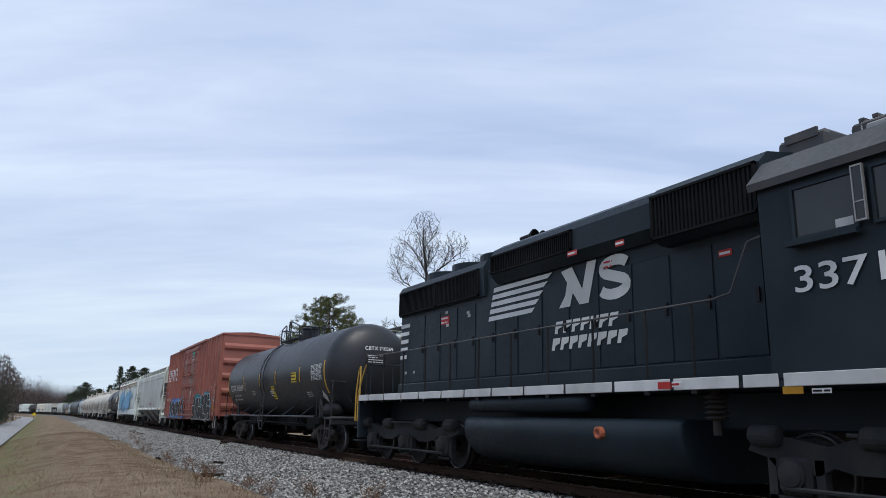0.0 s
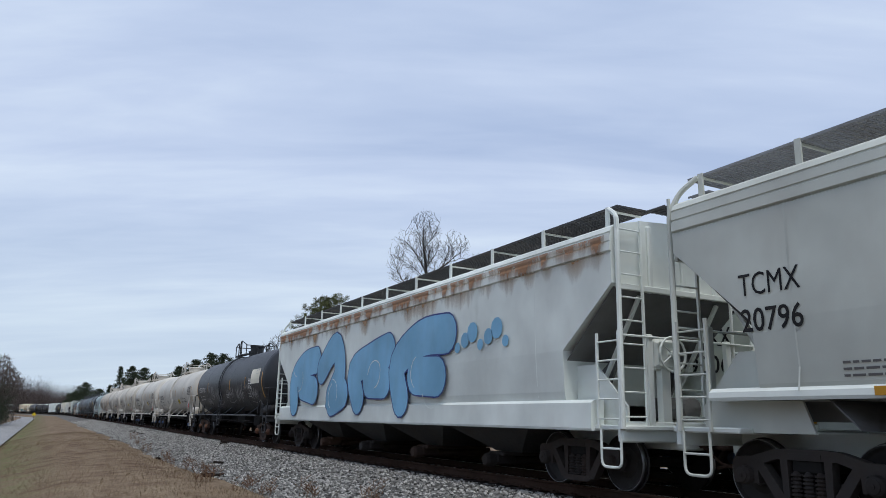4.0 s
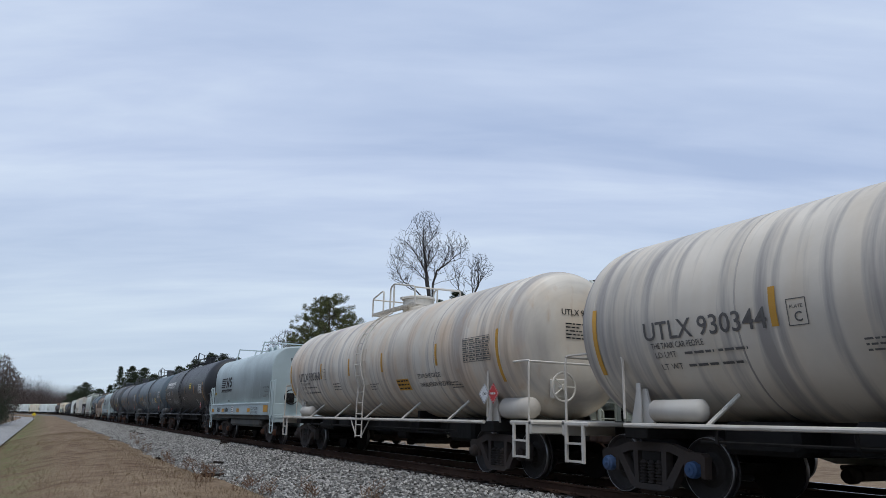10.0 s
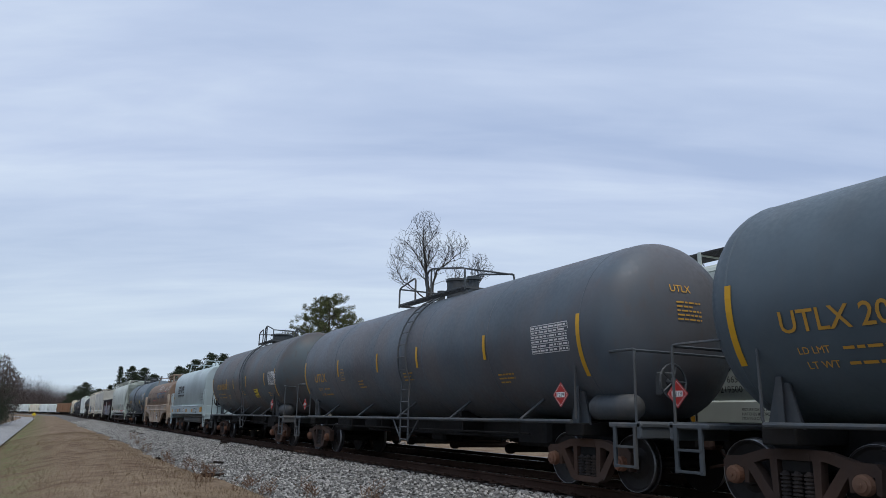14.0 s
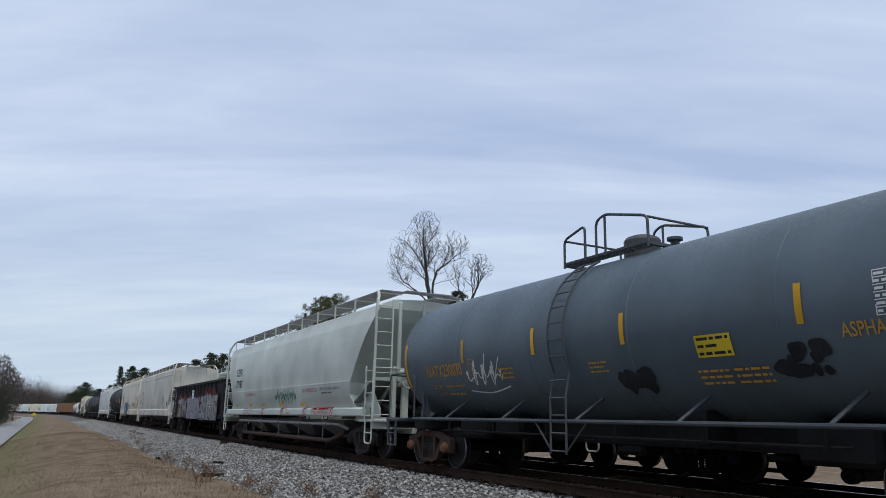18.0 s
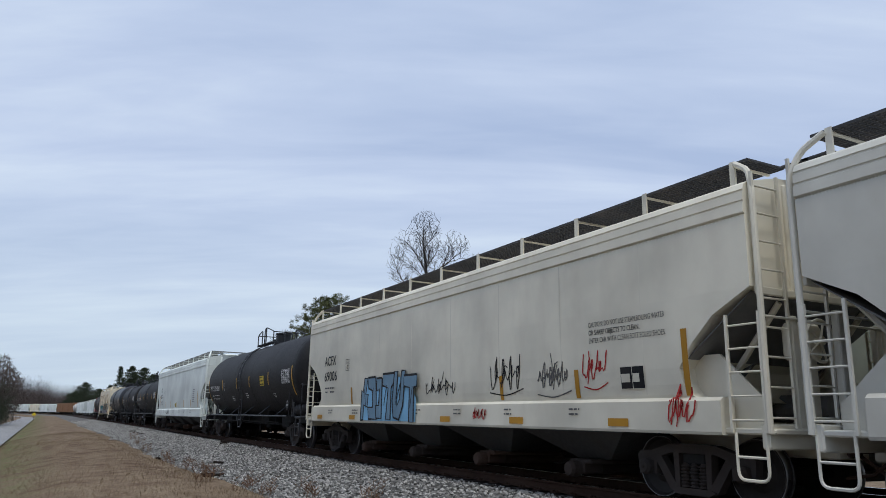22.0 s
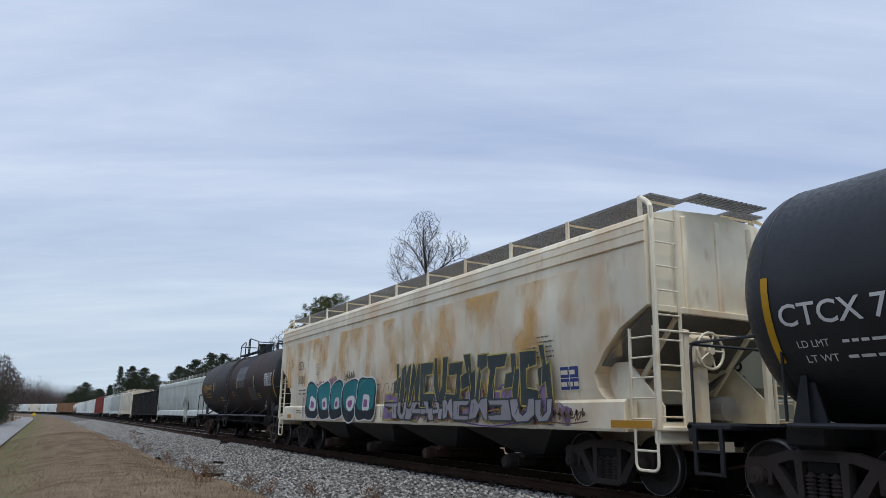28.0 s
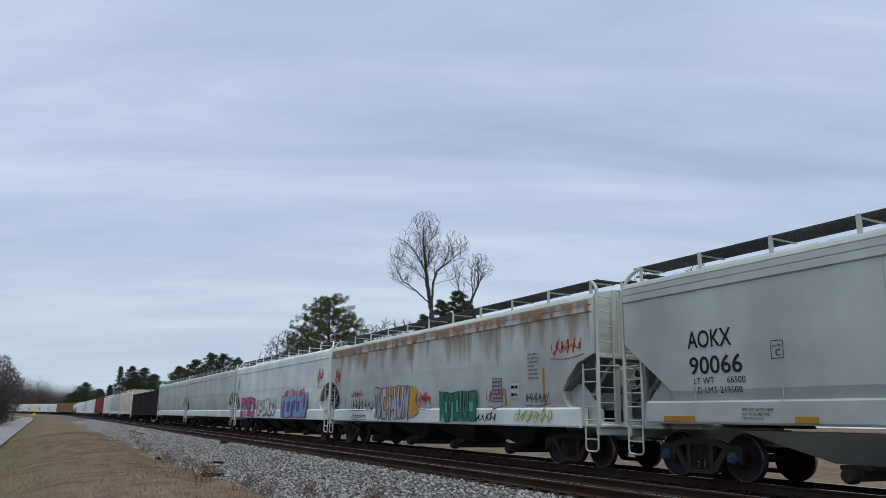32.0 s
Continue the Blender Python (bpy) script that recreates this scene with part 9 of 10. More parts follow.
    for k, (x, z, w, h, sd, m) in enumerate(((-2.9, 2.18, 1.5, 0.42, 6, M_INK), (-0.6, 2.15, 0.5, 0.38, 9, M_INK), (0.2, 2.72, 1.9, 0.62, 7, M_GREYWHITE), (-3.6, 2.85, 0.9, 0.26, 8, M_GREYWHITE), (-4.9, 2.9, 1.1, 0.36, 18, M_GREYWHITE))):
        decal(car, "graffiti_tag", scrawl(w, h, 5, 0.04, sd), m, x, z, side)
    decal(car, "red_line", stroke([(0, 0), (1.75, 0.0), (1.85, 0.55), (6.9, 0.62), (6.95, 0.15)], 0.03), M_RED, 2.4, 2.12, side)
    for y, z, w, h, sd in ((3.6, 0.6, 2.2, 0.6, 11), (0.8, 0.6, 2.6, 0.6, 12), (-2.0, 0.65, 1.5, 0.5, 13)):
        decal(car, "graffiti_tag", scrawl(w, h, 6, 0.025, sd), GRAF["brown"], y, z, lambda y, z: -1.565)
    for y in (5.95, 2.9, 0.4, -2.4, -5.2):
        sheet(car, y, 1.46 if abs(y) > 5 else 1.22, 0.4, 0.10, M_AMBER, side, name="reflector")
    sheet(car, -1.3, 0.72, 0.5, 0.4, M_INK, lambda y, z: -1.565, ink=M_WHITE, rows=2, cols=3, frame_=True)
    put(car, 314.62, 325.49)
    car, side, half = slate(330.27, 343.12, "NATX230070", M_GREY_TANK, "blue-grey tank car with yellow lettering and dark paint blots", 80, 5.65, 3.97, 2.05, 4.07, 0.65, 1.15, 0.4, tags=False, dome="cap", note=(-2.7, 2.0, 2.3), prints=(2.6, -0.25))
    sheet(car, -2.55, 1.62, 1.25, 0.24, None, side, ink=M_GOLD, rows=3, cols=2, seed=31)
    decal(car, "graffiti_tag", scrawl(1.6, 0.6, 5, 0.045, 33), M_WHITE, half - 2.9, 1.75, side)
    rb = random.Random(4)
    for y, z, sd in ((-1.0, 1.62, 4), (-4.0, 1.72, 5)):
        for k in range(14):
            pts = blob(rb.uniform(0, 0.62), rb.uniform(0, 0.30), rb.uniform(0.05, 0.17), rb.uniform(0.04, 0.12), sd * 9 + k, n=24, square=2.0)
            decal(car, "paint_blot", (pts, [tuple(range(24))]), plain("dark_overpaint", (0.018, 0.020, 0.023), 0.7), y, z, side, 0.012 + 0.001 * k)
    write(car, "ASPHALT", 0.17, M_GOLD, -4.88, 2.1, side, width=0.72)
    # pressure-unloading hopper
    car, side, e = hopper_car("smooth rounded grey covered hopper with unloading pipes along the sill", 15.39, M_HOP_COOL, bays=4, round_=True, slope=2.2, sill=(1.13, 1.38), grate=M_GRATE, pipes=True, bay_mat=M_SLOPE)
    write(car, "CEFX", 0.34, M_INK, 6.96, 2.84, side, name="reporting_mark")
    write(car, "77157", 0.34, M_INK, 6.89, 2.31, side, name="reporting_mark")
    write(car, "DO NOT HAMMER ON SIDE OF CAR", 0.13, M_RED, 4.83, 1.9, side, width=1.59)
    write(car, "DO NOT HAMMER ON SIDE OF CAR", 0.13, M_RED, -3.2, 1.9, side, width=1.55)
    decal(car, "graffiti_tag", scrawl(3.1, 0.62, 8, 0.05, 44), GRAF["green"], 0.46, 1.5, side)
    for y in (5.0, 2.0, -0.8, -3.5, -6.2):
        ring = [(math.cos(t) * 0.12, math.sin(t) * 0.12) for t in [2 * math.pi * k / 20 for k in range(21)]]
        decal(car, "warning_disc", (ring[:-1], [tuple(range(20))]), M_WHITE, y, 1.27, side, 0.005)
        decal(car, "warning_ring", stroke(ring, 0.028), M_RED, y, 1.27, side, 0.009)
        decal(car, "warning_ring", stroke([(-0.1, 0.1), (0.1, -0.1)], 0.03), M_RED, y, 1.27, side, 0.009)
        decal(car, "warning_mark", stroke([(-0.05, -0.08), (0.03, 0.09)], 0.04), M_INK, y, 1.27, side, 0.008)
    for y in (6.7, 4.1, 2.0, -0.6, -3.2):
        sheet(car, y, 1.46, 0.45, 0.11, M_AMBER, lambda y, z: -1.6, name="reflector")
    for y, size, lines in ((-1.25, 0.055, ("DANGER",)), (-4.25, 0.085, ("CLOSE DUST CAPS AND ROOF", "HATCHES BEFORE CAR MOVES")), (4.75, 0.055, ("CAR EQUIPPED WITH SAFETY",))):
        for k, tx in enumerate(lines):
            write(car, tx, size, M_RED, y, 1.31 - 0.12 * k, side)
        if len(lines) == 1:
            sheet(car, y, 1.17, 0.75, 0.10, None, side, ink=M_RED, rows=2, seed=int(y * 4))
    write(car, "HEMPEL 37301 LINING 11-2022:ECSI", 0.085, M_INK, -5.05, 1.93, side)
    sheet(car, -5.15, 1.80, 1.3, 0.09, None, side, ink=M_INK, rows=1, cols=2, seed=9)
    put(car, 347.52, 363.62)
    # black gondola
    car, side = gondola("black steel gondola with ribbed sides covered in silver graffiti", (381.42 - 367.94) * K, 7.85, 2.90, M_GOND, stakes=13, inset=1.71)
    out = lambda y, z: -1.64
    HAZE = wash("graffiti_red_haze", (0.30, 0.02, 0.02), 0.44, 0.74)
    wild(car, 5.0, 0.84, 3.3, 1.30, 6, 61, out, GRAF["silver"], M_INK, plain("graffiti_dark_red", (0.06, 0.02, 0.02)), HAZE, wd=0.05)
    wild(car, 1.54, 0.80, 4.2, 1.36, 6, 62, out, GRAF["silver"], GRAF["navy"], GRAF["silver"], HAZE, wd=0.05)
    wild(car, -2.75, 0.76, 4.8, 1.56, 5, 63, out, GRAF["silver"], M_INK, GRAF["silver"], HAZE, wd=0.10)
    write(car, "JTIX", 0.22, M_WHITE, 5.77, 2.1, side, name="reporting_mark")
    write(car, "9012", 0.22, M_WHITE, 5.77, 1.8, side, name="reporting_mark")
    for sd, z in ((2, 2.1), (3, 1.6), (4, 1.15)):
        decal(car, "graffiti_tag", scrawl(0.7, 0.45, 4, 0.03, sd), M_WHITE, 7.2, z, side)
    sheet(car, 0.08, 2.0, 0.67, 0.5, M_WHITE, out, name="square_placard", ink=GRAF["sky"], rows=2)
    sheet(car, -5.76, 1.45, 0.47, 0.32, M_INK, lambda y, z: -1.67, ink=M_WHITE, rows=2, cols=2, frame_=True)
    for y in (7.6, 4.25, 1.37, -1.69, -4.65, -7.5):
        strip(car, y, 1.15, 1.75, out, M_AMBER, 0.10)
    sheet(car, 5.8, 1.3, 0.6, 0.22, None, side, ink=M_RED, rows=2)
    put(car, 367.94, 381.42)

    def hopper(f, r, mks, mat, lab, my=7.45, mw=(0.88, 1.06), load=None, amber=True, ink=None, **kw):
        ink = ink or M_INK
        car, side, e = hopper_car(lab, (r - f) * K, mat, **kw)
        write(car, mks[0], 0.30, ink, my, 2.68, side, name="reporting_mark", width=mw[0])
        write(car, mks[1], 0.30, ink, my, 2.2, side, name="reporting_mark", width=mw[1])
        if load:
            write(car, "LD LMT  %s  LB" % load[0], 0.10, M_INK, my - 0.05, 1.93, side, width=1.15)
            write(car, "LT WT    %s  LB" % load[1], 0.10, M_INK, my - 0.10, 1.75, side, width=1.10)
        else:
            sheet(car, my - 0.05, 1.80, 0.9, 0.24, None, side, ink=M_INKFADE, rows=2, cols=2)
        plate_mark(car, ink, my - 1.9, 2.45, side)
        for k in range(6 if amber else 0):
            sheet(car, e - 1.2 - k * (2 * e - 2.6) / 5.5, 1.04, 0.46, 0.12, M_AMBER, side, name="reflector")
        rng = random.Random(int(f))
        for k in range(7):
            sheet(car, e - 2.2 - k * (2 * e - 4) / 7, 1.18, rng.uniform(0.3, 0.8), 0.16, None, side, ink=M_INKFADE, rows=2, seed=k)
        put(car, f, r)
        return car, side, e
    car, side, e = hopper(385.91, 402.72, ("CITX", "703193"), M_HOP_WARM, "pale beige covered hopper with dark roof walkway", bays=4, grate=M_GRATE_DARK)
    sheet(car, -0.57, 1.55, 0.42, 0.2, M_YELLABEL, side, ink=M_INK, rows=2)
    sheet(car, -5.14, 1.85, 1.35, 0.5, None, side, ink=M_INK, rows=7)
    sheet(car, -7.5, 1.62, 0.52, 0.36, M_INK, side, ink=M_HOP_WARM, rows=3, cols=2, frame_=True)
    write(car, "ARI CENTER FLOW", 0.12, M_INK, 4.97, 1.20, side)
    car, side, e = hopper(406.86, 422.41, ("ACFX", "69006"), M_HOP_BEIGE, "cream covered hopper with blue-grey graffiti and tags", my=7.41, mw=(1.05, 1.15), bays=4, grate=M_GRATE_DARK)
    wild(car, 4.09, 0.98, 3.47, 1.33, 6, 71, PAINTED, plain("graffiti_slate_blue", (0.16, 0.27, 0.36)), M_INK, GRAF["sky"], None, wd=0.06)
    for y, z, w, h, n, sd, m in ((0.27, 1.55, 1.55, 0.55, 5, 1, M_INK), (-2.62, 1.67, 1.2, 0.65, 5, 2, M_INK), (-4.25, 1.6, 1.0, 0.6, 5, 3, M_INKFADE), (-5.6, 1.7, 0.6, 0.6, 3, 4, M_RED), (-2.0, 1.1, 0.6, 0.25, 4, 5, M_RED), (-7.5, 1.05, 0.5, 0.6, 2, 6, M_RED)):
        decal(car, "graffiti_tag", scrawl(w, h, n, 0.04, sd), m, y, z, side)
    for k, tx in enumerate(("CAUTION: DO NOT USE STEAM,BOILING WATER", "OR SHARP OBJECTS TO CLEAN.", "ENTER CAR WITH CLEAN SOFT SOLED SHOES.")):
        write(car, tx, 0.085, M_INK, -5.79, 2.62 - 0.13 * k, side, width=1.73 if k != 1 else 1.2)
    sheet(car, -6.5, 1.6, 0.52, 0.34, M_INK, side, ink=M_HOP_BEIGE, rows=1, cols=2, frame_=True)
    for y in (5.08, 1.2, -3.0, -5.36, -7.8):
        strip(car, y, 1.48, 2.41 if y < -7 else 1.95, side, M_AMBER, 0.11)
    # dull black tank
    def blacktank(f, r, mk, lab, seed, y0, y1, zn, top, over, plat, lad, mid=0.0, mat=None, ink=None, dome="low", note=None, loads=None, **kw):
        tc = (r - f) * K
        R, zc = (top - 1.28) / 2, (top + 1.28) / 2
        car, side, half = tank_car(lab, tc, mat or M_BLACK_DULL, R=R, zc=zc, plat=plat, lad=lad, mid=mid, over=over, dome=dome, **kw)
        marks_tank(car, side, half, mk, ink or M_WHITE, y0, y1, zn, seed=seed, lab=note, loads=loads)
        marks_end(car, R, half, zc, mk, ink or M_WHITE, nose=kw.get("nose", 0.0))
        placard(car, -half + 0.8, 1.5, 0.22, lambda y, z: -1.45, M_BLACK_DULL, M_GREYWHITE)
        put(car, f, r)
        return car, side, half
    blacktank(426.96, 441.24, "MTFX 293061", "dull black tank car with white lettering", 90, 7.25, 4.95, 2.3, 4.32, 0.9, 1.35, 0.42, -0.15, note=(-3.1, 2.3, 2.7), nose=0.18)
    car, side, e = hopper(445.43, 462.61, ("CPCX", "805112"), M_HOP_WHITE, "clean white covered hopper with galvanized roof walkway", my=7.55, load=("219900", "66100"), amber=False, bays=4, grate=M_GRATE, cap=M_TRUCK)
    for y in (7.9, 5.2, 2.7, -0.2, -2.9, -5.5, -7.8):
        strip(car, y, 1.54, 2.43 if abs(y) > 7 else 1.96, side, M_YEL, 0.12)
    sheet(car, 0.6, 1.55, 0.45, 0.26, M_YELLABEL, side, ink=M_INK, rows=3)
    for tx, z in (("CONSULT OWNER BEFORE", 1.24), ("REPAIRING HOPPER BODY", 1.10)):
        write(car, tx, 0.10, M_INK, 4.23, z, side)
    sheet(car, -6.2, 1.8, 0.7, 0.8, None, side, ink=M_INKFADE, rows=7)
    blacktank(467.02, 479.87, "MULX 700457", "black tank car with white lettering and bright yellow strips", 93, 6.43, 3.83, 2.25, 4.06, 0.77, 1.25, -0.79, -0.55, M_BLACK_DULL)
    blacktank(484.34, 495.76, "CTCX", "dull black tank car with brown dust on its ends", 96, 5.4, 4.5, 2.25, 4.06, 0.77, 1.25, -0.79, -0.55, M_BLACK_DULL, dome="cap")
    car, side, half = blacktank(500.4, 513.45, "CTCX 718034", "black tank car with a small dome and white notices", 99, 6.28, 3.95, 2.27, 4.33, 0.25, 1.4, 0.04, -0.7, M_BLACK, dome="round", nose=0.35)
    for y, z, tx in ((-0.9, 2.9, "VENT TANK"), (-0.9, 2.75, "WHEN UNLOADING"), (-1.2, 2.45, "BOV - JAMESBURY 9RET4"), (-1.2, 2.15, "FLANGE GASKET - GYLON 3545"), (3.6, 2.75, "THERMAL PROTECTION"), (3.6, 2.62, "SYSTEM EQUIPPED")):
        write(car, tx, 0.09, M_WHITE, y, z, side)
    car, side, e = hopper(517.5, 534.63, ("CEFX", "51290"), M_HOP_CREAM, "cream covered hopper with rust stains and bright graffiti", my=7.59, mw=(0.6, 0.7), ink=M_INKFADE, bays=4, grate=M_GRATE)
    decal(car, "graffiti_cloud", cloud(6.2, 1.12, 81, 0.22), wash("graffiti_mauve_haze", (0.34, 0.20, 0.24), 0.40, 0.62), 6.9, 1.0, PAINTED, 0.004)
    night, teal_, plum = plain("graffiti_night", (0.012, 0.02, 0.028)), plain("graffiti_deep_teal", (0.015, 0.20, 0.22)), plain("graffiti_plum", (0.28, 0.10, 0.24))
    for i, (cx, rx, ry, hx, hy) in enumerate(((0.75, 0.78, 0.60, 0.30, 0.20), (1.95, 0.68, 0.62, 0.20, 0.16), (3.10, 0.66, 0.60, 0.18, 0.14), (4.25, 0.70, 0.62, 0.28, 0.18), (5.45, 0.74, 0.64, 0.22, 0.20))):
        for j, (nm, x_, z_, m_, u, v) in enumerate((("graffiti_letter", rx, ry, M_WHITE, 0, 0), ("graffiti_fill", rx - 0.04, ry - 0.04, night, 0, 0), ("graffiti_fill", rx - 0.13, ry - 0.20, teal_, 0.02, 0.12), ("graffiti_shine", hx + 0.03, hy + 0.03, M_WHITE, 0.05, -0.10), ("graffiti_shine", hx * 0.6, hy * 0.55, plum, 0.02, -0.12))):
            decal(car, nm, (blob(cx + u, 0.62 + v, x_, z_, 300 + i, 0.0, 40, 3.0), [tuple(range(40))]), m_, 6.55, 0.98, PAINTED, 0.008 + i * 0.009 + j * 0.0016)
        decal(car, "graffiti_shine", stroke([(cx - rx * 0.7, 0.9), (cx - rx * 0.45, 1.05), (cx, 1.13)], 0.035), GRAF["aqua"], 6.55, 0.98, PAINTED, 0.05)
    decal(car, "rust_bloom", rect(0, 2 * e - 1.2, 0, 1.55, 8), M_BLOOM, e - 0.6, 2.1, lambda y, zz: side(y, zz) - 0.01, 0.003)
    decal(car, "graffiti_cloud", cloud(7.6, 0.62, 84, 0.3), wash("graffiti_violet_haze", (0.22, 0.12, 0.30), 0.40, 0.58), -0.35, 1.0, PAINTED, 0.0045)
    charcoal = plain("graffiti_charcoal", (0.045, 0.06, 0.06))
    wild(car, -0.1, 1.02, 7.4, 0.72, 13, 83, PAINTED, plain("graffiti_violet", (0.30, 0.20, 0.36)), GRAF["straw"], None, None, wd=0.04)
    wild(car, -0.75, 1.30, 6.7, 1.16, 12, 82, lambda y, z: PAINTED(y, z) - 0.03, charcoal, GRAF["straw"], None, None, wd=0.03)
    wild(car, -0.3, 1.04, 7.2, 0.5, 11, 86, lambda y, z: PAINTED(y, z) - 0.06, plain("graffiti_ash", (0.33, 0.31, 0.33)), charcoal, None, None, wd=0.04)
    for k in range(4):
        decal(car, "graffiti_outline", stroke([(0.5 * k, 0), (0.5 * k + 0.02, 0.6), (0.5 * k + 0.12, 0.84), (0.5 * k + 0.32, 0.86), (0.5 * k + 0.42, 0.62), (0.5 * k + 0.42, 0.0)], 0.02), M_INKFADE, 1.0, 1.12, PAINTED, 0.012)
    for y, z, w, h, sd, m in ((-1.2, 1.2, 2.8, 0.8, 1, M_GREYWHITE), (-2.6, 1.3, 3.2, 0.85, 2, GRAF["orange"]), (-4.2, 1.1, 2.6, 0.8, 3, GRAF["purple"]), (2.9, 2.1, 0.9, 0.35, 4, GRAF["brown"]), (-7.4, 1.1, 1.0, 0.25, 7, GRAF["brown"])):
        decal(car, "graffiti_tag", scrawl(w, h, 7, 0.045, sd), m, y, z, side, 0.06)
    for k in range(5):
        sheet(car, -6.4, 2.55 - 0.09 * k, 1.1, 0.07, None, side, ink=M_INKFADE, rows=1, seed=k)
    sheet(car, -7.58, 1.62, 0.5, 0.4, GRAF["navy"], side, ink=M_HOP_CREAM, rows=2, cols=2, frame_=True)
    sheet(car, -8.9, 1.02, 0.9, 0.11, M_AMBER, side, name="reflector")
    # last car
    car, side, half = blacktank(538.62, 552.98, "UTLX 668402", "black tank car stained rusty brown on top, last of the train", 120, 7.01, 4.79, 2.42, 4.06, 0.77, 1.8, 0.62, 0.0, M_BLACK_RUST, M_GOLD, truck_mat=M_TRUCK_BROWN, loads=("209100 LB  94 850 KG", "76900 LB  34 850 KG"))
    write(car, "THE TANK CAR PEOPLE", 0.085, M_GOLD, 6.9, 2.29, side, width=1.0)
    for y, z, w, h in ((-1.0, 2.35, 1.7, 0.95), (-3.4, 1.75, 1.3, 0.6)):
        sheet(car, y, z, w, h, M_BLACK, side, name="repaint_patch")
    g = Geo()
    g.cbox(-0.02, 0.20, half + 1.45, half + 1.65, 0.95, 1.45, 0.03)
    part("end_of_train_device", g, plain("red_marker_light", (0.45, 0.02, 0.02)), car)


def rust_eave(car, side, e, z, deep=1.0, m=None):
    """Rust bleeding down from the eaves."""
    n = 14
    out = lambda y, zz: side(y, zz) - 0.012
    decal(car, "rust_run", rect(0, 2 * e - 0.2, 0, deep, n), m or M_RUSTWASH, e - 0.1, z - deep, out, 0.003)
    decal(car, "rusty_eave", rect(0, 2 * e - 0.2, 0, 0.30, 6), M_RUSTEAVE, e - 0.1, z - 0.02, lambda y, zz: side(y, zz) - 0.03, 0.004)


M_RUSTWASH = wash("bleeding_rust", (0.42, 0.24, 0.11), 0.50, 0.80, (1, 0.9, 0.11))
M_RUSTEAVE = wash("rusty_eave_edge", (0.32, 0.16, 0.075), 0.38, 0.60)


def standing_train():
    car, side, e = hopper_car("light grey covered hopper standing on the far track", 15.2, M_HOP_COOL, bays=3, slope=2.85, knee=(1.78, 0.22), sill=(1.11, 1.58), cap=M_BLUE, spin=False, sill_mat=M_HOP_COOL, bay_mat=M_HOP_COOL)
    write(car, "AOKX", 0.36, M_INK, 7.29, 2.63, side, name="reporting_mark", width=1.12)
    write(car, "90066", 0.36, M_INK, 7.29, 2.1, side, name="reporting_mark", width=1.33)
    write(car, "LT WT      66500", 0.13, M_INK, 7.2, 1.90, side)
    write(car, "LD LMT 219500", 0.13, M_INK, 7.2, 1.71, side)
    plate_mark(car, M_INK, 5.3, 2.3, side)
    write(car, "SECURE GATES AND", 0.055, M_INK, 6.03, 1.36, side)
    write(car, "HATCHES BEFORE", 0.055, M_INK, 6.03, 1.28, side)
    write(car, "MOVING CAR", 0.055, M_INK, 6.03, 1.20, side)
    sheet(car, 8.06, 1.15, 0.87, 0.11, M_AMBER, side, name="reflector")
    sheet(car, 4.91, 1.15, 0.46, 0.11, M_AMBER, side, name="reflector")
    stand(car, 11.39 - 15.2, 11.39)
    car, side, e = hopper_car("rust-streaked grey covered hopper covered in graffiti tags", 15.7, M_HOP_RUST, bays=4, top=4.20, slope=2.75, spin=False, sill_mat=M_HOP_WHITE)
    rust_eave(car, side, e, 3.80, 1.15)
    decal(car, "paint_ground", (blob(2.3, 0.7, 2.1, 0.55, 5), [tuple(range(28))]), GRAF["orange"], 4.4, 1.05, PAINTED, 0.004)
    wild(car, 4.2, 1.02, 3.3, 1.35, 7, 92, PAINTED, M_GREYWHITE, GRAF["navy"], None, None, wd=0.045)
    wild(car, -1.5, 1.0, 2.4, 1.05, 7, 94, PAINTED, GRAF["green"], M_INK, GRAF["mint"], None, wd=0.035)
    for y, z, w, h, n, sd, m in ((6.9, 1.85, 1.5, 0.45, 6, 1, GRAF["red"]), (7.0, 1.45, 2.6, 0.42, 8, 2, M_INK), (0.3, 1.5, 1.1, 0.6, 6, 3, GRAF["red"]), (-4.4, 1.55, 1.0, 0.6, 4, 4, GRAF["pink"]), (-3.6, 1.05, 1.5, 0.3, 7, 5, M_INK), (-5.9, 1.05, 2.0, 0.38, 7, 6, GRAF["lime"]),
                                 (-6.4, 1.55, 1.2, 0.35, 6, 7, M_INKFADE), (-7.7, 2.75, 1.4, 0.5, 6, 8, GRAF["red"]), (8.9, 2.5, 0.8, 0.9, 4, 9, GRAF["red"]), (6.7, 1.05, 1.8, 0.25, 7, 10, M_INKFADE)):
        decal(car, "graffiti_tag", scrawl(w, h, n, 0.04, sd), m, y, z, side)
    sheet(car, -4.75, 1.62, 0.55, 0.70, M_SLOPE, side, name="grey_panel", ink=M_GREYWHITE, rows=6)
    sheet(car, -5.75, 1.72, 0.42, 0.42, M_WHITE, side, ink=M_INK, rows=2, cols=2)
    sheet(car, -6.6, 2.2, 0.55, 0.75, None, side, ink=M_SLOPE, rows=7)
    for y in (7.6, 2.9, -5.4, -7.3):
        strip(car, y, 1.5, 2.5 if y < -6 else 2.0, side, M_GOLD, 0.1)
    stand(car, 15.72, 31.42)
    car, side, e = hopper_car("white covered hopper with pink and blue graffiti", 16.0, M_HOP_WHITE, bays=4, top=4.25, slope=2.7, spin=False)
    wild(car, 7.6, 1.0, 3.6, 1.3, 5, 95, PAINTED, GRAF["pink"], GRAF["navy"], None, None, wd=0.05)
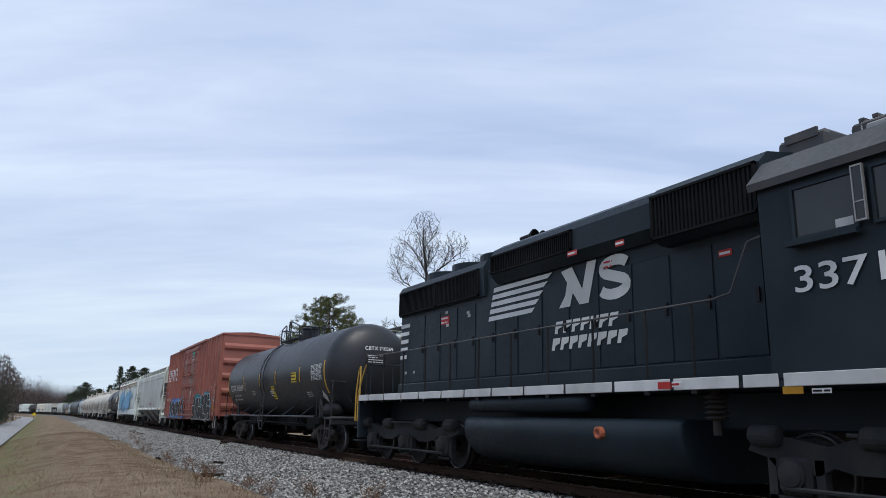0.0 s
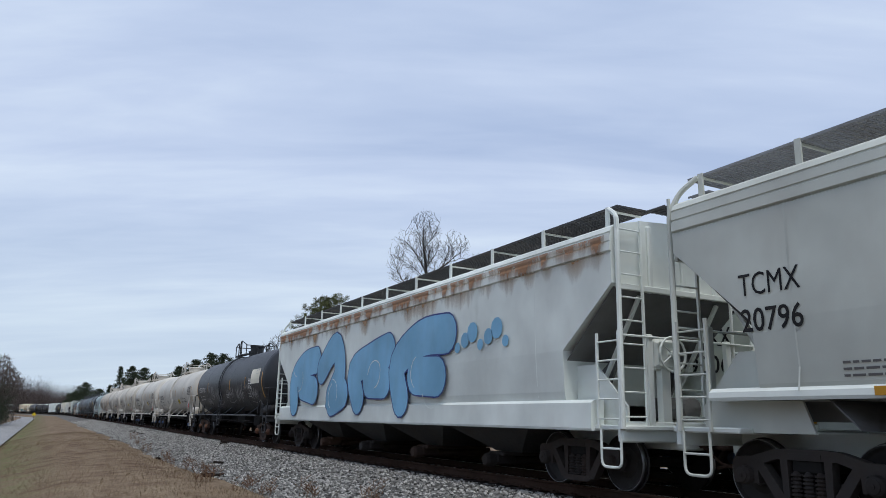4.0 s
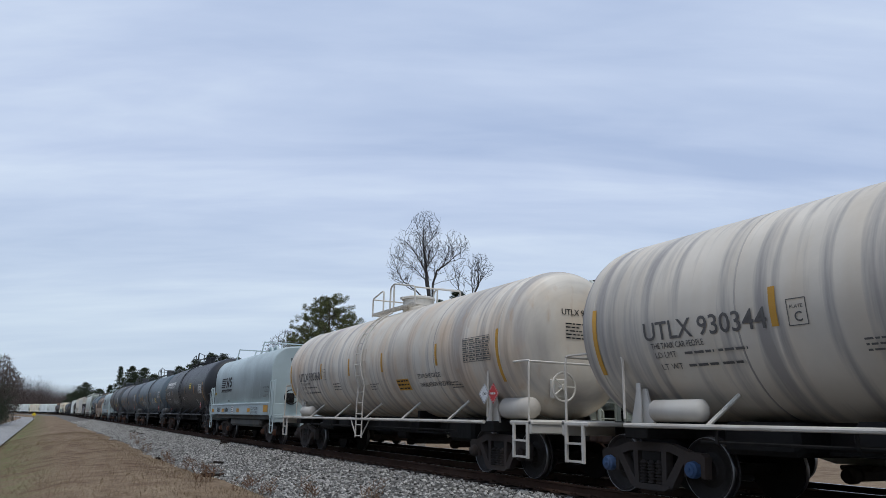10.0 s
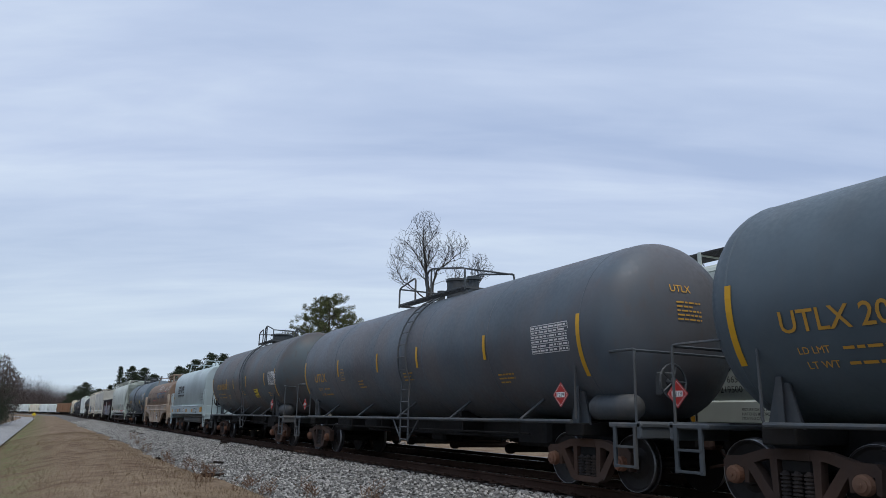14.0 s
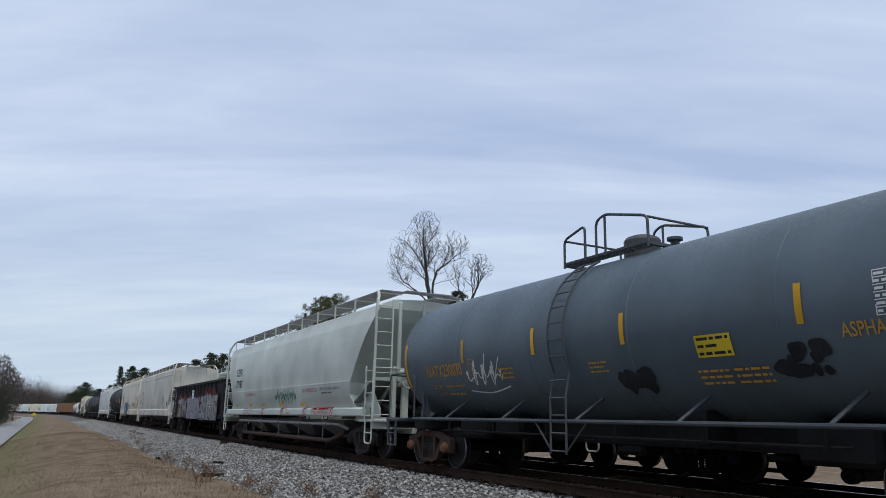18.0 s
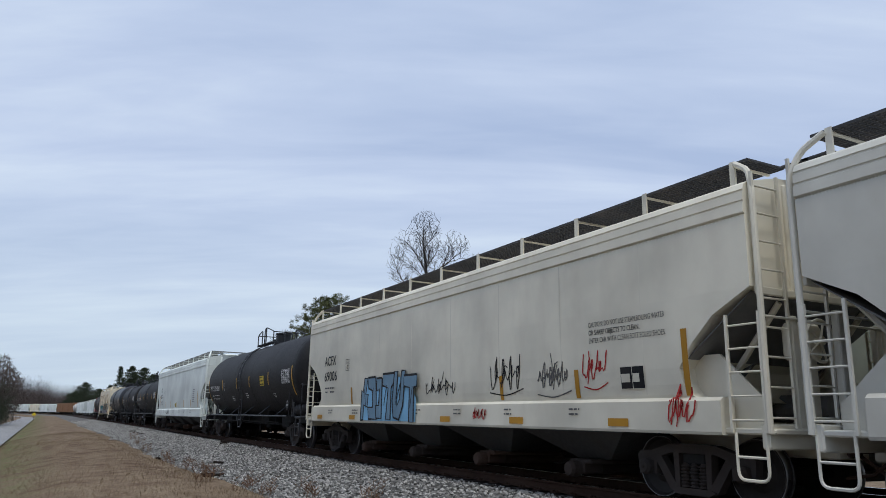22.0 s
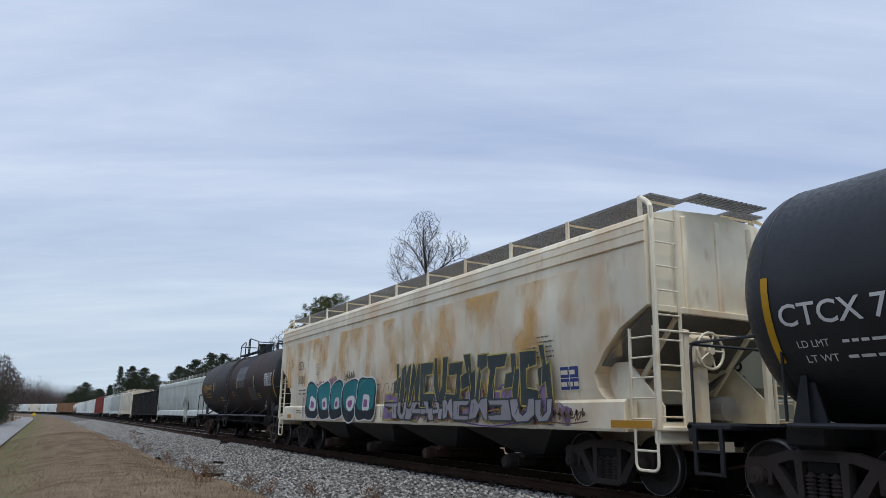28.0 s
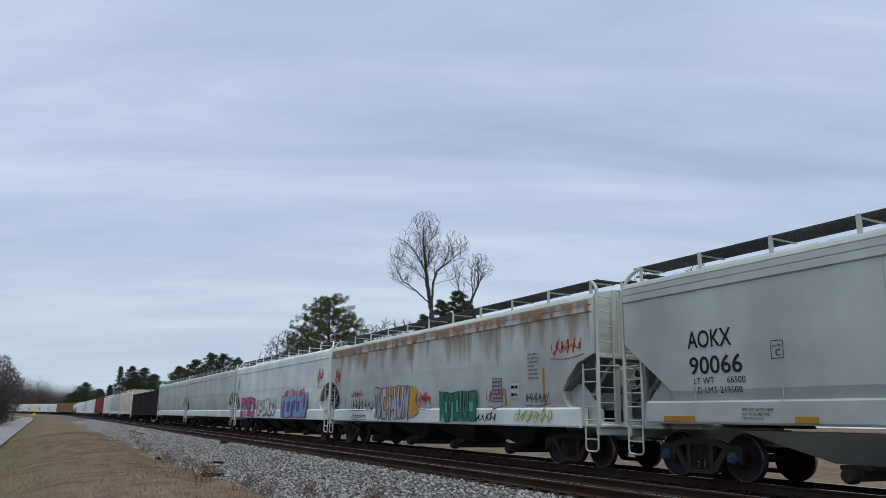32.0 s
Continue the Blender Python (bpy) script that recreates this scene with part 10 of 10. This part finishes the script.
    wild(car, -2.0, 1.0, 4.6, 1.35, 6, 96, PAINTED, GRAF["sky"], GRAF["red"], plain("graffiti_cobalt", (0.05, 0.14, 0.45)), wash("graffiti_pink_haze", (0.50, 0.10, 0.22), 0.42, 0.62), wd=0.05)
    wild(car, 3.4, 1.05, 4.1, 1.1, 6, 97, PAINTED, M_HOP_WHITE, M_INK, None, None, wd=0.06)
    decal(car, "graffiti_tag", scrawl(0.9, 0.9, 4, 0.06, 4), GRAF["red"], -8.0, 2.6, side)
    decal(car, "graffiti_tag", scrawl(0.6, 1.1, 3, 0.10, 14), GRAF["sky"], 9.0, 2.6, side)
    stand(car, 35.0, 51.0)
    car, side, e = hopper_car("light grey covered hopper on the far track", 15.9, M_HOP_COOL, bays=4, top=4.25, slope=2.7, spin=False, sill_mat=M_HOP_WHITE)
    stand(car, 55.2, 71.0)
    car2 = copy_thing(car, Matrix())
    stand(car2, 75.2, 91.0)
    gd, side = gondola("black open hopper car standing on the far track", 9.2, 6.4, 3.85, M_GOND, spin=False)
    stand(gd, 96.0, 105.2)
    stand(copy_thing(gd, Matrix()), 110.2, 119.4)
    cr, side, e = hopper_car("cream covered hopper beyond the dark cars", 15.9, M_HOP_CREAM, bays=4, top=4.35, spin=False)
    stand(cr, 124.5, 140.4)
    s = 145.0
    wh, sd_, e_ = hopper_car("pale covered hopper far along the standing train", 15.9, M_HOP_WHITE, bays=4, spin=False)
    order = [car, wh, "red", "red", "white", "white", car, "white", "white", "tank", "orange", "orange", "orange", "white", "white", cr, "white", car, "white", "white"]
    used = False
    tw = None
    for k in order:
        if k == "tank":
            tw, sd, hf = tank_car("small white tank car in the far train", 11.0, M_WHITE_TANK, spin=False, fit=M_SLOPE)
            stand(tw, s, s + 11.0)
            s += 15.4
        elif k in ("red", "orange"):
            bx = thing("boxcar", "faded %s boxcar far along the standing train" % k, "boxcar", "cars of the standing train")
            g = Geo()
            g.cbox(-1.5, 1.5, -7.6, 7.6, 1.0, 4.7, 0.05)
            g.prism([(-1.55, 4.66), (1.55, 4.66), (1.5, 4.74), (0, 4.85), (-1.5, 4.74)], -7.65, 7.65)
            part("car_body", g, M_FARRED if k == "red" else M_FARORANGE, bx)
            for y in np.linspace(-7.2, 7.2, 13):
                q = Geo()
                q.box(-1.57, -1.5, y - 0.06, y + 0.06, 1.0, 4.66)
                part("side_rib", q, M_FARRED if k == "red" else M_FARORANGE, bx)
            g = Geo()
            g.cbox(-0.3, 0.3, -8.2, 8.2, 0.7, 1.0)
            part("centre_sill", g, M_UNDER, bx)
            for sg in (-1, 1):
                truck(bx, sg * 5.6, spin=False)
            stand(bx, s, s + 11.2)
            s += 16.0
        else:
            k = wh if k == "white" else k
            stand(k if k is wh and not used else copy_thing(k, Matrix()), s, s + 15.9)
            used = used or k is wh
            s += 20.2


def motions():
    """The passing train runs along the line at one speed; its wheels turn with it."""
    for car, f, r in MOVING:
        rows = []
        for t in range(0, 33):
            (xa, ya, _), (xb, yb, _) = on_track(f - SPEED * t), on_track(r - SPEED * t)
            a = math.degrees(math.atan2(-(xb - xa), yb - ya))
            rows.append((float(t), pose((xa + xb) / 2, (ya + yb) / 2, 0, 0, 0, a)))
        walk(car, rows)
    for kind, rad in (("car", WHEEL_R), ("loco", LOCO_R)):
        step = math.degrees(SPEED / FPS / rad)
        first = SPIN[kind][0]
        walk(first, [(k / FPS, pose(0, 0, 0, (step * k) % 360)) for k in range(0, 32 * FPS + 1)])
        act, slot = first.animation_data.action, first.animation_data.action_slot
        for ob in SPIN[kind][1:]:
            ob.rotation_mode = "QUATERNION"
            ad = ob.animation_data_create()
            ad.action = act
            ad.action_slot = slot


ground()
track_line()
stones()
dry_grass()
plant()
small_things()
passing_train()
standing_train()
motions()
